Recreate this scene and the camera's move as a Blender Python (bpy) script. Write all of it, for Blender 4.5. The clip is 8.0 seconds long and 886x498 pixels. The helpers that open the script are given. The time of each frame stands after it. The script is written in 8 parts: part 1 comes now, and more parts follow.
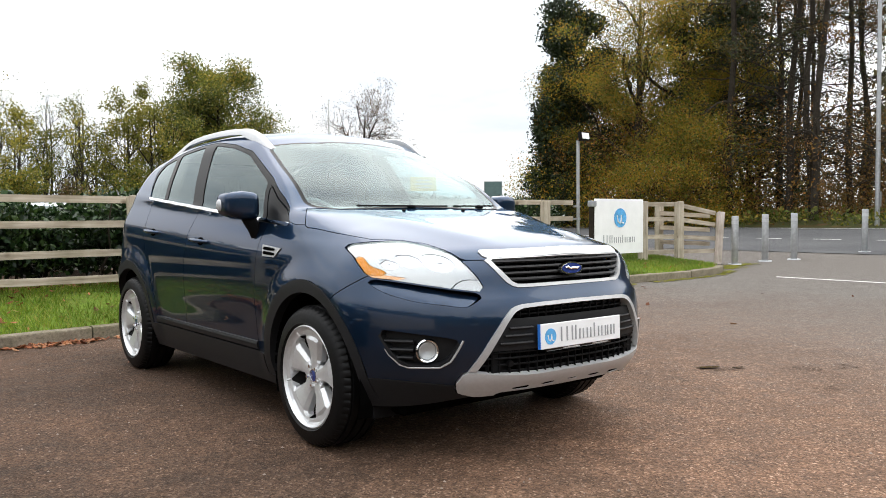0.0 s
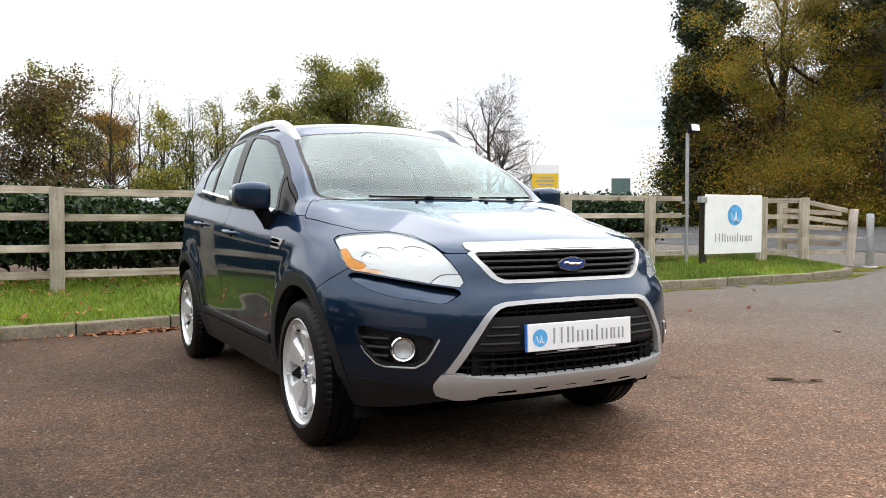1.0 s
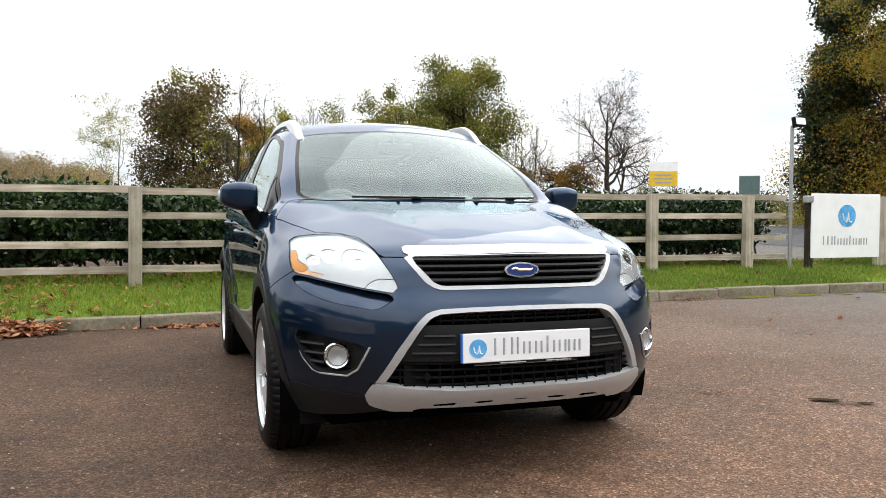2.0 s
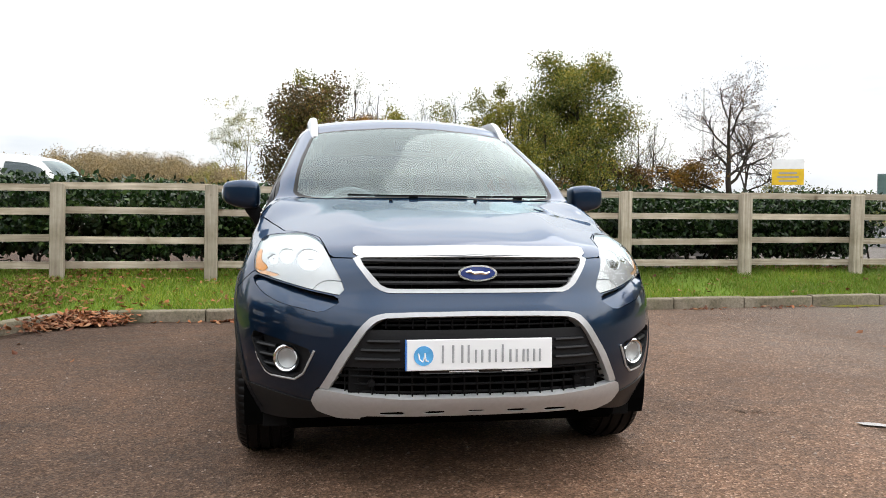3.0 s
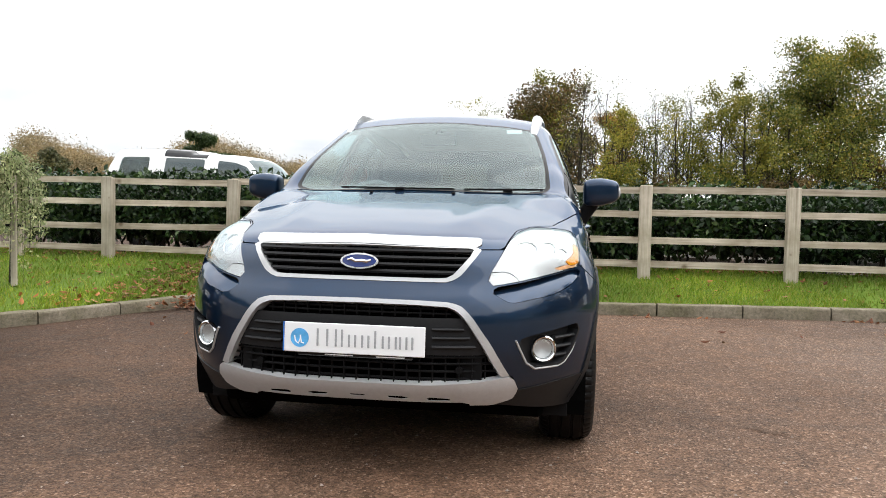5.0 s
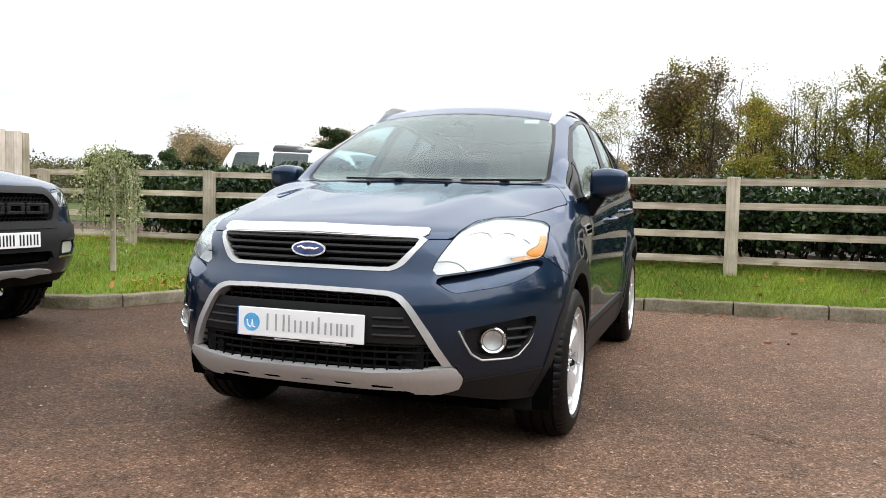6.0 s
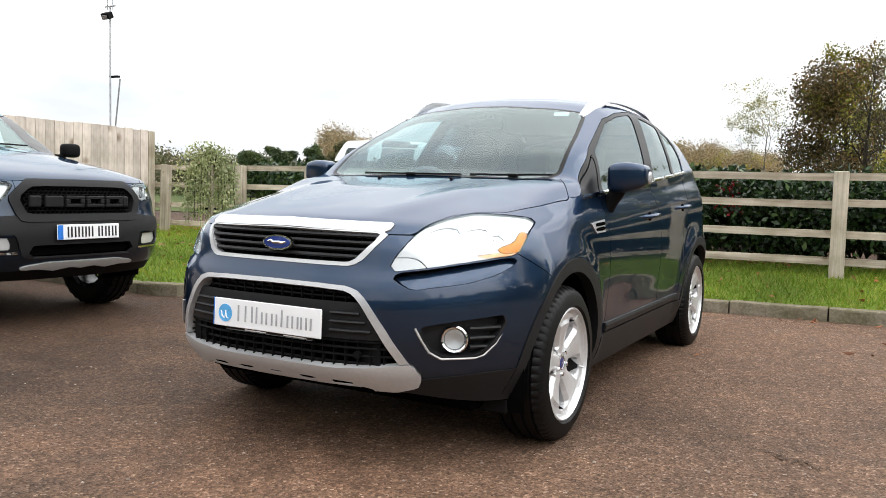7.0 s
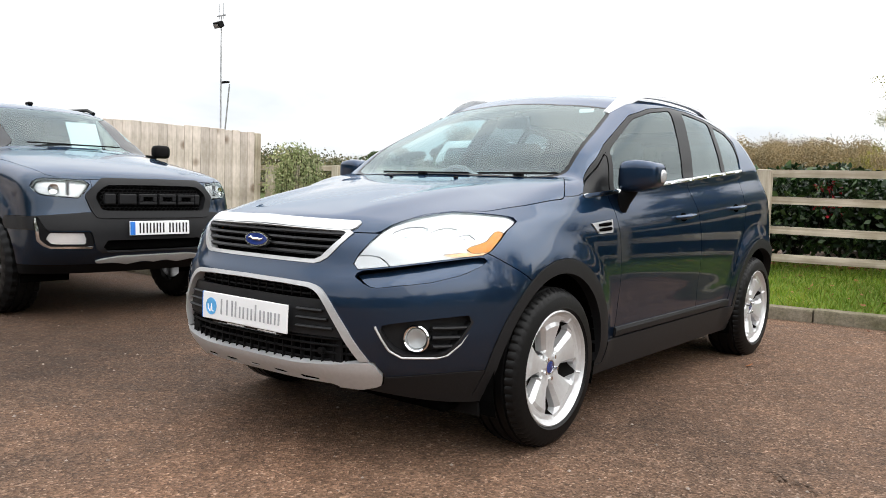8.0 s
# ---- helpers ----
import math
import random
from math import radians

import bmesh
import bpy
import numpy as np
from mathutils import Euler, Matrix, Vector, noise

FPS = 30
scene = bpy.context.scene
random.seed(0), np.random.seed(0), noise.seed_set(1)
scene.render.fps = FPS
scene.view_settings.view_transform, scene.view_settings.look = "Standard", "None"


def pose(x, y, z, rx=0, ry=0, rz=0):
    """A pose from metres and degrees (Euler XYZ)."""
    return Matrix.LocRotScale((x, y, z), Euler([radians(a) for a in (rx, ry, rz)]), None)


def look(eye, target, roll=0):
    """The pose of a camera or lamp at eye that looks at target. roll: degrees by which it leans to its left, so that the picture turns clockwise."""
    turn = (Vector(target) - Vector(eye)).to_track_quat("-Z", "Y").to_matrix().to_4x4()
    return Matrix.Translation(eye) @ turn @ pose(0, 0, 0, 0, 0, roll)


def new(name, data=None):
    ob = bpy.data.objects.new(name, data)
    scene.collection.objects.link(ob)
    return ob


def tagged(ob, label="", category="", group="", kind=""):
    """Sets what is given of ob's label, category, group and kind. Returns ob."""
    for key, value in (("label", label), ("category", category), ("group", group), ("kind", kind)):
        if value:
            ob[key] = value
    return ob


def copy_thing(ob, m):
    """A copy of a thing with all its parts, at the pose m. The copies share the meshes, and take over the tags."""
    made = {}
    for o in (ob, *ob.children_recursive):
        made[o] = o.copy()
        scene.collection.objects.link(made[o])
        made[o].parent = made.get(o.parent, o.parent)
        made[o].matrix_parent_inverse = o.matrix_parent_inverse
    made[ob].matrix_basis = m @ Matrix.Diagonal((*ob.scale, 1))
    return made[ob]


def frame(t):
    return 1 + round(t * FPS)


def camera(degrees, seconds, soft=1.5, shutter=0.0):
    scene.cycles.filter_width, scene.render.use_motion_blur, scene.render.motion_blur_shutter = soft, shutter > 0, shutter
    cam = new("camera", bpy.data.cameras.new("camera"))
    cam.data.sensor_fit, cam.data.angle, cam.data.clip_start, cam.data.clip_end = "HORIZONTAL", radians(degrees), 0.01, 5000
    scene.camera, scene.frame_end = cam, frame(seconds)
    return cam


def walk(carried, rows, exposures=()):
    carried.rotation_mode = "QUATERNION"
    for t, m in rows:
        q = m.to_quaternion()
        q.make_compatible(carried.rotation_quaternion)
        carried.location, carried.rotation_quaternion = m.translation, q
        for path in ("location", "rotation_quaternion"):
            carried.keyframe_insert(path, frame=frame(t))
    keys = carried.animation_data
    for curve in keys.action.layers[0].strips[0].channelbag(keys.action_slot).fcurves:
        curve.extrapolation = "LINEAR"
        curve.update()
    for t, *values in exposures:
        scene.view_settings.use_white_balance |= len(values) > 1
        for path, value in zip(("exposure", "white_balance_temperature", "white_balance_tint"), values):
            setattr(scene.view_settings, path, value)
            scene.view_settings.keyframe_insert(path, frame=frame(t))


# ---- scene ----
cam = camera(58.3, 8.0, soft=0.9)
PATH = [
    (0, (-2.801, -3.425, 1.106), (-1.555, -1.862, 1.032), -0.4),
    (0.5, (-2.477, -3.532, 1.079), (-1.363, -1.873, 1.005), -0.3),
    (1, (-2.112, -3.603, 1.069), (-1.156, -1.849, 0.992), -0.1),
    (1.5, (-1.71, -3.724, 1.086), (-0.896, -1.899, 1.007), 0.0),
    (2, (-1.331, -3.773, 1.086), (-0.679, -1.884, 1.004), 0.2),
    (2.2, (-1.193, -3.755, 1.09), (-0.603, -1.846, 1.007), 0.3),
    (3.3, (-0.44, -3.811, 1.094), (-0.186, -1.829, 1.004), 0.7),
    (3.5, (-0.304, -3.833, 1.078), (-0.113, -1.844, 0.986), 0.8),
    (4, (0.054, -3.858, 1.079), (0.079, -1.86, 0.982), 1.0),
    (4.5, (0.411, -3.87, 1.089), (0.274, -1.878, 0.987), 1.1),
    (4.7, (0.559, -3.87, 1.086), (0.361, -1.882, 0.986), 1.2),
    (5.8, (1.338, -3.7, 1.065), (0.764, -1.787, 0.947), 1.3),
    (6, (1.496, -3.672, 1.076), (0.86, -1.78, 0.954), 1.4),
    (6.5, (1.812, -3.53, 1.066), (1.015, -1.7, 0.938), 1.5),
    (7, (2.11, -3.332, 1.094), (1.145, -1.586, 0.95), 1.6),
    (7.5, (2.408, -3.174, 1.123), (1.305, -1.513, 0.974), 1.6),
    (8, (2.63, -2.953, 1.105), (1.388, -1.393, 0.952), 1.7),
]
walk(cam, [(t, look(eye, target, roll)) for t, eye, target, roll in PATH])

# ---- world and sun: a bright overcast day ----
SKY_LOW, SKY_HIGH = 1.06, 3.5
world = bpy.data.worlds.new("sky")
scene.world = world
world.use_nodes = True
wt = world.node_tree
wt.nodes.clear()
w_out = wt.nodes.new("ShaderNodeOutputWorld")
w_sky = wt.nodes.new("ShaderNodeTexSky")
w_sky.sky_type = "NISHITA"
w_sky.sun_disc = False
w_sky.sun_elevation = radians(42)
w_sky.sun_rotation = radians(81)
w_bgs = wt.nodes.new("ShaderNodeBackground")
w_bgs.inputs["Strength"].default_value = 0.10
wt.links.new(w_sky.outputs[0], w_bgs.inputs["Color"])
w_co = wt.nodes.new("ShaderNodeTexCoord")
w_map = wt.nodes.new("ShaderNodeMapping")
w_map.inputs["Scale"].default_value = (1.0, 1.0, 3.2)
wt.links.new(w_co.outputs["Generated"], w_map.inputs["Vector"])
w_n = wt.nodes.new("ShaderNodeTexNoise")
w_n.inputs["Scale"].default_value = 2.1
w_n.inputs["Detail"].default_value = 6.0
w_n.inputs["Roughness"].default_value = 0.52
w_n.inputs["Distortion"].default_value = 0.4
wt.links.new(w_map.outputs[0], w_n.inputs["Vector"])
w_r = wt.nodes.new("ShaderNodeValToRGB")
w_r.color_ramp.elements[0].position = 0.36
w_r.color_ramp.elements[0].color = (0.70, 0.745, 0.80, 1)
w_r.color_ramp.elements[1].position = 0.56
w_r.color_ramp.elements[1].color = (1.0, 1.0, 1.0, 1)
wt.links.new(w_n.outputs["Fac"], w_r.inputs[0])
# an overcast sky is brightest overhead
w_sep = wt.nodes.new("ShaderNodeSeparateXYZ")
wt.links.new(w_co.outputs["Generated"], w_sep.inputs[0])
w_up = wt.nodes.new("ShaderNodeMapRange")
w_up.inputs["From Min"].default_value, w_up.inputs["From Max"].default_value = 0.0, 1.0
w_up.inputs["To Min"].default_value, w_up.inputs["To Max"].default_value = SKY_LOW, SKY_HIGH
wt.links.new(w_sep.outputs["Z"], w_up.inputs["Value"])
w_bgc = wt.nodes.new("ShaderNodeBackground")
wt.links.new(w_up.outputs[0], w_bgc.inputs["Strength"])
wt.links.new(w_r.outputs[0], w_bgc.inputs["Color"])
w_mix = wt.nodes.new("ShaderNodeMixShader")
w_mix.inputs[0].default_value = 0.94
wt.links.new(w_bgs.outputs[0], w_mix.inputs[1])
wt.links.new(w_bgc.outputs[0], w_mix.inputs[2])
wt.links.new(w_mix.outputs[0], w_out.inputs[0])

sun = new("sun", bpy.data.lights.new("sun", "SUN"))
sun.data.energy = 2.4
sun.data.angle = radians(96)
sun.data.color = (1.0, 0.96, 0.9)
sun.matrix_world = look((10, 1.5, 8.5), (0, 0, 0))

# ---- materials ----
def nodes_of(name):
    m = bpy.data.materials.new(name)
    m.use_nodes = True
    t = m.node_tree
    return m, t, t.nodes["Principled BSDF"]


def add_noise(t, scale, detail=4.0, rough=0.6, vec=None, kind="Object"):
    n = t.nodes.new("ShaderNodeTexNoise")
    n.inputs["Scale"].default_value = scale
    n.inputs["Detail"].default_value = detail
    n.inputs["Roughness"].default_value = rough
    if vec is None:
        c = t.nodes.new("ShaderNodeTexCoord")
        vec = c.outputs[kind]
    t.links.new(vec, n.inputs["Vector"])
    return n


def ramp(t, fac, stops):
    r = t.nodes.new("ShaderNodeValToRGB")
    el = r.color_ramp.elements
    while len(el) < len(stops):
        el.new(0.5)
    for e, (p, c) in zip(el, stops):
        e.position, e.color = p, (*c, 1)
    t.links.new(fac, r.inputs[0])
    return r


def mix_col(t, fac, a, b, mode="MIX"):
    m = t.nodes.new("ShaderNodeMix")
    m.data_type, m.blend_type = "RGBA", mode
    if isinstance(fac, (int, float)):
        m.inputs[0].default_value = fac
    else:
        t.links.new(fac, m.inputs[0])
    for sock, v in ((m.inputs[6], a), (m.inputs[7], b)):
        if isinstance(v, tuple):
            sock.default_value = (*v, 1)
        else:
            t.links.new(v, sock)
    return m.outputs[2]


def bump(t, p, height, strength, dist=0.01):
    b = t.nodes.new("ShaderNodeBump")
    b.inputs["Strength"].default_value = strength
    b.inputs["Distance"].default_value = dist
    t.links.new(height, b.inputs["Height"])
    t.links.new(b.outputs[0], p.inputs["Normal"])


def plain(name, col, rough=0.5, metal=0.0, var=0.15, scale=30.0, bumped=0.0, coat=0.0, spec=0.4):
    """A paint, plastic or metal with slight unevenness of colour and gloss."""
    m, t, p = nodes_of(name)
    n = add_noise(t, scale)
    lo = tuple(c * (1 - var) for c in col)
    hi = tuple(min(1, c * (1 + var)) for c in col)
    r = ramp(t, n.outputs["Fac"], [(0.3, lo), (0.7, hi)])
    t.links.new(r.outputs[0], p.inputs["Base Color"])
    p.inputs["Roughness"].default_value = rough
    p.inputs["Metallic"].default_value = metal
    p.inputs["Specular IOR Level"].default_value = spec
    p.inputs["Coat Weight"].default_value = coat
    p.inputs["Coat Roughness"].default_value = 0.03
    if bumped:
        bump(t, p, n.outputs["Fac"], bumped)
    return m


def car_paint(name, col, flake=0.35):
    m, t, p = nodes_of(name)
    n = add_noise(t, 900.0, 2.0)
    d = add_noise(t, 3.0, 5.0)
    r = ramp(t, n.outputs["Fac"], [(0.3, tuple(c * 0.8 for c in col)), (0.7, tuple(c * 1.25 for c in col))])
    dust = mix_col(t, 0.006, r.outputs[0], (0.25, 0.23, 0.2))
    t.links.new(dust, p.inputs["Base Color"])
    p.inputs["Metallic"].default_value = flake
    p.inputs["Roughness"].default_value = 0.34
    p.inputs["Coat Weight"].default_value = 1.0
    p.inputs["Coat IOR"].default_value = 1.5
    p.inputs["Specular Tint"].default_value = (0.27, 0.46, 0.64, 1) if flake else (1, 1, 1, 1)
    rr = ramp(t, d.outputs["Fac"], [(0.35, (0.016,) * 3), (0.75, (0.05,) * 3)])
    t.links.new(rr.outputs[0], p.inputs["Coat Roughness"])
    return m


def glass(name, tint, gloss=1.0, film=0.0):
    """A thin pane: it lets light straight through, tinted, and mirrors by Fresnel."""
    m, t, p = nodes_of(name)
    t.nodes.remove(p)
    tr = t.nodes.new("ShaderNodeBsdfTransparent")
    tr.inputs[0].default_value = (*tint, 1)
    gl = t.nodes.new("ShaderNodeBsdfGlossy")
    gl.inputs["Roughness"].default_value = 0.015
    gl.inputs["Color"].default_value = (0.84, 0.96, 0.97, 1)
    # mirror share by Schlick's rule, alike from both sides of the pane
    lw = t.nodes.new("ShaderNodeLayerWeight")
    lw.inputs["Blend"].default_value = 0.5
    pw = t.nodes.new("ShaderNodeMath")
    pw.operation = "POWER"
    pw.inputs[1].default_value = 4.6
    t.links.new(lw.outputs["Facing"], pw.inputs[0])
    fr = t.nodes.new("ShaderNodeMath")
    fr.operation = "MULTIPLY_ADD"
    fr.inputs[1].default_value, fr.inputs[2].default_value = 1 - 0.045 * gloss, 0.045 * gloss
    t.links.new(pw.outputs[0], fr.inputs[0])
    mx = t.nodes.new("ShaderNodeMixShader")
    t.links.new(fr.outputs[0], mx.inputs[0])
    # film: share of pale diffuse colour that whitens the pane
    df = t.nodes.new("ShaderNodeBsdfDiffuse")
    df.inputs[0].default_value = (0.86, 0.88, 0.89, 1)
    fm = t.nodes.new("ShaderNodeMixShader")
    fm.inputs[0].default_value = film
    t.links.new(tr.outputs[0], fm.inputs[1])
    t.links.new(df.outputs[0], fm.inputs[2])
    t.links.new(fm.outputs[0], mx.inputs[1])
    t.links.new(gl.outputs[0], mx.inputs[2])
    t.links.new(mx.outputs[0], t.nodes["Material Output"].inputs[0])
    return m


def tarmac_mat():
    m, t, p = nodes_of("brown_tarmac")
    geo = t.nodes.new("ShaderNodeNewGeometry")
    pos = geo.outputs["Position"]
    v = t.nodes.new("ShaderNodeTexVoronoi")
    v.inputs["Scale"].default_value = 112.0
    t.links.new(pos, v.inputs["Vector"])
    chips = ramp(t, v.outputs["Color"], [(0.0, (0.057, 0.036, 0.0245)), (0.40, (0.117, 0.0735, 0.0500)), (0.80, (0.198, 0.128, 0.089)), (1.0, (0.42, 0.32, 0.25))])
    big = add_noise(t, 0.33, 6.0, 0.62, pos)
    tone = ramp(t, big.outputs["Fac"], [(0.30, (0.62, 0.63, 0.66)), (0.52, (1.0, 0.97, 0.95)), (0.72, (1.28, 1.16, 1.08))])
    c1 = mix_col(t, 1.0, chips.outputs[0], tone.outputs[0], "MULTIPLY")
    mid = add_noise(t, 5.0, 6.0, 0.7, pos)
    blot = ramp(t, mid.outputs["Fac"], [(0.35, (0.72,) * 3), (0.62, (1.1,) * 3)])
    c2 = mix_col(t, 1.0, c1, blot.outputs[0], "MULTIPLY")
    # coarser stones and bare binder between them
    v2 = t.nodes.new("ShaderNodeTexVoronoi")
    v2.inputs["Scale"].default_value = 58.0
    t.links.new(pos, v2.inputs["Vector"])
    stone = ramp(t, v2.outputs["Color"], [(0.0, (0.74,) * 3), (0.5, (1.0,) * 3), (1.0, (1.24, 1.22, 1.18))])
    c2 = mix_col(t, 1.0, c2, stone.outputs[0], "MULTIPLY")
    worn = add_noise(t, 21.0, 5.0, 0.75, pos)
    pits = ramp(t, worn.outputs["Fac"], [(0.34, (0.78, 0.77, 0.76)), (0.50, (1.0,) * 3), (0.70, (1.18,) * 3)])
    c2 = mix_col(t, 1.0, c2, pits.outputs[0], "MULTIPLY")
    # greyer, more worn surface away from the bays
    sep = t.nodes.new("ShaderNodeSeparateXYZ")
    t.links.new(pos, sep.inputs[0])
    wob = t.nodes.new("ShaderNodeMath")
    wob.operation = "MULTIPLY_ADD"
    t.links.new(big.outputs["Fac"], wob.inputs[0])
    wob.inputs[1].default_value = 7.0
    t.links.new(sep.outputs["X"], wob.inputs[2])
    far = t.nodes.new("ShaderNodeMapRange")
    far.inputs["From Min"].default_value, far.inputs["From Max"].default_value = 5.5, 11.0
    t.links.new(wob.outputs[0], far.inputs["Value"])
    grey = ramp(t, v.outputs["Color"], [(0.0, (0.075, 0.066, 0.058)), (0.7, (0.135, 0.120, 0.108)), (1.0, (0.28, 0.26, 0.24))])
    c3 = mix_col(t, far.outputs[0], c2, grey.outputs[0])
    # tarmac darker towards low x, the pickup's side, with a wavering edge
    bounds = t.nodes.new("ShaderNodeMapRange")
    bounds.inputs["From Min"].default_value, bounds.inputs["From Max"].default_value = 1.2, 4.6
    bounds.inputs["To Min"].default_value, bounds.inputs["To Max"].default_value = 0.47, 1.0
    t.links.new(wob.outputs[0], bounds.inputs["Value"])
    low_x_tone = t.nodes.new("ShaderNodeCombineColor")
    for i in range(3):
        t.links.new(bounds.outputs[0], low_x_tone.inputs[i])
    c3 = mix_col(t, 1.0, c3, low_x_tone.outputs[0], "MULTIPLY")
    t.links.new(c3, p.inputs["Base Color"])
    rg = ramp(t, mid.outputs["Fac"], [(0.3, (0.62,) * 3), (0.7, (0.9,) * 3)])
    t.links.new(rg.outputs[0], p.inputs["Roughness"])
    p.inputs["Specular IOR Level"].default_value = 0.12
    bump(t, p, v.outputs["Distance"], 0.8, 0.007)
    return m


def wood_mat(name, dark, light, along="X", knots=(4.5, 0.03, 0.10)):
    m, t, p = nodes_of(name)
    c = t.nodes.new("ShaderNodeTexCoord")
    oi = t.nodes.new("ShaderNodeObjectInfo")
    mp = t.nodes.new("ShaderNodeMapping")
    s = {"X": (1.2, 28, 28), "Z": (28, 28, 1.2)}[along]
    mp.inputs["Scale"].default_value = s
    off = t.nodes.new("ShaderNodeCombineXYZ")
    mul = t.nodes.new("ShaderNodeMath")
    mul.operation = "MULTIPLY"
    mul.inputs[1].default_value = 37.0
    t.links.new(oi.outputs["Random"], mul.inputs[0])
    for i in range(3):
        t.links.new(mul.outputs[0], off.inputs[i])
    t.links.new(c.outputs["Object"], mp.inputs["Vector"])
    t.links.new(off.outputs[0], mp.inputs["Location"])
    g = add_noise(t, 1.0, 6.0, 0.65, mp.outputs[0])
    b = add_noise(t, 2.2, 5.0, 0.6)
    k = t.nodes.new("ShaderNodeTexVoronoi")
    k.inputs["Scale"].default_value = knots[0]
    kv = t.nodes.new("ShaderNodeVectorMath")
    t.links.new(c.outputs["Object"], kv.inputs[0])
    t.links.new(off.outputs[0], kv.inputs[1])
    t.links.new(kv.outputs[0], k.inputs["Vector"])
    knot = ramp(t, k.outputs["Distance"], [(knots[1], (0.35, 0.28, 0.22)), (knots[2], (1, 1, 1))])
    r = ramp(t, g.outputs["Fac"], [(0.25, dark), (0.75, light)])
    st = ramp(t, b.outputs["Fac"], [(0.32, (0.62, 0.60, 0.52)), (0.6, (1.05, 1.03, 1.0))])
    col = mix_col(t, 1.0, r.outputs[0], st.outputs[0], "MULTIPLY")
    col = mix_col(t, 0.8, col, knot.outputs[0], "MULTIPLY")
    var = t.nodes.new("ShaderNodeMapRange")
    var.inputs["To Min"].default_value, var.inputs["To Max"].default_value = 0.82, 1.12
    t.links.new(oi.outputs["Random"], var.inputs["Value"])
    comb = t.nodes.new("ShaderNodeCombineColor")
    for i in range(3):
        t.links.new(var.outputs[0], comb.inputs[i])
    col = mix_col(t, 1.0, col, comb.outputs[0], "MULTIPLY")
    t.links.new(col, p.inputs["Base Color"])
    p.inputs["Roughness"].default_value = 0.85
    p.inputs["Specular IOR Level"].default_value = 0.15
    bump(t, p, g.outputs["Fac"], 0.5, 0.004)
    return m


def leaf_mat(name, cols, rough=0.5, through_light=0.24):
    """Leaves whose tone differs from leaf to leaf."""
    m, t, p = nodes_of(name)
    geo = t.nodes.new("ShaderNodeNewGeometry")
    n = len(cols)
    r = ramp(t, geo.outputs["Random Per Island"], [(i / max(1, n - 1), c) for i, c in enumerate(cols)])
    big = add_noise(t, 0.6, 3.0, 0.5, geo.outputs["Position"])
    tone = ramp(t, big.outputs["Fac"], [(0.32, (0.50, 0.54, 0.52)), (0.5, (0.92, 0.92, 0.9)), (0.70, (1.42, 1.30, 1.10))])
    col = mix_col(t, 1.0, r.outputs[0], tone.outputs[0], "MULTIPLY")
    t.links.new(col, p.inputs["Base Color"])
    p.inputs["Roughness"].default_value = rough
    p.inputs["Specular IOR Level"].default_value = 0.25
    tl = t.nodes.new("ShaderNodeBsdfTranslucent")
    t.links.new(col, tl.inputs[0])
    mx = t.nodes.new("ShaderNodeMixShader")
    mx.inputs[0].default_value = through_light
    t.links.new(p.outputs[0], mx.inputs[1])
    t.links.new(tl.outputs[0], mx.inputs[2])
    t.links.new(mx.outputs[0], t.nodes["Material Output"].inputs[0])
    return m


def ground_like(name, stops, scale, fine, bumped=0.5):
    m, t, p = nodes_of(name)
    geo = t.nodes.new("ShaderNodeNewGeometry")
    a = add_noise(t, scale, 6.0, 0.65, geo.outputs["Position"])
    b = add_noise(t, fine, 4.0, 0.7, geo.outputs["Position"])
    r = ramp(t, a.outputs["Fac"], stops)
    f = ramp(t, b.outputs["Fac"], [(0.3, (0.65,) * 3), (0.7, (1.25,) * 3)])
    c = mix_col(t, 1.0, r.outputs[0], f.outputs[0], "MULTIPLY")
    t.links.new(c, p.inputs["Base Color"])
    p.inputs["Roughness"].default_value = 0.92
    p.inputs["Specular IOR Level"].default_value = 0.1
    bump(t, p, b.outputs["Fac"], bumped, 0.02)
    return m


M_TARMAC = tarmac_mat()
M_ROAD = ground_like("grey_road", [(0.3, (0.075, 0.075, 0.078)), (0.7, (0.11, 0.11, 0.112))], 0.5, 60)
M_FIELD = ground_like("rough_field", [(0.3, (0.03, 0.055, 0.015)), (0.7, (0.09, 0.10, 0.035))], 0.15, 3)
M_SOIL = ground_like("verge_soil", [(0.3, (0.07, 0.11, 0.015)), (0.6, (0.105, 0.16, 0.022)), (0.8, (0.10, 0.085, 0.03))], 1.2, 25)
M_LITTER = ground_like("leaf_litter", [(0.3, (0.10, 0.05, 0.025)), (0.55, (0.05, 0.06, 0.02)), (0.8, (0.14, 0.07, 0.03))], 0.8, 14)
M_KERB = ground_like("weathered_kerb_concrete", [(0.3, (0.105, 0.098, 0.055)), (0.55, (0.20, 0.172, 0.128)), (0.8, (0.285, 0.245, 0.195))], 2.6, 40)
M_WOOD = wood_mat("weathered_fence_wood", (0.24, 0.195, 0.15), (0.66, 0.595, 0.50), "X", (3.2, 0.05, 0.15))
M_WOODZ = wood_mat("weathered_post_wood", (0.25, 0.215, 0.17), (0.62, 0.565, 0.48), "Z")
M_BOARD = wood_mat("grey_board_wood", (0.45, 0.395, 0.365), (0.71, 0.64, 0.60), "Z", (2.6, 0.12, 0.25))
M_WHITEPAINT = plain("white_paint", (0.86, 0.86, 0.85), 0.45, var=0.05, scale=4)
M_LINE = plain("road_line_paint", (0.62, 0.61, 0.58), 0.8, var=0.25, scale=9)
M_GALV = plain("galvanised_steel", (0.42, 0.43, 0.44), 0.45, 0.8, var=0.15, scale=14)
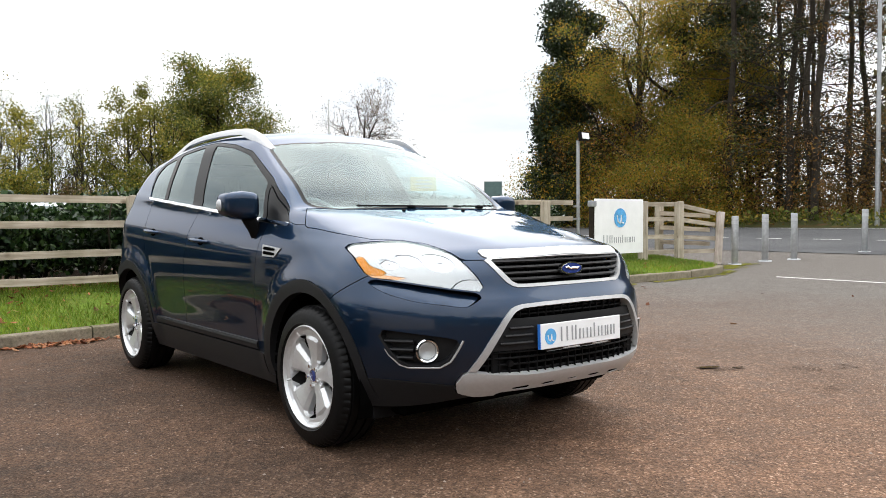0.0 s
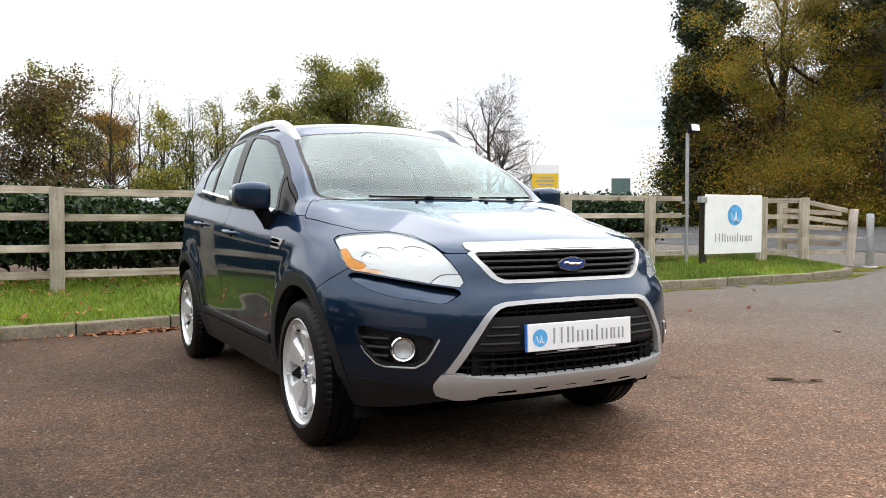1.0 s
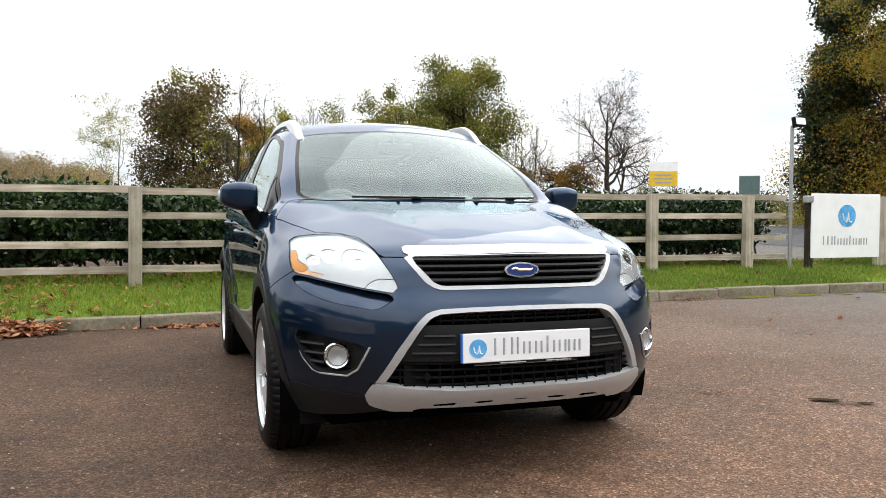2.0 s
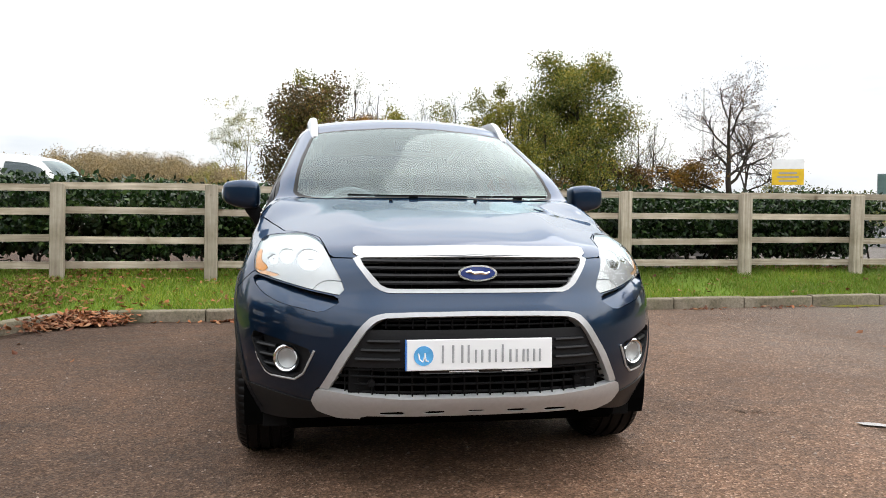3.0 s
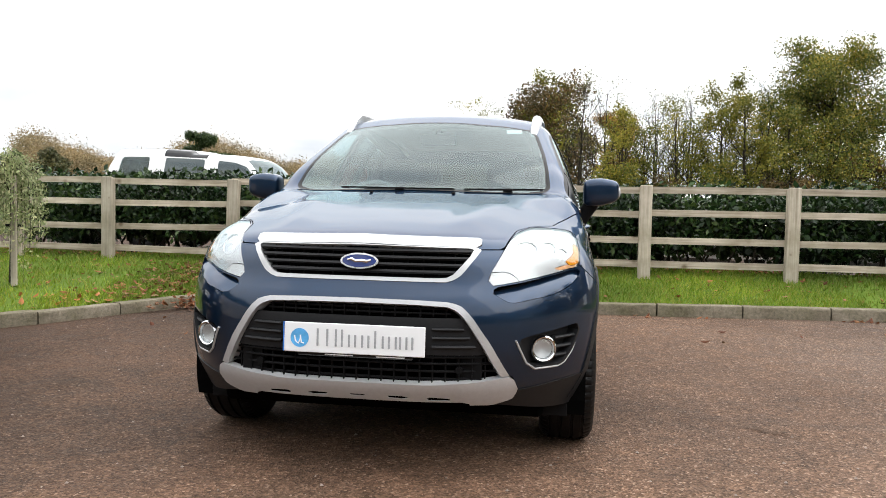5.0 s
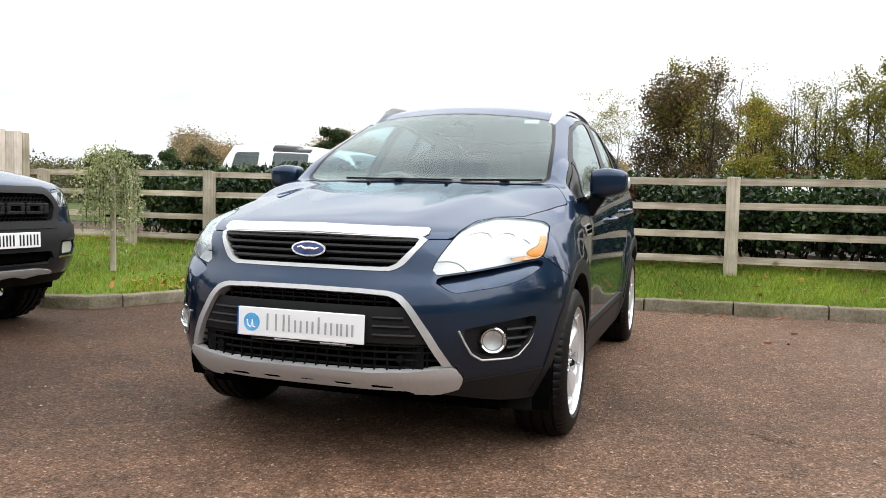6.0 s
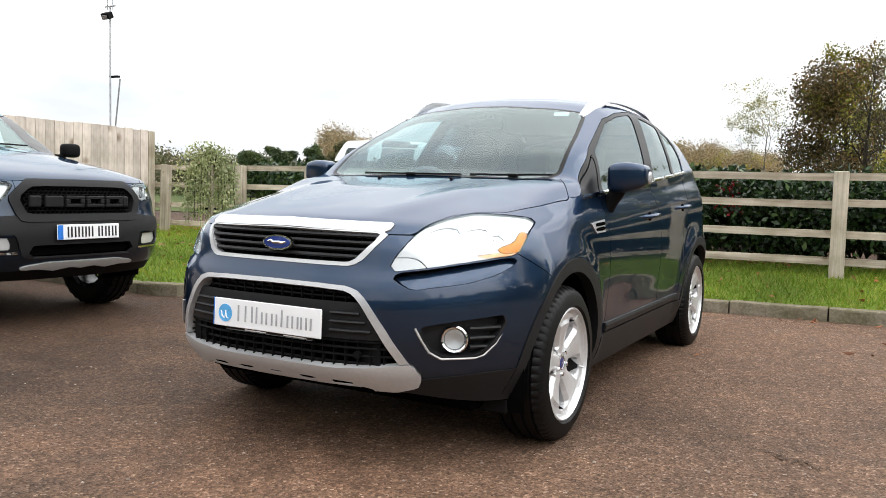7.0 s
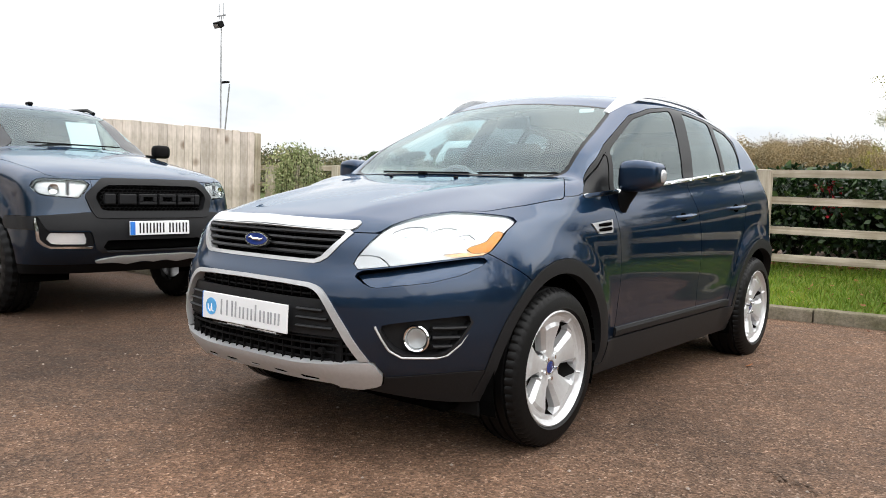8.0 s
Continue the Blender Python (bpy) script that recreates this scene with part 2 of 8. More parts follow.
M_BARK = ground_like("bark", [(0.3, (0.022, 0.018, 0.014)), (0.7, (0.062, 0.052, 0.040))], 3.0, 30)
M_BARKPALE = ground_like("pale_bark", [(0.3, (0.10, 0.085, 0.07)), (0.7, (0.2, 0.17, 0.14))], 3.0, 30)
M_LAUREL = leaf_mat("laurel_leaves", [(0.006, 0.017, 0.006), (0.011, 0.030, 0.008), (0.022, 0.052, 0.013), (0.07, 0.115, 0.034)], 0.30, 0.08)
M_GRASS = leaf_mat("grass_blades", [(0.096, 0.170, 0.014), (0.155, 0.250, 0.022), (0.208, 0.286, 0.036), (0.275, 0.258, 0.072)], 0.6, 0.34)
M_DEADLEAF = leaf_mat("fallen_leaves", [(0.085, 0.028, 0.014), (0.20, 0.068, 0.028), (0.34, 0.135, 0.058), (0.30, 0.185, 0.11)], 0.7, 0.15)
M_PAINT = car_paint("dark_blue_metallic_paint", (0.0082, 0.0240, 0.0560), 0.85)
M_PAINT2 = car_paint("slate_blue_metallic_paint", (0.008, 0.022, 0.046), 0.85)
M_PAINTW = car_paint("white_car_paint", (0.75, 0.75, 0.74), 0.0)
M_BLACKP = plain("black_textured_plastic", (0.0048, 0.0048, 0.0052), 0.6, var=0.2, scale=200, bumped=0.05, spec=0.10)
M_PRINT = plain("black_glass_print", (0.004, 0.004, 0.0042), 0.3, var=0.1, spec=0.12)
M_GREYP = plain("dark_grey_plastic", (0.0125, 0.0128, 0.0140), 0.48, var=0.15, scale=120, bumped=0.04, spec=0.2)
M_GLOSSBLACK = plain("gloss_black", (0.008, 0.008, 0.009), 0.12, var=0.1)
# near-black without gloss: the darkness of cavities is put into the colour
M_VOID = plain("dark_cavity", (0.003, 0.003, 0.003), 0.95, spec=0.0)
M_CHROME = plain("chrome", (0.82, 0.83, 0.84), 0.08, 1.0, var=0.02)
M_SILVER = plain("satin_silver", (0.53, 0.54, 0.55), 0.36, 0.4, var=0.05, scale=60)
M_SATIN = plain("satin_grey_trim", (0.50, 0.505, 0.51), 0.34, 0.5, var=0.05, scale=60)
M_ALLOY = plain("silver_alloy", (0.62, 0.63, 0.64), 0.34, 0.5, var=0.05, scale=40, coat=0.5)
M_BARREL = plain("dark_wheel_inside", (0.022, 0.021, 0.020), 0.5, 0.3, var=0.3)
M_DARKALLOY = plain("black_alloy", (0.02, 0.02, 0.021), 0.3, 0.4)
M_TYRE = plain("tyre_rubber", (0.0042, 0.0042, 0.0044), 0.48, var=0.3, scale=60, bumped=0.08, spec=0.16)
M_GLASS = glass("car_glass", (0.50, 0.63, 0.65), 1.6, 0.0)
# the windscreen's film stands in for dust and for painted sky glare
M_SCREEN = glass("windscreen_glass", (0.58, 0.74, 0.74), 1.5, 0.022)
M_PRIVACY = glass("tinted_glass", (0.15, 0.18, 0.19), 2.2)
M_CLEAR = glass("clear_lens", (0.96, 0.97, 0.97), 1.0)
M_HAZED = glass("slightly_hazed_lens", (0.97, 0.98, 0.98), 1.0, 0.008)
M_DARKCHROME = plain("dark_lamp_chrome", (0.20, 0.205, 0.21), 0.25, 0.6, var=0.05)
M_MOSS = ground_like("kerb_moss", [(0.3, (0.10, 0.11, 0.015)), (0.7, (0.22, 0.20, 0.035))], 8, 60)
M_AMBER = plain("amber_lens", (0.56, 0.20, 0.0005), 0.25, var=0.3, scale=60, spec=0.05)
M_AMBERPALE = plain("painted_amber_reflection", (0.74, 0.40, 0.20), 0.2, 0.3, var=0.25, scale=50)
M_BOWL = plain("mirror_bright_bowl", (0.62, 0.63, 0.65), 0.10, 1.0, var=0.05)
M_REFL = plain("lamp_reflector", (0.90, 0.91, 0.92), 0.22, 0.6, var=0.03)
M_LAMPWHITE = plain("lamp_housing", (0.50, 0.51, 0.52), 0.24, 0.40, var=0.03)
M_PLATE = plain("white_plate", (0.80, 0.81, 0.82), 0.35, var=0.02, scale=5)
M_PLATEBLUE = plain("blue_plate_band", (0.03, 0.18, 0.62), 0.35)
M_LOGOBLUE = plain("blue_emblem", (0.10, 0.38, 0.72), 0.4, var=0.4, scale=9)
M_LETTER = plain("grey_lettering", (0.33, 0.34, 0.35), 0.5)
M_BLACKLET = plain("black_lettering", (0.012, 0.012, 0.012), 0.5)
M_BADGE = plain("blue_badge", (0.012, 0.03, 0.16), 0.2, coat=1.0)
M_TRIM = plain("cabin_trim", (0.06, 0.06, 0.062), 0.7, var=0.2)
M_SEAT = plain("seat_cloth", (0.05, 0.05, 0.053), 0.85, var=0.3, scale=80)
M_YELLOW = plain("yellow_sign", (0.75, 0.48, 0.02), 0.5, var=0.08, scale=6)
M_GREEN = plain("green_sign_back", (0.10, 0.16, 0.15), 0.5, var=0.15, scale=6)

# ---- mesh tools ----
def mesh_of(name, verts, faces, mat, smooth=None):
    me = bpy.data.meshes.new(name)
    me.from_pydata([tuple(v) for v in verts], [], [tuple(f) for f in faces])
    me.materials.append(mat)
    if smooth is not None:
        me.polygons.foreach_set("use_smooth", [True] * len(me.polygons))
        me.set_sharp_from_angle(angle=radians(smooth))
    me.update()
    return me


def thing(name, label, category, place=None, group="", kind=""):
    ob = new(name)
    ob.empty_display_size = 0.1
    if place is not None:
        ob.matrix_basis = place
    return tagged(ob, label, category, group, kind)


def child(name, me, parent, label="", m=None):
    ob = new(name, me)
    ob.parent = parent
    if m is not None:
        ob.matrix_basis = m
    if label:
        ob["label"] = label
    return ob


def from_bm(name, bm, mat, smooth=None):
    me = bpy.data.meshes.new(name)
    bm.normal_update()
    bm.to_mesh(me)
    bm.free()
    me.materials.append(mat)
    if smooth is not None:
        me.polygons.foreach_set("use_smooth", [True] * len(me.polygons))
        me.set_sharp_from_angle(angle=radians(smooth))
    return me


def part(name, bm, mat, parent, label="", smooth=None, m=None):
    return child(name, from_bm(name, bm, mat, smooth), parent, label, m)


def box_bm(size, at=(0, 0, 0), bevel=0.0, seg=1, bm=None, rot=None):
    own = bm is None
    bm = bmesh.new() if own else bm
    mat4 = Matrix.Translation(at) @ (rot or Matrix()) @ Matrix.Diagonal((*size, 1))
    r = bmesh.ops.create_cube(bm, size=1.0, matrix=mat4)
    if bevel:
        edges = list({e for v in r["verts"] for e in v.link_edges})
        bmesh.ops.bevel(bm, geom=edges, offset=bevel, segments=seg, affect="EDGES", profile=0.5)
    return bm


def cyl_bm(r1, r2, depth, at=(0, 0, 0), seg=24, rot=None, bm=None, bevel=0.0):
    bm = bmesh.new() if bm is None else bm
    r = bmesh.ops.create_cone(bm, cap_ends=True, segments=seg, radius1=r1, radius2=r2, depth=depth, matrix=Matrix.Translation(at) @ (rot or Matrix()))
    if bevel:
        edges = [e for e in {e for v in r["verts"] for e in v.link_edges} if len(e.link_faces) == 2 and e.calc_face_angle() > 1.0]
        bmesh.ops.bevel(bm, geom=edges, offset=bevel, segments=2, affect="EDGES", profile=0.5)
    return bm


def lathe(profile, seg=64, closed=False):
    """Turns (axial, radius) pairs round the x axis."""
    n = len(profile)
    vs, fs = [], []
    for i in range(seg):
        a = 2 * math.pi * i / seg
        for ax, r in profile:
            vs.append((ax, r * math.cos(a), r * math.sin(a)))
    for i in range(seg):
        j = (i + 1) % seg
        for k in range(n if closed else n - 1):
            l = (k + 1) % n
            fs.append((i * n + k, i * n + l, j * n + l, j * n + k))
    return vs, fs


def tube(points, radius, seg=8, flat=1.0, up=(0, 0, 1)):
    """A bar swept along points; radius is one number or one each."""
    pts = [Vector(p) for p in points]
    rs = [float(r) for r in radius] if isinstance(radius, (list, tuple)) else [float(radius)] * len(pts)
    vs, fs = [], []
    for i, p in enumerate(pts):
        d = (pts[min(i + 1, len(pts) - 1)] - pts[max(i - 1, 0)]).normalized()
        s = d.cross(Vector(up))
        s = s.normalized() if s.length > 1e-4 else Vector((1, 0, 0))
        u = s.cross(d).normalized()
        for k in range(seg):
            a = 2 * math.pi * k / seg
            vs.append(p + rs[i] * (math.cos(a) * s + math.sin(a) * flat * u))
    for i in range(len(pts) - 1):
        for k in range(seg):
            l = (k + 1) % seg
            fs.append((i * seg + k, i * seg + l, (i + 1) * seg + l, (i + 1) * seg + k))
    fs.append(tuple(range(seg))[::-1])
    fs.append(tuple((len(pts) - 1) * seg + k for k in range(seg)))
    return vs, fs


def joined(*meshes):
    vs, fs = [], []
    for v, f in meshes:
        o = len(vs)
        vs += list(v)
        fs += [tuple(i + o for i in q) for q in f]
    return vs, fs


def curve1(xs, ys):
    """A smooth curve through knots (monotone cubic), for numpy arrays."""
    xs, ys = np.array(xs, float), np.array(ys, float)
    h = np.diff(xs)
    d = np.diff(ys) / h
    m = np.zeros_like(ys)
    m[0], m[-1] = d[0], d[-1]
    for i in range(1, len(xs) - 1):
        m[i] = 0 if d[i - 1] * d[i] <= 0 else (h[i - 1] + h[i]) / (h[i - 1] / d[i - 1] + h[i] / d[i])

    def at(q):
        q = np.asarray(q, float)
        c = np.clip(q, xs[0], xs[-1])
        i = np.clip(np.searchsorted(xs, c) - 1, 0, len(h) - 1)
        t = (c - xs[i]) / h[i]
        a, b = ys[i], ys[i + 1]
        return a * (1 + 2 * t) * (1 - t) ** 2 + m[i] * h[i] * t * (1 - t) ** 2 + b * t * t * (3 - 2 * t) + m[i + 1] * h[i] * t * t * (t - 1)
    return at


def smax(a, b, k):
    """The larger of two, blended over a width k."""
    h = np.maximum(k - np.abs(a - b), 0) / k
    return np.maximum(a, b) + h * h * k / 4


def sstep(a, b, x):
    t = np.clip((np.asarray(x, float) - a) / (b - a), 0, 1)
    return t * t * (3 - 2 * t)


def sd_poly(p, poly, r=0.0):
    """Signed distance to a polygon in the plane, below zero inside; r rounds its corners."""
    q = np.array(poly, float)
    if r:
        c = q.mean(0)
    d = np.full(len(p), 1e9)
    s = np.ones(len(p))
    n = len(q)
    for i in range(n):
        a, b = q[i], q[i - 1]
        e, w = b - a, p - a
        t = np.clip((w @ e) / (e @ e), 0, 1)
        d = np.minimum(d, ((w - t[:, None] * e) ** 2).sum(1))
        c1, c2, c3 = p[:, 1] >= a[1], p[:, 1] < b[1], e[0] * w[:, 1] > e[1] * w[:, 0]
        s = np.where((c1 & c2 & c3) | (~c1 & ~c2 & ~c3), -s, s)
    return s * np.sqrt(d)


def rounded(poly, r, n=5):
    """A polygon with its corners rounded."""
    out = []
    k = len(poly)
    for i in range(k):
        a, b, c = (np.array(poly[j % k], float) for j in (i - 1, i, i + 1))
        la, lc = np.linalg.norm(a - b), np.linalg.norm(c - b)
        q = min(r, 0.45 * la, 0.45 * lc)
        p0, p2 = b + (a - b) / la * q, b + (c - b) / lc * q
        for j in range(n + 1):
            t = j / n
            out.append(tuple((1 - t) ** 2 * p0 + 2 * t * (1 - t) * b + t * t * p2))
    return out


def split(V, F, val):
    """Cuts faces along val = 0 at the vertices. Returns vertices, faces below zero, faces above."""
    V = list(map(tuple, V))
    val = list(val)
    neg, pos, seen = [], [], {}

    def mid(i, j):
        key = (i, j) if i < j else (j, i)
        if key not in seen:
            t = val[i] / (val[i] - val[j])
            V.append(tuple(a + t * (b - a) for a, b in zip(V[i], V[j])))
            val.append(0.0)
            seen[key] = len(V) - 1
        return seen[key]
    for f in F:
        s = [val[i] < 0 for i in f]
        if all(s):
            neg.append(f)
        elif not any(s):
            pos.append(f)
        else:
            a, b = [], []
            for k, i in enumerate(f):
                j = f[(k + 1) % len(f)]
                (a if s[k] else b).append(i)
                if s[k] != s[(k + 1) % len(f)]:
                    q = mid(i, j)
                    a.append(q)
                    b.append(q)
            if len(a) > 2:
                neg.append(tuple(a))
            if len(b) > 2:
                pos.append(tuple(b))
    return V, neg, pos


def compact(V, F):
    used, out = {}, []
    for f in F:
        for i in f:
            if i not in used:
                used[i] = len(out)
                out.append(V[i])
    return out, [tuple(used[i] for i in f) for f in F]


def flipped(V, F):
    return [(-x, y, z) for x, y, z in V], [tuple(reversed(f)) for f in F]


def skin(name, V, F, mat, parent, depth=0.012, both=False, side=1, label="", push=0.0, smooth=38):
    """A panel cut from a body's skin: rims turned inwards by depth. both: joined with its mirror image."""
    V, F = compact(V, F)
    if not F:
        return None
    if both:
        V, F = joined((V, F), flipped(V, F))
    elif side < 0:
        V, F = flipped(V, F)
    bm = bmesh.new()
    vs = [bm.verts.new(v) for v in V]
    for f in F:
        try:
            bm.faces.new([vs[i] for i in f])
        except ValueError:
            pass
    bmesh.ops.remove_doubles(bm, verts=bm.verts, dist=0.0004)
    bm.normal_update()
    if push:
        for v in bm.verts:
            v.co += v.normal * push
    if depth:
        bm.normal_update()
        nrm = {v: v.normal.copy() for v in bm.verts}
        rim = [e for e in bm.edges if len(e.link_faces) == 1]
        bounds = list({v for e in rim for v in e.verts})
        twin = {v: bm.verts.new(v.co - nrm[v] * depth) for v in bounds}
        for e in rim:
            lp = e.link_loops[0]
            a, b = lp.vert, lp.link_loop_next.vert
            try:
                bm.faces.new((b, a, twin[a], twin[b]))
            except ValueError:
                pass
    return part(name, bm, mat, parent, label, smooth)

# ---- ground, verge, kerb ----
def zg(x, y):
    rise = np.clip(0.014 * (x + 1.5), 0, 0.14) * np.maximum(sstep(1, 4.5, y), sstep(3, 9, x))
    rise = rise + 0.0325 * np.clip(x - 8.5, 0, 22)
    rise = rise + 0.25 * sstep(5.0, 6.3, y) * (1 - sstep(9.4, 11.5, x))
    return rise


def steps(parts):
    out = []
    for a, b, s in parts:
        n = max(1, round((b - a) / s))
        out += [a + (b - a) * i / n for i in range(n)]
    return out + [parts[-1][1]]


gx = steps([(-900, -100, 100), (-100, -20, 10), (-20, 24, 0.5), (24, 60, 3), (60, 200, 20), (200, 900, 100)])
gy = steps([(-900, -100, 100), (-100, -12, 8), (-12, 12, 0.5), (12, 60, 4), (60, 200, 20), (200, 900, 100)])
gv, gf = [], []
for y in gy:
    for x in gx:
        gv.append((x, y, float(zg(x, y)) + 0.006 * noise.noise((x * 0.8, y * 0.8, 0)) * (abs(x) < 20)))
nx = len(gx)
for j in range(len(gy) - 1):
    for i in range(nx - 1):
        gf.append((j * nx + i, j * nx + i + 1, (j + 1) * nx + i + 1, (j + 1) * nx + i))
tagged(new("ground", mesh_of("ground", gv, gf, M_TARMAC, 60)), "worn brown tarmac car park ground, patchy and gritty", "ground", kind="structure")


def sheet(name, poly_rows, mat, lift, label, category, kind="structure"):
    """A thin surface that follows the ground, from rows of plan points."""
    vs, fs = [], []
    n = len(poly_rows[0])
    for row in poly_rows:
        for x, y in row:
            vs.append((x, y, float(zg(x, y)) + lift))
    for j in range(len(poly_rows) - 1):
        for i in range(n - 1):
            fs.append((j * n + i, j * n + i + 1, (j + 1) * n + i + 1, (j + 1) * n + i))
    return tagged(new(name, mesh_of(name, vs, fs, mat, 60)), label, category, kind=kind)


# the public road beyond the bollards, and the wooded bank past it
def along_road(d, off):
    """Plan point d along the road and off across it; the road runs past the entrance."""
    return 15.2 + off + 0.02 * d, 6.5 + d


sheet("road", [[along_road(d, o) for d in range(-80, 121, 10)] for o in np.linspace(10.4, -1.0, 8)], M_ROAD, 0.012, "grey asphalt road with white markings", "road")
for k, (o, w, dashes) in enumerate(((10.0, 0.12, 0), (3.75, 0.12, 1))):
    if dashes:
        for d in np.arange(-20.3, 30, 1.7):
            sheet("road_line", [[along_road(d, o), along_road(d + 0.78, o)], [along_road(d, o - w), along_road(d + 0.78, o - w)]], M_LINE, 0.018, "worn white dashed road line", "road marking")
    else:
        sheet("road_line", [[along_road(d, o) for d in range(-60, 100, 8)], [along_road(d, o - w) for d in range(-60, 100, 8)]], M_LINE, 0.018, "worn white road edge line", "road marking")
sheet("bay_line", [[(9.1, 3.1), (9.05, -1.5)], [(9.18, 3.1), (9.13, -1.5)]][::-1], M_LINE, 0.005, "faded white bay line on tarmac", "road marking")

bank_rows = []
for o, h in ((10.4, 0.0), (11.4, 0.12), (13, 0.3), (60, 1.2), (300, 3)):
    bank_rows.append([(along_road(d, o), h) for d in range(-100, 161, 10)])
bv = [(x, y, float(zg(x, y)) + h + 0.02) for row in bank_rows for (x, y), h in row]
bn = len(bank_rows[0])
bf = [(j * bn + i + 1, j * bn + i, (j + 1) * bn + i, (j + 1) * bn + i + 1) for j in range(len(bank_rows) - 1) for i in range(bn - 1)]
tagged(new("woodland_bank", mesh_of("woodland_bank", bv, bf, M_LITTER, 60)), "leaf-strewn grassy bank below the woodland", "ground", kind="structure")

sheet("field", [[(x, y) for x in range(-220, 15, 12)] for y in (14, 20, 30, 50, 90, 160, 400)][::1], M_FIELD, 0.02, "rough green field beyond the car parks", "ground")

# kerb line, from the entrance round to the bed beside the pickup
KERB = [(9.75, 5.5), (9.7, 4.6), (9.5, 4.25), (9.1, 4.08), (6.0, 4.3), (3.4, 4.40), (-2.55, 4.36), (-2.9, 4.22), (-3.08, 3.95), (-3.72, 2.42), (-3.88, 2.16), (-4.2, 2.05), (-9.5, 2.1)]


def walk_line(pts, step):
    out, rest = [], 0.0
    for a, b in zip(pts, pts[1:]):
        a, b = Vector(a), Vector(b)
        n = max(1, round((b - a).length / step))
        out += [a.lerp(b, i / n) for i in range(n)]
    return out + [Vector(pts[-1])]


KW, KH = 0.13, 0.115
kline = walk_line(KERB, 0.12)


def inward(i, line):
    d = (line[min(i + 1, len(line) - 1)] - line[max(i - 1, 0)]).normalized()
    return Vector((d.y, -d.x))


verge = thing("grass_verge", "grass verge strewn with fallen leaves behind a kerb", "verge", kind="structure")
vv, vf = [], []
NB = 14
for i, p in enumerate(kline):
    n = inward(i, kline)
    q = p + n * KW * 0.9
    for j in range(NB + 1):
        w = j / NB
        x, y = q.x + (max(min(q.x, 9.7), -9.5) - q.x) * w, q.y + (6.3 - q.y) * w
        z0 = float(zg(p.x, p.y)) + KH - 0.012
        z = z0 + (0.40 - z0) * (w ** 0.85) + 0.02 * noise.noise((x * 1.5, y * 1.5, 3)) * min(1, 4 * w)
        vv.append((x, y, z))
for i in range(len(kline) - 1):
    for j in range(NB):
        a = i * (NB + 1) + j
        vf.append((a, a + NB + 1, a + NB + 2, a + 1))
me = mesh_of("turf", vv, vf, M_SOIL, 60)
turf = child("turf", me, verge, "short green turf")
VERGE = np.array(vv).reshape(len(kline), NB + 1, 3)


def on_verge(u, w):
    """A point on the turf: u along the kerb, w from the kerb back, both from 0 to 1."""
    a, b = u * (len(kline) - 1), w * NB
    i, j = min(int(a), len(kline) - 2), min(int(b), NB - 1)
    s, t = a - i, b - j
    return (VERGE[i, j] * (1 - s) + VERGE[i + 1, j] * s) * (1 - t) + (VERGE[i, j + 1] * (1 - s) + VERGE[i + 1, j + 1] * s) * t


rng = np.random.default_rng(5)


def blades(count, mat, name, label):
    vs, fs = [], []
    while len(fs) < count:
        u, w = rng.random(), rng.random() ** 1.1
        p = on_verge(u, w)
        if noise.noise((p[0] * 1.1, p[1] * 1.1, 7)) < -0.32 and rng.random() < 0.7:
            continue
        h = 0.028 + 0.045 * rng.random() * (1 + 0.6 * (w > 0.85))
        a = rng.random() * 6.283
        lean = rng.normal(0, 0.5) * h, rng.normal(0, 0.5) * h
        wd = 0.0045 + 0.004 * rng.random()
        c, s = math.cos(a) * wd, math.sin(a) * wd
        k = len(vs)
        vs += [(p[0] - c, p[1] - s, p[2] - 0.005), (p[0] + c, p[1] + s, p[2] - 0.005), (p[0] + lean[0], p[1] + lean[1], p[2] + h)]
        fs.append((k, k + 1, k + 2))
    return child("grass", mesh_of(name, vs, fs, mat), verge, label)


g = blades(70000, M_GRASS, "grass", "short green grass blades")
g["kind"] = "stuff"

kerb = thing("kerb", "weathered concrete kerb with mossy stains", "kerb", kind="structure")
acc, i0 = 0, 0
stone_len = 7
for i in range(0, len(kline) - 1, stone_len):
    seg_i = list(range(i, min(i + stone_len, len(kline) - 1) + 1))
    if len(seg_i) < 2:
        continue
    vs, fs = [], []
    jit = rng.normal(0, 0.004)
    for k, q in enumerate(seg_i):
        p, n = kline[q], inward(q, kline)
        if k == 0:
            p = p + (kline[q + 1] - p) * 0.06
        if k == len(seg_i) - 1:
            p = p - (p - kline[q - 1]) * 0.06
        z = float(zg(p.x, p.y))
        for off, h in ((0.0, -0.1), (0.0, KH - 0.02), (0.008, KH - 0.006), (0.022, KH), (KW - 0.01, KH + 0.001), (KW, KH - 0.01), (KW, -0.1)):
            r = 0.003 * noise.noise((p.x * 9, p.y * 9, h * 30))
            vs.append((p.x + n.x * off, p.y + n.y * off, z + h + r + jit))
    for k in range(len(seg_i) - 1):
        for l in range(6):
            a = k * 7 + l
            fs.append((a, a + 7, a + 8, a + 1))
    fs.append((0, 1, 2, 3, 4, 5, 6))
    e = (len(seg_i) - 1) * 7
    fs.append((e + 6, e + 5, e + 4, e + 3, e + 2, e + 1, e))
    child("kerb_stone", mesh_of("kerb_stone", vs, fs, M_KERB, 30), kerb)


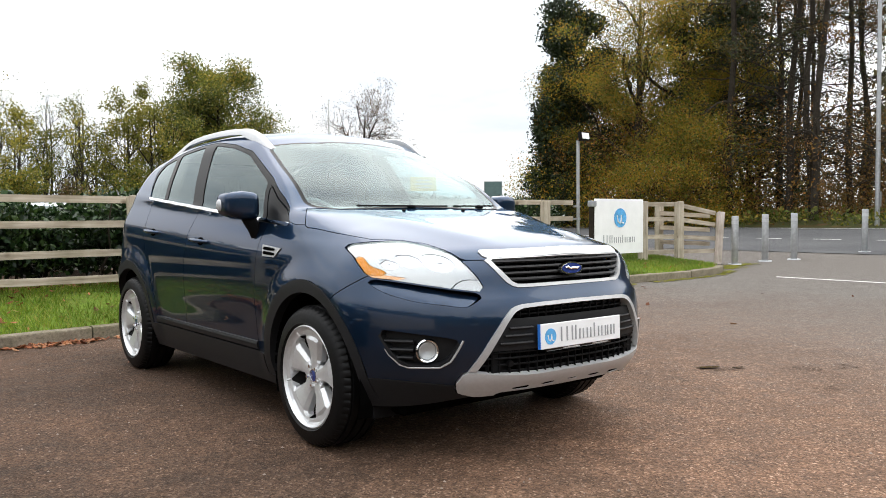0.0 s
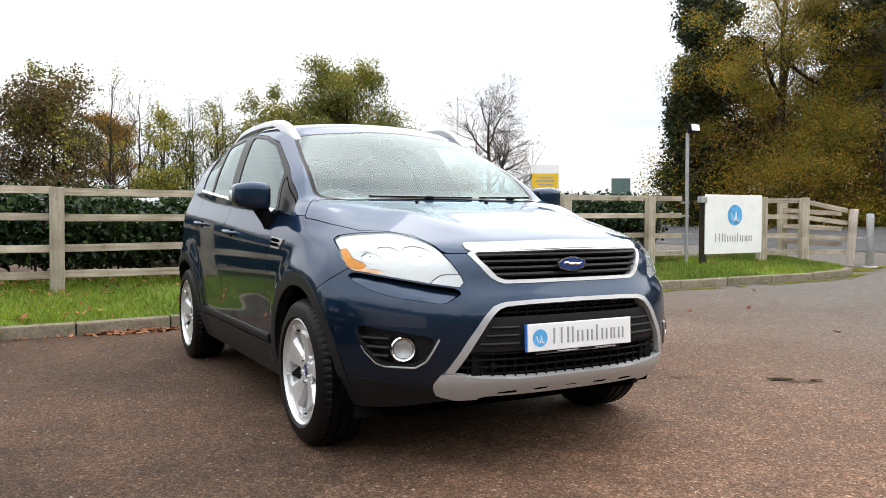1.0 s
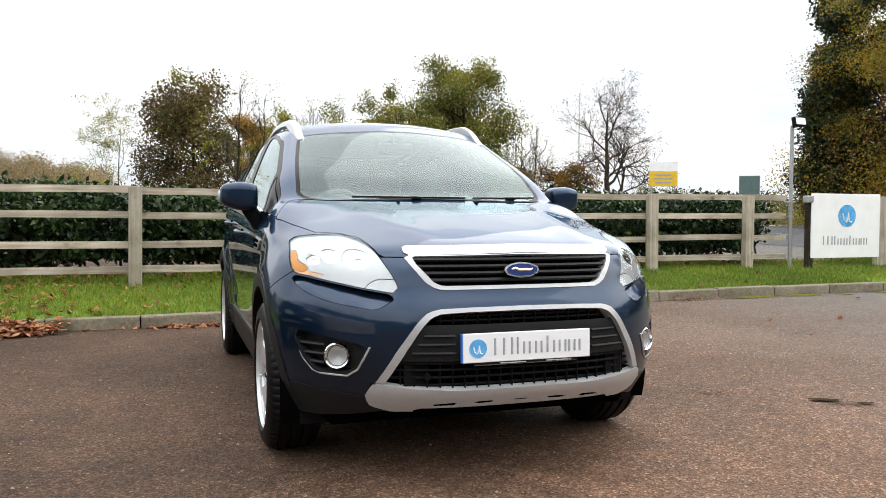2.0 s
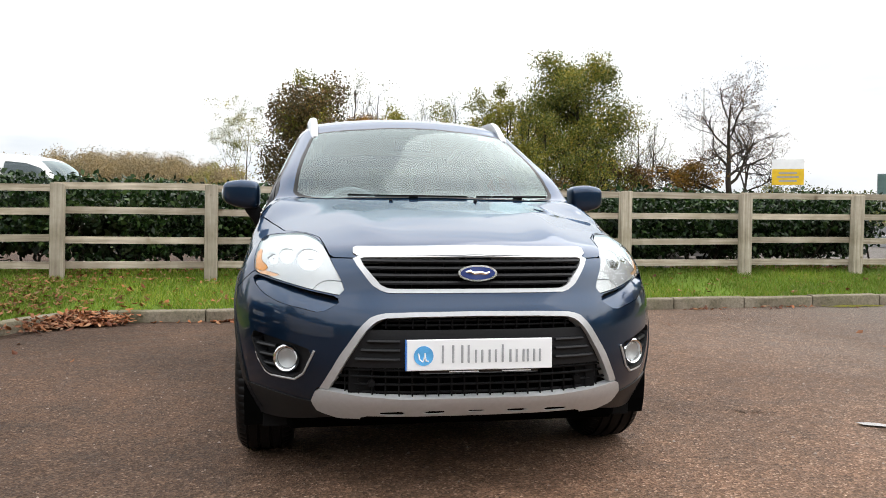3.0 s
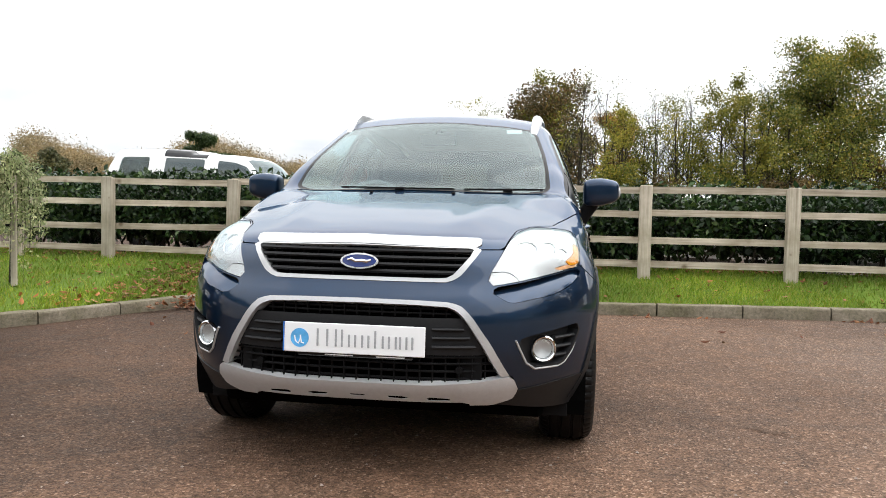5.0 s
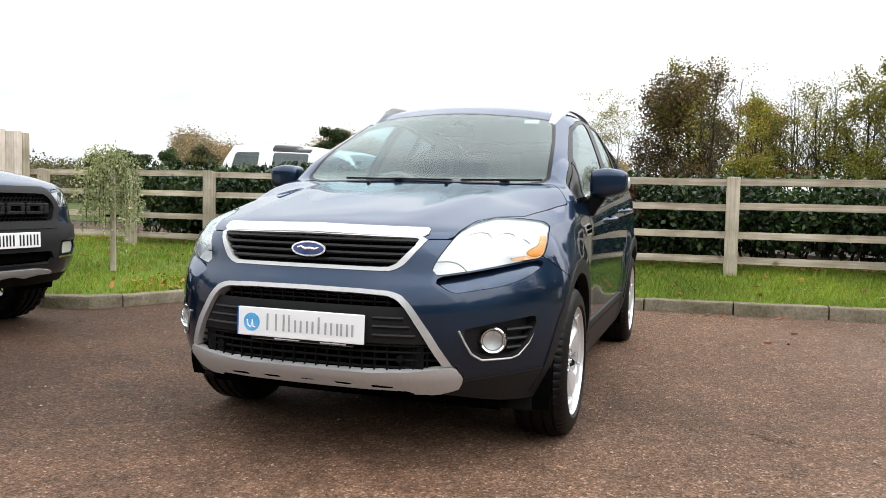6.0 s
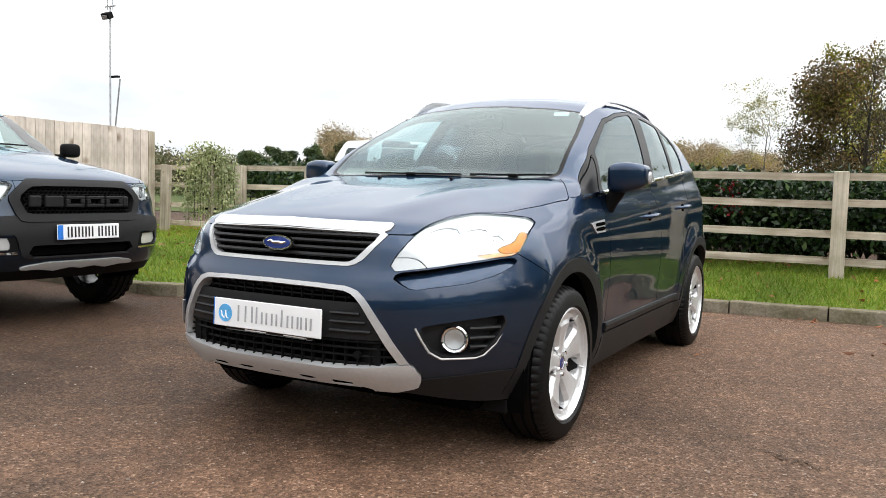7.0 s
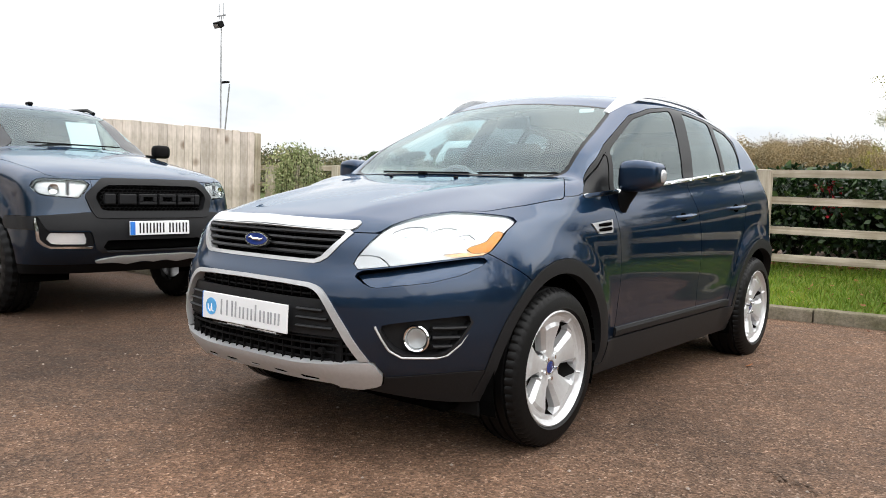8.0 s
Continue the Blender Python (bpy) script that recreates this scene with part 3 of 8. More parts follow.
def leaf_litter(name, places, mat, label, size=0.035):
    vs, fs = [], []
    for x, y, z in places:
        s = size * (0.6 + 0.7 * rng.random())
        a = rng.random() * 6.283
        t = Euler((rng.normal(0, 0.35), rng.normal(0, 0.35), a)).to_matrix()
        curl = 0.35 * s * rng.random()
        k = len(vs)
        for px, py, pz in ((-s, 0, curl), (-0.2 * s, -0.45 * s, 0), (0.4 * s, -0.5 * s, 0.2 * curl), (s, 0, curl), (0.4 * s, 0.5 * s, 0.3 * curl), (-0.2 * s, 0.45 * s, 0)):
            v = t @ Vector((px, py, pz))
            vs.append((x + v.x, y + v.y, z + v.z + 0.006))
        fs += [(k, k + 1, k + 2, k + 3), (k, k + 3, k + 4, k + 5)]
    return tagged(new(name, mesh_of(name, vs, fs, mat)), label, "leaves", kind="stuff")


spots = []
for _ in range(4200):        # the drift in the kerb's corner
    t = rng.random() ** 0.8
    x = -2.55 - 1.15 * t + rng.normal(0, 0.14)
    y = 4.27 - 1.0 * max(0, t - 0.35) * 1.3 + rng.normal(0, 0.10)
    lim = 4.33 if x > -2.9 else 4.33 + (x + 2.9) * 2.25
    if y < lim:
        spots.append((x + 0.05, y, 0.01 + 0.13 * rng.random() * math.exp(-abs(lim - y) * 4.5)))
for cx, n in ((-1.05, 190), (1.6, 10), (3.6, 12), (4.6, 22), (-1.6, 20), (6.2, 8)):  # drifts along the kerb's foot
    for _ in range(n):
        x = cx + rng.normal(0, 0.22)
        y = 4.33 - abs(rng.normal(0, 0.07))
        spots.append((x, y, float(zg(x, y)) + 0.012 * rng.random()))
for _ in range(26):
    x, y = rng.uniform(-4, 8), rng.uniform(1.0, 4.3)
    spots.append((x, y, float(zg(x, y))))
for _ in range(760):
    u = rng.random()
    p = on_verge(u, 0.05 + 0.9 * rng.random())
    if p[0] < -1 or rng.random() < 0.45:
        spots.append((p[0], p[1], p[2] + 0.02))
for _ in range(620):
    p = on_verge(rng.normal(0.67, 0.04), rng.random() * 0.8)
    spots.append((p[0], p[1], p[2] + 0.02))
for _ in range(1500):
    p = on_verge(rng.random(), 0.86 + 0.14 * rng.random())
    if noise.noise((p[0] * 0.9, 2.0, 5.0)) > -0.25:
        spots.append((p[0], p[1], p[2] + 0.015))
leaf_litter("fallen_leaves", spots, M_DEADLEAF, "dry russet autumn leaves lying on grass and tarmac")


def grit():
    vs, fs = [], []
    for _ in range(1500):
        x, y = rng.uniform(-4, 8), rng.uniform(-3.2, 4.2)
        s = 0.0035 + 0.007 * rng.random() ** 3
        z = float(zg(x, y)) + s * 0.4
        k = len(vs)
        a = rng.random() * 3
        c, d = s * math.cos(a), s * math.sin(a)
        vs += [(x + c, y + d, z), (x - d, y + c, z), (x - c, y - d, z), (x + d, y - c, z), (x, y, z + s * 0.8), (x, y, z - s)]
        fs += [(k, k + 1, k + 4), (k + 1, k + 2, k + 4), (k + 2, k + 3, k + 4), (k + 3, k, k + 4)]
    tagged(new("grit", mesh_of("grit", vs, fs, plain("pale_grit", (0.24, 0.20, 0.17), 0.9, var=0.4, scale=20))), "loose pale grit scattered on the tarmac", "grit", kind="stuff")


grit()

# broken seam in the tarmac
def seam(pts, width, count, name, mat=None, label="dark damp crack where the tarmac surface has broken up", size=1.0):
    """Crumbled surface: many small ragged dark flecks along a broken line."""
    vs, fs = [], []
    line = walk_line(pts, 0.02)
    for _ in range(count):
        i = int(rng.random() * len(line))
        p, n = line[i], inward(i, line)
        if noise.noise((p.x * 4, p.y * 4, 11)) < -0.15:
            continue
        o = rng.normal(0, width)
        along = rng.normal(0, 0.02)
        x, y = p.x + n.x * o - n.y * along, p.y + n.y * o + n.x * along
        r = size * (0.004 + 0.014 * rng.random() ** 3) * math.exp(-abs(o) / (2.5 * width))
        z = float(zg(x, y)) + 0.0068 + 0.0012 * rng.random()
        k, m = len(vs), 7
        a0 = rng.random() * 6.283
        for j in range(m):
            a = a0 + 6.283 * j / m
            q = r * (0.55 + 0.75 * rng.random())
            vs.append((x + 1.6 * q * math.cos(a) * abs(n.y) + q * math.cos(a) * abs(n.x), y + q * math.sin(a), z))
        fs.append(tuple(range(k, k + m)))
    tagged(new(name, mesh_of(name, vs, fs, mat or M_CRACK)), label, name.split("_")[-1], kind="structure")


M_CRACK = ground_like("broken_tarmac", [(0.35, (0.050, 0.036, 0.027)), (0.65, (0.115, 0.080, 0.060))], 14, 60)
for k in range(4):      # short parallel scrapes
    seam([(1.73 + 0.045 * k, 0.34 - 0.01 * k), (1.80 + 0.045 * k, 0.25 - 0.012 * k)], 0.005, 34, "tarmac_crack", size=0.55)
seam([(2.06, 0.0), (2.26, -0.12), (2.48, -0.26)], 0.045, 170, "tarmac_crack", size=0.8)
seam([(2.25, -0.95), (2.42, -1.12), (2.6, -1.45)], 0.06, 90, "tarmac_crack", size=0.8)
seam([(2.7, -0.5), (3.2, -0.75)], 0.07, 120, "tarmac_crack")


def puddle(cx, cy, rx, ry, turn):
    """A shallow film of rainwater with a ragged edge."""
    bm = bmesh.new()
    rim = []
    for k in range(36):
        a = 2 * math.pi * k / 36
        q = 1 + 0.35 * noise.noise((math.cos(a) * 1.6, math.sin(a) * 1.6, cx)) + 0.15 * noise.noise((math.cos(a) * 5, math.sin(a) * 5, cy))
        u, v = rx * q * math.cos(a), ry * q * math.sin(a)
        x, y = cx + u * math.cos(turn) - v * math.sin(turn), cy + u * math.sin(turn) + v * math.cos(turn)
        rim.append(bm.verts.new((x, y, float(zg(x, y)) + 0.0095)))
    bm.faces.new(rim)
    tagged(new("puddle", from_bm("puddle", bm, M_WATER)), "small shallow puddle of rainwater on the tarmac", "puddle", kind="structure")


M_WATER = plain("shallow_water", (0.05, 0.036, 0.027), 0.04, var=0.3, scale=40, spec=0.5)
puddle(2.34, -0.10, 0.085, 0.030, -0.5)
puddle(2.50, -0.24, 0.045, 0.018, -0.3)

seam([(5.2, 4.26), (7.0, 4.12), (9.0, 3.98), (9.75, 4.25)], 0.055, 900, "kerb_moss", M_MOSS, "yellow-green moss along the foot of the kerb", 3.4)
seam([(9.9, 4.4), (10.6, 4.75), (11.2, 4.7)], 0.12, 420, "kerb_moss", M_MOSS, "yellow-green moss by the first bollard", 4.2)

# ---- post and rail fence ----
def post_mesh(w, d, h):
    bm = box_bm((w, d, h), (0, 0, h / 2), 0.007)
    for v in bm.verts:
        if v.co.z > h - 0.02:
            v.co.z -= 0.018 * (v.co.y / d + 0.5)
    return from_bm("post", bm, M_WOODZ)


def rail_between(a, b, h, parent, t=0.042):
    a, b = Vector(a), Vector(b)
    L = (b - a).length
    bm = bmesh.new()
    n = 7
    vs = []
    for i in range(n + 1):
        x = L * i / n
        sag = 0.006 * noise.noise((a.x + x * 0.9, a.z * 5, 2))
        for y, z in ((-t / 2, -h / 2), (-t / 2, h / 2), (t / 2, h / 2), (t / 2, -h / 2)):
            vs.append(bm.verts.new((x, y, z + sag)))
    for i in range(n):
        for k in range(4):
            bm.faces.new((vs[i * 4 + k], vs[i * 4 + 4 + k], vs[i * 4 + 4 + (k + 1) % 4], vs[i * 4 + (k + 1) % 4]))
    bm.faces.new((vs[3], vs[2], vs[1], vs[0]))
    bm.faces.new(vs[n * 4:n * 4 + 4])
    bmesh.ops.recalc_face_normals(bm, faces=bm.faces)
    d = b - a
    rot = Euler((0, -math.atan2(d.z, math.hypot(d.x, d.y)), math.atan2(d.y, d.x))).to_matrix().to_4x4()
    part("rail", bm, M_WOOD, parent, m=Matrix.Translation(a) @ rot)


fence = thing("post_and_rail_fence", "weathered grey-brown timber fence of four rails on square posts", "fence")
def fence_y(x):
    return 5.66 + 0.013 * x
FX = [-9.55, -7.87, -6.29, -5.0, -3.34, -1.69, 0.05, 1.72, 3.36, 5.03, 6.66]
pm = post_mesh(0.14, 0.11, 1.22)
for k, x in enumerate(FX):
    child("post", pm, fence, m=pose(x, fence_y(x), 0.19 + rng.normal(0, 0.008), rng.normal(0, 0.5), rng.normal(0, 0.6), rng.normal(0, 2)))
RZ = (1.357, 1.088, 0.766, 0.487)
for a, b in zip(FX, FX[1:] + [7.45]):
    for z in RZ:
        j = rng.normal(0, 0.006) + 0.022 * float(sstep(2.5, 4.5, a))
        rail_between((a - 0.03, fence_y(a) + 0.078, z + j), (b + 0.03 - 0.065, fence_y(b) + 0.078, z + j + rng.normal(0, 0.006)), 0.078, fence)
# the short stretch past the sign, bending to the entrance
fence2 = thing("post_and_rail_fence", "end of timber fence stepping down to a pale leaning end board", "fence")
E1, E2, E3 = (8.92, 5.5), (9.66, 5.26), (10.66, 5.1)
for x, y in (E1, E2):
    child("post", pm, fence2, m=pose(x, y, 0.19, 0, 0, -14))
endp = box_bm((0.13, 0.08, 1.0), (0, 0, 0.5), 0.008)
part("end_post", endp, M_BOARD, fence2, "bleached leaning end board", m=pose(E3[0], E3[1], 0.22, 0, 5, -10))
endq = box_bm((0.10, 0.09, 0.98), (0, 0, 0.49), 0.008)
part("end_post", endq, M_WOODZ, fence2, m=pose(E3[0] + 0.15, E3[1] + 0.1, 0.22, 0, 3, -10))
for z in RZ:
    rail_between((E1[0], E1[1] + 0.08, z), (E2[0], E2[1] + 0.08, z), 0.078, fence2)
    rail_between((E2[0], E2[1] + 0.08, z), (E3[0], E3[1] + 0.07, 0.45 + (z - 0.45) * 0.82), 0.078, fence2)
for z in (1.2, 0.93, 0.66):
    rail_between((E2[0] + 0.1, E2[1] + 0.5, z), (E3[0] + 0.25, E3[1] + 0.35, z - 0.06), 0.08, fence2)
child("post", pm, fence2, m=pose(E2[0] + 0.15, E2[1] + 0.55, 0.15))

# ---- dealer's sign board and its posts ----
def emblem(parent, r, mat=M_LOGOBLUE, m=None, thick=0.004):
    """A round blue emblem with pale curved strokes, as plain shapes."""
    disc = cyl_bm(r, r, thick, seg=36, rot=pose(0, 0, 0, 90))
    e = part("emblem", disc, mat, parent, "round blue emblem", 30, m)
    st = joined(tube([(-0.55 * r, -thick, 0.25 * r), (-0.42 * r, -thick, -0.35 * r), (-0.1 * r, -thick, -0.6 * r), (0.1 * r, -thick, -0.1 * r), (0.12 * r, -thick, 0.3 * r)], 0.08 * r, 5),
                tube([(0.12 * r, -thick, 0.1 * r), (0.22 * r, -thick, -0.5 * r), (0.5 * r, -thick, -0.55 * r)], 0.08 * r, 5))
    child("stroke", mesh_of("stroke", *st, M_PLATE), e, "pale strokes")


def letter_bars(parent, width, height, mat, m, widths):
    """Plain bars in place of lettering."""
    x, tot = 0.0, sum(widths) + 0.25 * (len(widths) - 1)
    s = width / tot
    for w, tall in zip(widths, (1, 1, 0.72, 0.72, 1, 0.72, 0.72, 0.72)):
        for k in (0.12, 0.72) if w > 0.5 else (0.2,):
            bm = box_bm((0.17 * s, 0.004, height * tall), (x + (w * k + 0.08) * s, 0, height * tall / 2), 0.001)
            part("lettering", bm, mat, parent, m=m)
        x += (w + 0.25) * s


BARS = (1.35, 0.85, 0.85, 0.85, 0.35, 0.85, 0.6, 0.8)
sign = thing("sign_board", "white dealer sign board with round blue emblem and grey bars", "sign", pose(7.53, 5.44, 0.495))
part("panel", box_bm((1.30, 0.018, 0.945), (0.65, 0, 0.4725), 0.003), M_WHITEPAINT, sign)
emblem(sign, 0.165, m=pose(0.66, -0.013, 0.62))
letter_bars(sign, 0.86, 0.135, M_LETTER, pose(0.20, -0.013, 0.19), BARS)
for x in (0.02, 1.33):
    part("sign_post", box_bm((0.09, 0.09, 1.25), (x, 0.06, 0.27), 0.006), M_WOODZ if x > 1 else M_BARK, sign, "wooden sign post")
part("cap", box_bm((0.13, 0.1, 0.10), (-0.06, 0.0, 0.86), 0.01), M_GALV, sign, "grey junction box")

lamp = thing("flood_lamp_post", "slim grey steel post with a small square floodlight", "lamp", pose(7.30, 5.60, 0.25))
part("pole", cyl_bm(0.028, 0.028, 2.16, (0, 0, 1.08), 14), M_GALV, lamp, smooth=40)
part("arm", box_bm((0.03, 0.16, 0.03), (0, -0.06, 2.16), 0.004), M_BLACKP, lamp)
hd = part("floodlight", box_bm((0.21, 0.07, 0.14), (0, 0, 0), 0.012, 2), M_BLACKP, lamp, "black floodlight head", m=pose(0, -0.13, 2.22, -12))
part("lamp_glass", box_bm((0.17, 0.006, 0.10), (0, -0.037, 0), 0.002), M_WHITEPAINT, hd)
for z in (0.85, 1.06):
    part("bracket", box_bm((0.10, 0.09, 0.03), (0, 0.03, z), 0.003), M_GALV, lamp)

# ---- bollards at the entrance ----
def bollard(x, y):
    z = float(zg(x, y))
    b = thing("bollard", "round grey galvanised steel bollard on the tarmac", "bollard", pose(x, y, z), "bollards at the entrance")
    part("post", cyl_bm(0.062, 0.062, 0.92, (0, 0, 0.46), 20, bevel=0.010), M_GALV, b, smooth=40)
    part("band", cyl_bm(0.0635, 0.0635, 0.06, (0, 0, 0.80), 20), M_SILVER, b, "reflective band", 40)
    part("foot", cyl_bm(0.13, 0.12, 0.02, (0, 0, 0.01), 20), M_GALV, b, smooth=40)


for x, y in ((10.82, 4.84), (11.77, 4.77), (12.39, 4.51), (14.8, 4.21)):
    bollard(x, y)
pole = thing("street_lamp_pole", "tall pale grey street lamp pole across the road", "lamp post", pose(26.2, 8.75, 0.7))
part("shaft", cyl_bm(0.085, 0.06, 9.0, (0, 0, 4.5), 14), M_GALV, pole, smooth=40)
part("door", box_bm((0.12, 0.02, 0.5), (0, -0.1, 1.0), 0.004), M_GALV, pole)

# ---- close-boarded fence behind the pickup, with a mast ----
bf = thing("board_fence", "tall pale weathered close-boarded timber fence with dark stains", "fence")
n = 0
yy = -6.0
while yy < 5.42:
    w = 0.145 + rng.normal(0, 0.004)
    h = 1.69 + rng.normal(0, 0.006)
    bm = box_bm((0.022, w - 0.005, h), (0, 0, h / 2), 0.003)
    part("board", bm, M_BOARD, bf, m=pose(-8.12 + rng.normal(0, 0.004), yy + w / 2, 0.25 - 0.25 * (1 - float(sstep(0, 3, yy))), 0, 0, 0))
    yy += w
for z in (0.6, 1.6):
    part("back_rail", box_bm((0.06, 11.4, 0.09), (-8.17, -0.3, z), 0.004), M_WOOD, bf)
part("corner_post", box_bm((0.12, 0.12, 1.72), (-8.15, 5.5, 1.06), 0.006), M_WOODZ, bf)

mast = thing("camera_mast", "slim steel mast with a dark camera and floodlight on top", "mast", pose(-8.50, 5.05, 0.25))
part("pole", cyl_bm(0.015, 0.012, 3.55, (0, 0, 1.775), 12), M_GALV, mast, "thin pale pole", smooth=40)
part("brace", cyl_bm(0.012, 0.012, 0.86, (0.085, 0.06, 2.02), 8, rot=pose(0, 0, 0, 0, 8.5)), M_GALV, mast)
part("bracket", box_bm((0.18, 0.06, 0.03), (0.05, 0.04, 2.48), 0.004), M_BLACKP, mast)
part("base_plate", box_bm((0.40, 0.10, 0.03), (0.05, 0.05, 1.61), 0.004), M_BLACKP, mast)
cb = part("camera_head", box_bm((0.16, 0.11, 0.10), (0, 0, 0), 0.015, 2), M_BLACKP, mast, "dark floodlight head", m=pose(-0.02, -0.04, 3.40, 25))
part("lens", box_bm((0.11, 0.006, 0.06), (0, -0.057, -0.01), 0.002), M_GALV, cb)
for k in (-1, 1):
    part("aerial", cyl_bm(0.008, 0.008, 0.25, (0.06 * k, 0, 3.62), 6), M_GALV, mast)
part("cross_bar", box_bm((0.24, 0.02, 0.02), (0, 0, 3.55), 0.003), M_GALV, mast)

# ---- hedge and trees ----
def leaf_cloud(rng, centres, spread, count, size, squash=0.55, flat=0.0):
    """count small pointed leaves scattered round the centres; each leaf is a folded pair of faces."""
    c = np.asarray(centres)
    idx = rng.integers(0, len(c), count)
    p = c[idx] + np.clip(rng.normal(0, 1, (count, 3)), -1.5, 1.5) * np.array(spread)
    d = rng.normal(0, 1, (count, 3))
    d[:, 2] -= flat
    d /= np.linalg.norm(d, axis=1)[:, None]
    r = rng.normal(0, 1, (count, 3))
    s = np.cross(d, r)
    s /= np.linalg.norm(s, axis=1)[:, None]
    n = np.cross(d, s)
    L = size * (0.6 + 0.8 * rng.random(count))[:, None]
    W = L * squash * 0.5
    vs = np.stack([p, p + d * L * 0.5 + s * W + n * W * 0.3, p + d * L, p + d * L * 0.5 - s * W + n * W * 0.3], 1).reshape(-1, 3)
    return vs


def quads_mesh(name, vs, mat):
    n = len(vs) // 4
    me = bpy.data.meshes.new(name)
    me.vertices.add(len(vs))
    me.vertices.foreach_set("co", vs.astype(np.float32).ravel())
    me.loops.add(n * 4)
    me.loops.foreach_set("vertex_index", np.arange(n * 4, dtype=np.int32))
    me.polygons.add(n)
    me.polygons.foreach_set("loop_start", np.arange(0, n * 4, 4, dtype=np.int32))
    me.polygons.foreach_set("loop_total", np.full(n, 4, dtype=np.int32))
    me.materials.append(mat)
    me.update(calc_edges=True)
    return me


def grow(rng, p, d, length, r, depth, kids, tubes, tips, bend=0.18, lift=0.05, ratio=0.62, angle=0.75, seg=6):
    pts, rs = [Vector(p)], [r]
    q, d = Vector(p), Vector(d).normalized()
    n = 5
    end_r = r * (0.45 if depth else 0.2)
    for i in range(n):
        d = (d + Vector(rng.normal(0, bend, 3)) + Vector((0, 0, lift))).normalized()
        q = q + d * (length / n)
        pts.append(q.copy())
        rs.append(r + (end_r - r) * (i + 1) / n)
    tubes.append(tube(pts, rs, seg, up=(0.3, 0.2, 0.9)))
    if depth == 0:
        tips += [pts[3], pts[4], pts[5]]
        return
    tips.append(pts[5])
    for k in range(kids):
        f = 0.35 + 0.65 * (k + rng.random()) / kids
        i = min(n - 1, int(f * n))
        b = pts[i].lerp(pts[i + 1], f * n - i) if f < 1 else pts[n]
        side = Vector(rng.normal(0, 1, 3))
        side = (side - side.dot(d) * d).normalized()
        a = angle * (0.7 + 0.6 * rng.random())
        nd = d * math.cos(a) + side * math.sin(a)
        grow(rng, b, nd, length * ratio * (0.8 + 0.4 * rng.random()), rs[i] * 0.6, depth - 1, kids, tubes, tips, bend, lift, ratio, angle, max(4, seg - 1))


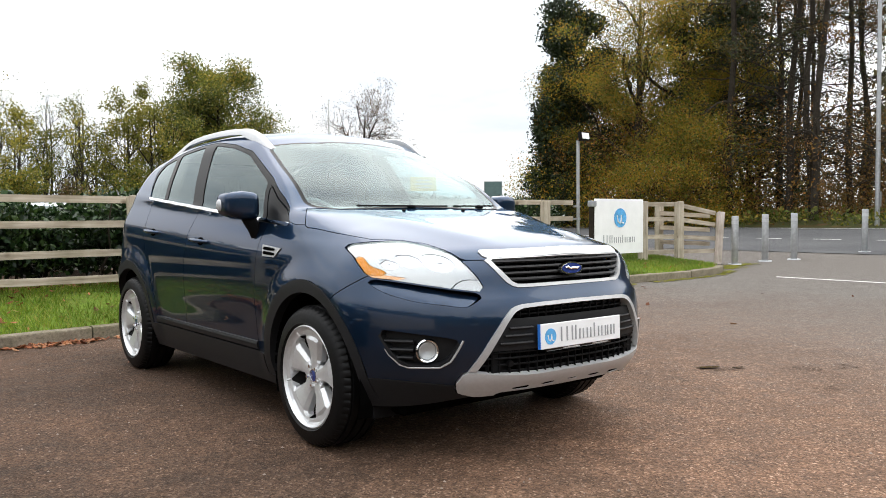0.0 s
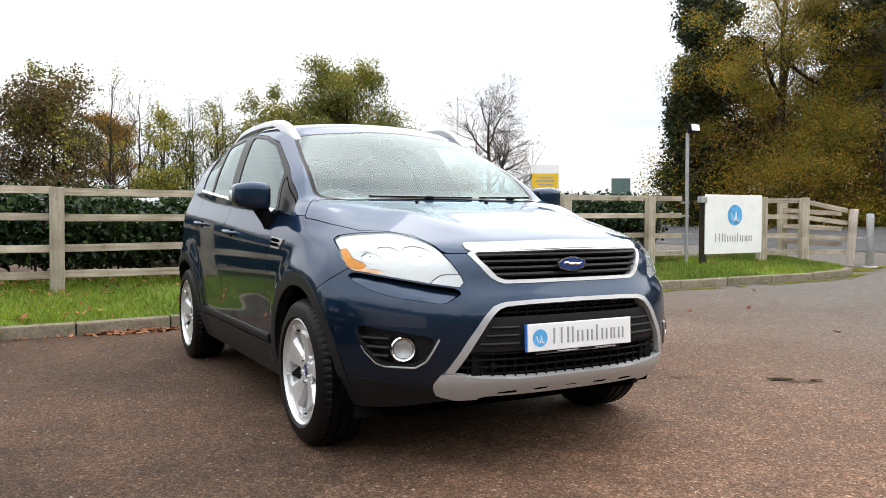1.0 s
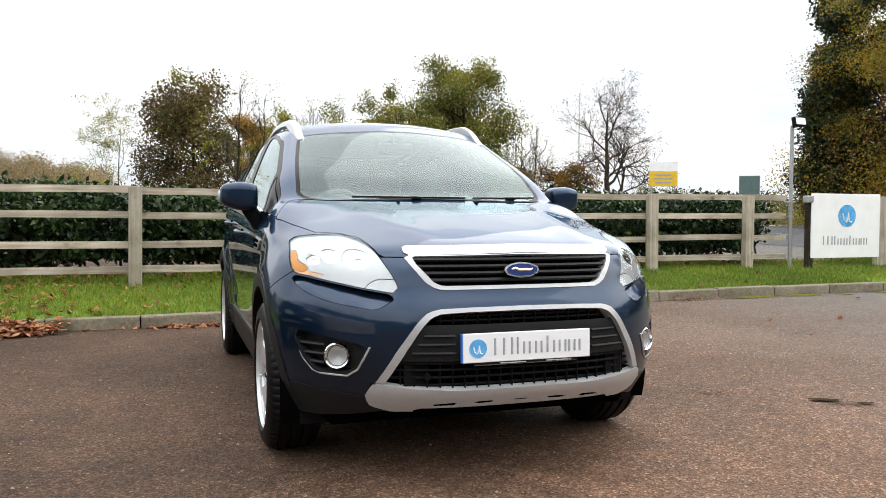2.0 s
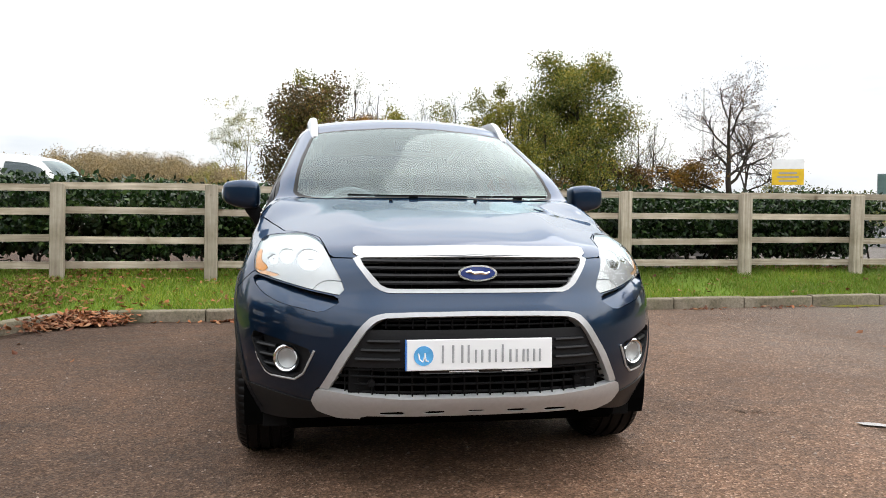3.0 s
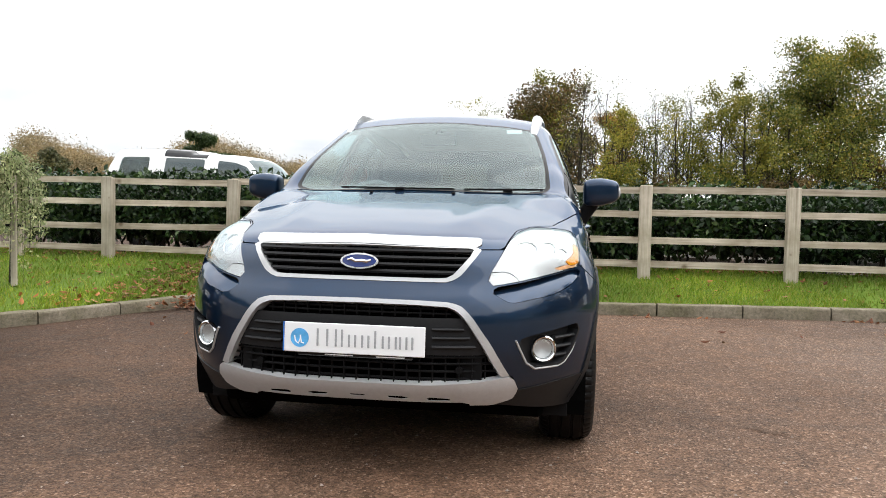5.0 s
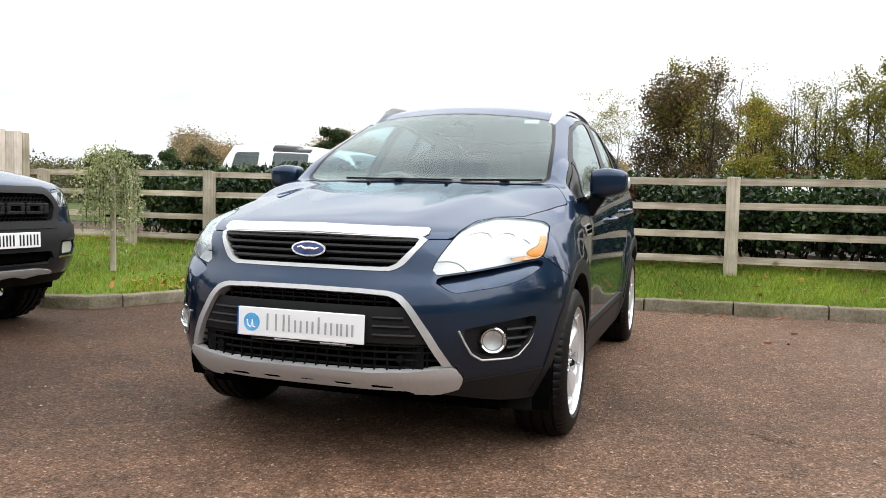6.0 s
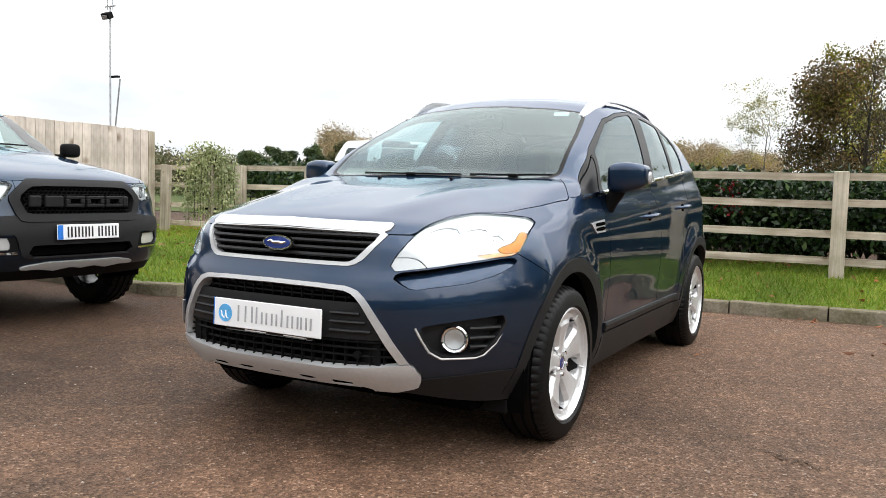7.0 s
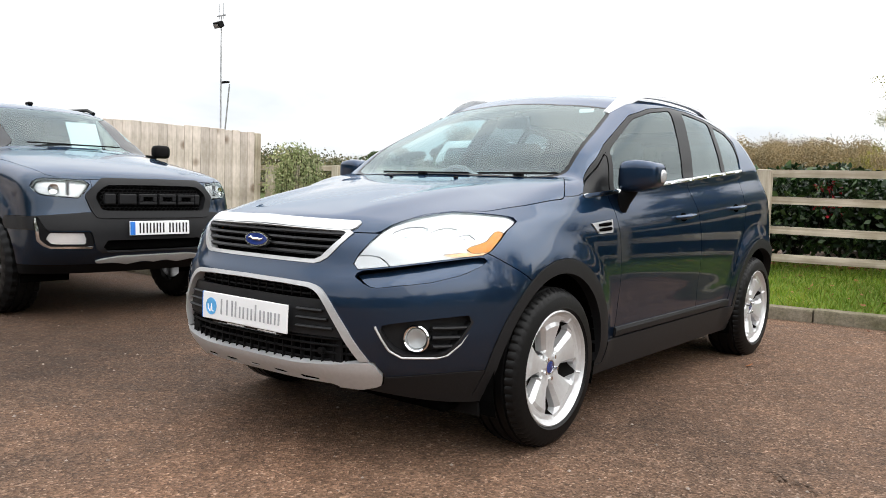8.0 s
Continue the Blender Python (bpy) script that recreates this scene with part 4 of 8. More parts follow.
def tree(name, at, height, trunk_h, leaves, leaf_size, mat, seed, label, lean=(0, 0), kids=5, depth=3, ratio=0.62, angle=0.75, spread=0.35, bark=None, r=None, limbs=6, reach=0.5, lift=0.06, ivy=None, group="", squash=0.80, clump=0.55, airy=0.0):
    """Trunk with limbs, branches and twigs; leaves gather round the twigs."""
    g = np.random.default_rng(seed)
    tubes, tips = [], []
    height *= squash
    leaves, leaf_size = int(leaves * 2.6), leaf_size * 0.70
    trunk_h *= squash
    r = r or height * 0.022
    base = Vector((0, 0, -0.15))
    pts, rs, q = [base], [r * 1.35], base.copy()
    n = 9
    for i in range(n):
        q = q + Vector((lean[0] / n + g.normal(0, 0.015) * height / n * 3, lean[1] / n + g.normal(0, 0.015) * height / n * 3, height * 0.86 / n))
        pts.append(q.copy())
        rs.append(r * (1 - 0.86 * (i + 1) / n))
    tubes.append(tube(pts, rs, 9, up=(0, 1, 0)))
    t0 = trunk_h / (height * 0.86)
    for k in range(limbs):
        f = t0 + (0.97 - t0) * (k + 0.6 * g.random()) / limbs
        i = min(n - 1, int(f * n))
        b = pts[i].lerp(pts[i + 1], f * n - i)
        a = 2.4 * k + g.random()
        up = 0.25 + 0.7 * f
        L = height * reach * (1 - 0.62 * f) * (0.85 + 0.3 * g.random())
        grow(g, b, (math.cos(a), math.sin(a), up), L, rs[i] * 0.55, depth - 1, kids, tubes, tips, 0.2, lift, ratio, angle)
    T = thing(name, label, "tree", pose(at[0], at[1], at[2], 0, 0, g.random() * 360), group)
    child("trunk", mesh_of("trunk", *joined(*tubes), bark or M_BARK, 50), T, "bare trunk and branches" if not leaves else "")
    if leaves:
        c = np.array([tuple(p) for p in tips])
        low = (1.12 - c[:, 2] / c[:, 2].max()) ** airy
        c = c[g.choice(len(c), max(12, int(len(c) * clump)), replace=False, p=low / low.sum())]
        child("crown", quads_mesh("crown", leaf_cloud(g, c, (spread * 0.55, spread * 0.55, spread * 0.34), leaves, leaf_size), mat), T)
    if ivy:
        z0, z1, rad, cnt, imat, sz = ivy
        z1 *= squash / 0.8
        cnt, sz = int(cnt * 1.8), sz * 0.68
        # lumps of ivy round the trunk, each a hollow tuft of leaves
        lumps = []
        for k in range(34):
            h = z0 + (z1 - z0) * (k + g.random()) / 34
            i = min(n - 1, int(max(0, h / (height * 0.86)) * n))
            a = g.random() * 6.283
            full = 0.30 + 0.70 * math.sqrt(max(0.0, 1 - ((h - (z0 + 0.42 * (z1 - z0))) / (0.62 * (z1 - z0))) ** 2))
            off = rad * full * (0.35 + 0.55 * g.random())
            lumps.append((pts[i].x + off * math.cos(a), pts[i].y + off * math.sin(a), h, rad * (0.36 + 0.26 * g.random())))
        lumps = np.array(lumps)
        pick = lumps[g.choice(len(lumps), cnt, p=lumps[:, 3] ** 2 / (lumps[:, 3] ** 2).sum())]
        way = g.normal(0, 1, (cnt, 3))
        way /= np.linalg.norm(way, axis=1)[:, None]
        c = pick[:, :3] + way * (pick[:, 3] * g.random(cnt) ** 0.3 * g.uniform(0.75, 1.15, cnt))[:, None] * np.array((1, 1, 0.85))
        child("ivy", quads_mesh("ivy", leaf_cloud(g, c, (0.12, 0.12, 0.12), cnt, sz, 0.8), imat), T, "dense dark ivy over the trunk")
    return T


M_YELLOWGREEN = leaf_mat("yellow_green_leaves", [(0.100, 0.122, 0.02), (0.20, 0.200, 0.03), (0.29, 0.27, 0.04), (0.37, 0.31, 0.06)], 0.5, 0.34)
M_OLIVE = leaf_mat("olive_green_leaves", [(0.048, 0.074, 0.014), (0.105, 0.132, 0.022), (0.195, 0.200, 0.032), (0.33, 0.26, 0.048)], 0.5, 0.32)
M_RUST = leaf_mat("rust_leaves", [(0.075, 0.048, 0.014), (0.150, 0.078, 0.018), (0.230, 0.108, 0.022), (0.105, 0.095, 0.024)])
M_BROWNIVY = leaf_mat("brown_ivy_leaves", [(0.046, 0.044, 0.016), (0.105, 0.078, 0.032), (0.205, 0.125, 0.055), (0.088, 0.094, 0.030)])
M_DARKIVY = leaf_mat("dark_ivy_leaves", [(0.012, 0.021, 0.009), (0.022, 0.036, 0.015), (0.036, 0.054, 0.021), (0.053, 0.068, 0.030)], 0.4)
M_ORANGE = leaf_mat("orange_leaves", [(0.16, 0.075, 0.015), (0.26, 0.13, 0.02), (0.34, 0.19, 0.03), (0.2, 0.14, 0.03)])
M_PINE = leaf_mat("pine_needles", [(0.019, 0.029, 0.013), (0.040, 0.051, 0.019), (0.080, 0.080, 0.029), (0.144, 0.088, 0.032)])
M_AUTUMN = leaf_mat("autumn_leaves", [(0.090, 0.125, 0.020), (0.215, 0.220, 0.030), (0.360, 0.255, 0.032), (0.480, 0.250, 0.035)], 0.5, 0.46)
M_CONIFER = leaf_mat("dark_green_leaves", [(0.022, 0.042, 0.016), (0.040, 0.068, 0.024), (0.062, 0.092, 0.032), (0.085, 0.11, 0.04)])
M_HAZE = leaf_mat("hazy_far_leaves", [(0.22, 0.172, 0.098), (0.26, 0.196, 0.108), (0.30, 0.215, 0.110), (0.235, 0.205, 0.118)])
M_FAR = leaf_mat("far_green_leaves", [(0.05, 0.06, 0.03), (0.08, 0.09, 0.04), (0.11, 0.11, 0.05), (0.14, 0.12, 0.06)])


def hedge(x0, x1, top, seed, count):
    g = np.random.default_rng(seed)
    H = thing("laurel_hedge", "dense dark green laurel hedge behind the timber fence", "hedge", kind="stuff")
    n = count
    x = g.uniform(x0, x1, n)
    h = g.random(n) ** 0.75
    tp = np.array([top + 0.07 * float(sstep(-1.0, -3.0, a)) + 0.12 * noise.noise((a * 1.3, 0, seed)) + 0.05 * noise.noise((a * 5, 0, seed)) for a in x])
    z = 0.42 + (tp - 0.42) * h
    thick = np.array([0.52 + 0.16 * noise.noise((a * 1.7, b * 2.2, seed + 3)) - 0.28 * max(0, 0.75 - b) for a, b in zip(x, z)])
    y = 6.62 + thick * np.sign(g.random(n) - 0.25) * g.random(n) ** 0.35
    keep = np.array([noise.noise((a * 1.15, b * 2.6, seed + 9)) > -0.33 + 1.05 * max(0, 0.78 - b) - 0.25 * (b > 0.95) for a, b in zip(x, z)])
    # bare gaps at the hedge's foot
    keep &= np.array([b > 0.40 + 0.34 * min(1, max(0, 3.2 * noise.noise((a * 1.15, 4.0, seed)) + 0.25)) + 0.05 * noise.noise((a * 6, 1, seed)) for a, b in zip(x, z)])
    c = np.stack([x, y, z], 1)[keep]
    child("leaves", quads_mesh("leaves", leaf_cloud(g, c, (0.05, 0.05, 0.04), len(c), 0.080, 0.55, 0.35), M_LAUREL), H)
    # core of dark leaves: the shade inside the hedge is put into their colour
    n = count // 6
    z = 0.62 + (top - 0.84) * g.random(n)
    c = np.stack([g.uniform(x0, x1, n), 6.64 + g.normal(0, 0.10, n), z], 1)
    child("inner_leaves", quads_mesh("inner_leaves", leaf_cloud(g, c, (0.05, 0.05, 0.04), n, 0.12, 0.7, 0.35), M_DARKIVY), H, "dark core leaves, the hedge's inner shade put into their colour")
    tubes = []
    for _ in range(int((x1 - x0) * 7)):
        a = g.uniform(x0, x1)
        p = [(a, 6.62 + g.normal(0, 0.12), 0.25)]
        for k in range(4):
            p.append((p[-1][0] + g.normal(0, 0.1), p[-1][1] + g.normal(0, 0.08), 0.25 + 0.27 * (k + 1)))
        tubes.append(tube(p, [0.018, 0.016, 0.013, 0.01, 0.006], 5, up=(0, 1, 0)))
    child("stems", mesh_of("stems", *joined(*tubes), M_BARK), H)


hedge(-6.8, 7.4, 1.40, 3, 84000)
g = np.random.default_rng(31)
# made-up red sprigs in place of a red vehicle glimpsed through the hedge
red = thing("red_leaved_shrub", "sprigs of bright red leaves standing in for a red vehicle behind the laurel hedge", "shrub", kind="stuff")
c = np.concatenate([g.normal((0.56, 6.25, 1.24), (0.07, 0.05, 0.05), (26, 3)), g.normal((0.62, 6.2, 1.02), (0.09, 0.05, 0.05), (26, 3))])
child("leaves", quads_mesh("leaves", leaf_cloud(g, c, (0.02, 0.02, 0.02), 110, 0.055, 0.6), leaf_mat("red_leaves", [(0.30, 0.010, 0.018), (0.48, 0.03, 0.045), (0.62, 0.10, 0.11)])), red)
child("twig", mesh_of("twig", *joined(*[tube([(0.5, 6.4, 0.3), (0.55, 6.35, 0.8), tuple(p)], [0.008, 0.006, 0.003], 4, up=(1, 0, 0)) for p in c[::6]]), M_BARK), red)

# far side, behind the hedge
gz = 0.3
tree("ivy_tree", (0.2, 44.9, gz), 11.0, 2.6, 1500, 0.22, M_YELLOWGREEN, 11, "round tree smothered in brown ivy with twigs poking out", kids=5, reach=0.36, ivy=(1.0, 8.1, 2.75, 17000, M_BROWNIVY, 0.20))
tree("scrub_tree", (-4.0, 45.5, gz), 8.6, 1.2, 2600, 0.12, M_YELLOWGREEN, 12, "thin twiggy tree with sparse pale leaves", kids=5, reach=0.5, bark=M_BARKPALE, r=0.07)
tree("leafy_tree", (11.0, 29.3, gz), 10.3, 0.2, 24000, 0.14, M_OLIVE, 13, "full olive-green leafy tree with rusty lower leaves", kids=6, reach=0.33, spread=0.6, limbs=22)
tree("rusty_shrub", (12.6, 28.4, gz), 4.0, 0.3, 3500, 0.13, M_RUST, 14, "low rust-brown leafy shrub", kids=5, reach=0.6, spread=0.3)
for k, (x, y, h, m, n) in enumerate(((2.9, 27.0, 6.4, M_YELLOWGREEN, 1500), (3.7, 27.2, 5.6, M_OLIVE, 900), (4.8, 26.8, 6.8, M_YELLOWGREEN, 700), (5.6, 27.4, 6.2, M_OLIVE, 700),
                                     (6.4, 26.6, 7.3, M_YELLOWGREEN, 2300), (7.2, 26.3, 7.6, M_YELLOWGREEN, 2600), (8.0, 26.2, 6.8, M_OLIVE, 1700), (8.8, 26.4, 6.2, M_OLIVE, 1300))):
    tree("slender_tree", (x, y, gz), h, 0.8, n, 0.125, m, 20 + k, "slender upright tree with thin yellow-green autumn leaves", kids=4, reach=0.27, spread=0.26, limbs=12, r=0.085, lift=0.18, angle=0.5, group="slender trees behind the hedge")
bare = [tree("bare_tree", (0, 0, -40), h, 1.4, n, 0.1, M_OLIVE, 40 + k, "bare slender tree with a few last leaves", kids=5, reach=0.25, limbs=13, r=0.075, lift=0.2, angle=0.45, group="bare trees behind the hedge") for k, (h, n) in enumerate(((8.4, 330), (9.2, 160), (7.6, 520)))]
BARE = ((1.2, 30), (2.3, 29.2), (3.3, 29.6), (4.2, 28.6), (4.5, 31), (5.2, 29), (5.9, 30.5), (6.8, 29), (7.6, 30), (8.3, 28.4), (9.2, 30.8), (12.9, 28.4), (13.8, 29.4), (14.9, 30.6), (16.4, 32))
g = np.random.default_rng(44)
for k, (x, y) in enumerate(BARE):
    m = pose(x, y, gz, g.normal(0, 2), g.normal(0, 2), g.random() * 360) @ Matrix.Scale(g.uniform(0.84, 1.08) * (0.86 if x > 12 else 1), 4)
    if k < 3:
        bare[k].matrix_basis = m
    else:
        copy_thing(bare[k % 3], m)
# low undergrowth at their feet
for k, (x, y, h, m) in enumerate(((2.6, 26.2, 2.6, M_OLIVE), (4.6, 26.0, 2.3, M_BROWNIVY), (6.2, 25.8, 2.8, M_OLIVE), (8.4, 25.6, 2.6, M_BROWNIVY), (10.0, 27.2, 3.0, M_OLIVE))):
    tree("scrub_bush", (x, y, gz), h, 0.2, 2300, 0.12, m, 90 + k, "low dark scrubby bush under the slender trees", kids=5, reach=0.7, spread=0.3, r=0.05, limbs=7, group="bushes under the trees")
column = thing("lamp_column", "thin pale street lamp column beyond the trees", "lamp post", pose(21.0, 37.0, 0.3))
part("shaft", cyl_bm(0.075, 0.05, 7.8, (0, 0, 3.9), 12), M_WHITEPAINT, column, smooth=40)
part("cap", cyl_bm(0.055, 0.045, 0.06, (0, 0, 7.82), 12), M_GALV, column)
tree("ochre_tree", (5.0, 62.0, gz), 11.5, 0.8, 9000, 0.20, M_ORANGE, 19, "upright tree with bright ochre autumn leaves", kids=5, reach=0.3, spread=0.5, limbs=12, lift=0.14, angle=0.55)
tree("oak_tree", (16.2, 25.7, gz), 7.4, 1.5, 1900, 0.085, M_RUST, 51, "rounded oak tree with bare dark spreading branches", kids=6, depth=4, reach=0.47, ratio=0.6, limbs=11, r=0.17, spread=0.2, squash=0.86)
tree("scrub_tree", (14.6, 26.2, gz), 3.8, 0.6, 2200, 0.14, M_ORANGE, 52, "low scrubby tree with ochre leaves", kids=5, reach=0.5, r=0.07)
tree("scrub_tree", (18.2, 25.5, gz), 3.2, 0.6, 500, 0.12, M_OLIVE, 53, "low scrubby tree with few leaves", kids=5, reach=0.5, r=0.06)
tree("round_tree", (-18.7, 36.9, gz), 6.0, 0.8, 17000, 0.15, M_CONIFER, 54, "small round dark green tree beyond the car park", kids=5, reach=0.36, spread=0.3)
for k, (x, y, h) in enumerate(((-38.6, 41, 4.5), (-37.0, 42.2, 4.8), (-35.0, 43.9, 5.0), (-33.2, 45.2, 5.2))):
    tree("round_tree", (x, y, gz), h, 0.4, 7000, 0.20, M_CONIFER if k < 3 else M_FAR, 60 + k, "dark green rounded tree beyond the field", kids=5, reach=0.36, spread=0.34, group="distant round trees")

# big trees and woodland across the road
tree("oak_tree", (27.5, 19.9, 0.9), 15.5, 0.7, 44000, 0.115, M_AUTUMN, 71, "tall spreading tree with russet and green autumn leaves", kids=5, depth=4, reach=0.37, limbs=13, spread=0.75, ratio=0.6, clump=0.12, airy=3.0)
tree("oak_tree", (28.6, 18.4, 0.9), 15.5, 0.6, 38000, 0.115, M_AUTUMN, 72, "tall tree with olive and russet leaves at the wood's edge", kids=5, depth=4, reach=0.36, limbs=12, spread=0.75, ratio=0.6, clump=0.12, airy=3.0)
tree("ivy_tree", (26.3, 22.9, 0.9), 13.2, 3, 700, 0.16, M_RUST, 73, "tall tree smothered in dark evergreen ivy", kids=4, reach=0.22, ivy=(0.6, 10.2, 1.7, 28000, M_DARKIVY, 0.2))
tree("ivy_tree", (25.8, 23.0, 0.9), 8.8, 2, 500, 0.2, M_RUST, 74, "stocky tree smothered in dark evergreen ivy", kids=4, reach=0.22, ivy=(0.5, 7.2, 1.55, 17000, M_DARKIVY, 0.2))
tree("yew_tree", (31.0, 17.6, 0.9), 16.5, 1, 17000, 0.22, M_DARKIVY, 75, "dark evergreen tree in the wood", kids=5, reach=0.22, spread=0.6, limbs=16)


def pine(seed, h, brown):
    g = np.random.default_rng(seed)
    tubes = []
    pts = [(0, 0, -0.3)]
    for i in range(8):
        pts.append((pts[-1][0] + g.normal(0, 0.13), pts[-1][1] + g.normal(0, 0.13), h * (i + 1) / 8))
    rs = [0.155 - 0.0155 * i for i in range(9)]
    tubes.append(tube(pts, rs, 8, up=(0, 1, 0)))
    tips = []
    for k in range(34):
        f = 0.08 + 0.88 * g.random()
        i = min(7, int(f * 8))
        b = Vector(pts[i]).lerp(Vector(pts[i + 1]), f * 8 - i)
        a = g.random() * 6.28
        grow(g, b, (math.cos(a), math.sin(a), 0.25 if f > 0.5 else -0.05), (1.0 + 2.4 * g.random()) * (1.15 - 0.5 * f), 0.035, 1, 4, tubes, tips if f > 0.42 or g.random() < 0.2 else [], 0.2, 0.02, 0.55, 0.7, 5)
    T = thing("pine_tree", "tall dark-trunked pine with thin brownish-green crown", "tree", pose(0, 0, -50), "woodland pines")
    child("trunk", mesh_of("trunk", *joined(*tubes), M_BARK, 50), T)
    c = np.array([tuple(p) for p in tips])
    child("crown", quads_mesh("crown", leaf_cloud(g, c, (0.22, 0.22, 0.16), 4600, 0.12, 0.5), M_PINE if not brown else M_RUST), T)
    return T


pines = [pine(81, 17, False), pine(82, 15.5, True), pine(83, 18.5, False)]
g = np.random.default_rng(9)
spots = []
for k in range(34):
    a, o = radians(g.uniform(8, 33.5)), g.uniform(33.5, 52)
    spots.append((-2.8 + o * math.cos(a), -3.4 + o * math.sin(a), o))
for k, (x, y, o) in enumerate(spots):
    m = pose(x, y, float(zg(x, y)) + 0.4, g.normal(0, 1.5), g.normal(0, 1.5), g.random() * 360)
    if k < 3:
        pines[k].matrix_basis = m
    else:
        copy_thing(pines[k % 3], m)


def thicket(name, places, mat, size, label, spread, per):
    g = np.random.default_rng(len(places))
    c = np.array(places)
    tagged(new(name, quads_mesh(name, leaf_cloud(g, c, spread, len(c) * per, size), mat)), label, "undergrowth", kind="stuff")


pl = []
for _ in range(1300):
    a, o = radians(g.uniform(5, 41)), g.uniform(33, 44)
    x, y = -2.8 + o * math.cos(a), -3.4 + o * math.sin(a)
    pl.append((x, y, float(zg(x, y)) + 0.3 + g.random() ** 1.7 * 4.6))
thicket("woodland_undergrowth", pl, M_RUST, 0.10, "rusty bracken and undergrowth below the wood", (0.8, 0.8, 0.45), 50)
pl = []
for _ in range(620):
    a, o = radians(g.uniform(4, 37)), g.uniform(44, 66)
    pl.append((-2.8 + o * math.cos(a), -3.4 + o * math.sin(a), 0.8 + g.random() ** 2.6 * 7.5))
thicket("deep_woodland", pl, M_BROWNIVY, 0.26, "dark depth of the wood between trunks", (1.3, 1.3, 0.9), 52)
pl = []
for _ in range(620):
    d, o = g.uniform(-40, 30), g.uniform(10.6, 13)
    x, y = along_road(d, o)
    pl.append((x, y, float(zg(x, y)) + 0.25 + 0.3 * g.random()))
thicket("roadside_weeds", pl, M_OLIVE, 0.16, "low green weeds along the road bank", (0.5, 0.5, 0.12), 20)


pl = []
for _ in range(520):
    x, y = g.uniform(24.2, 30.5), g.uniform(14.5, 25)
    pl.append((x, y, float(zg(x, y)) + 0.3 + 3.6 * g.random() ** 1.5))
thicket("woodland_edge_shrubs", pl, M_AUTUMN, 0.10, "russet and olive shrubs at the foot of the trees", (0.55, 0.55, 0.4), 90)


def treeline(name, a0, a1, dist, h0, h1, mat, size, seed, per_deg, label, per=6):
    """A far belt of trees: clumps of leaves along an arc about the car."""
    g = np.random.default_rng(seed)
    c = []
    for _ in range(int((a1 - a0) * per_deg)):
        a = g.uniform(a0, a1)
        top = h0 + (h1 - h0) * (0.5 + 0.5 * noise.noise((a * 0.16, seed, 0))) + 0.8 * noise.noise((a * 0.9, seed, 1))
        r = dist * (1 + 0.06 * g.normal())
        c.append((r * math.cos(radians(a)), r * math.sin(radians(a)), 0.2 + top * g.random() ** 0.8))
    tagged(new(name, quads_mesh(name, leaf_cloud(g, c, (0.5, 0.5, 0.4), len(c) * per, size * 0.66, 0.7), mat)), label, "treeline", kind="stuff")


treeline("distant_treeline", 95, 128, 82, 3.2, 8.4, M_HAZE, 0.20, 1, 620, "hazy brown autumn treeline in the distance", 26)
treeline("distant_treeline", 128, 165, 64, 2.0, 3.8, M_FAR, 0.28, 2, 260, "low green hedge line across the field")
treeline("distant_treeline", 120, 150, 150, 4, 6.8, M_HAZE, 0.7, 3, 130, "pale far trees on the skyline")
treeline("distant_treeline", 38, 95, 70, 1.8, 3.4, M_FAR, 0.3, 4, 180, "low far hedge beyond the road")
# added out of view: shuts off low sky light and darkens the car's reflections
treeline("distant_treeline", 165, 380, 50, 7.0, 13.0, M_FAR, 0.9, 5, 60, "unseen belt of trees added to block low sky light and darken reflections")

# staked weeping sapling in the grass bed
sap = thing("sapling", "small weeping sapling tied to a wooden stake in the grass", "tree", pose(-4.80, 3.50, 0.27))
g = np.random.default_rng(17)
tubes = [tube([(0, 0, -0.05), (0.02, 0, 0.4), (0.0, 0.02, 0.8), (0.03, 0, 1.12)], [0.02, 0.018, 0.014, 0.01], 7, up=(0, 1, 0))]
tips = []
for k in range(46):
    a = 6.283 * k / 46 + g.normal(0, 0.1)
    rr = 0.10 + 0.25 * g.random()
    drop = 0.25 + 0.45 * g.random() + (0.35 * g.random() if math.cos(a) > 0.2 else 0)
    z = 0.95 + 0.22 * g.random()
    p = [(0.02, 0, z - 0.1), (0.5 * rr * math.cos(a), 0.5 * rr * math.sin(a), z + 0.1), (rr * math.cos(a), rr * math.sin(a), z), (1.12 * rr * math.cos(a), 1.12 * rr * math.sin(a), z - drop * 0.5), (1.15 * rr * math.cos(a), 1.15 * rr * math.sin(a), z - drop)]
    tubes.append(tube(p, [0.005, 0.004, 0.0025, 0.002, 0.0015], 4, up=(0.2, 0.3, 0.9)))
    for q in range(12):
        f = 1 + 3 * q / 12
        i = int(f)
        tips.append(tuple(Vector(p[i]).lerp(Vector(p[min(4, i + 1)]), f - i)))
child("trunk", mesh_of("trunk", *tubes[0], M_BARK, 50), sap)
tw = child("twigs", mesh_of("twigs", *joined(*tubes[1:]), M_BARK, 50), sap, "thin drooping twigs")
tw["kind"] = "stuff"
child("crown", quads_mesh("crown", leaf_cloud(g, tips, (0.035, 0.035, 0.05), 6500, 0.036, 0.5, 0.8), M_SAPLING := leaf_mat("sapling_leaves", [(0.19, 0.24, 0.10), (0.28, 0.33, 0.15), (0.37, 0.40, 0.21), (0.46, 0.44, 0.26)])), sap)
part("stake", cyl_bm(0.032, 0.030, 1.1, (0, 0, 0.5), 10), M_WOODZ, sap, "round wooden stake", 40, pose(0.13, -0.12, 0, 0, 0, 0))
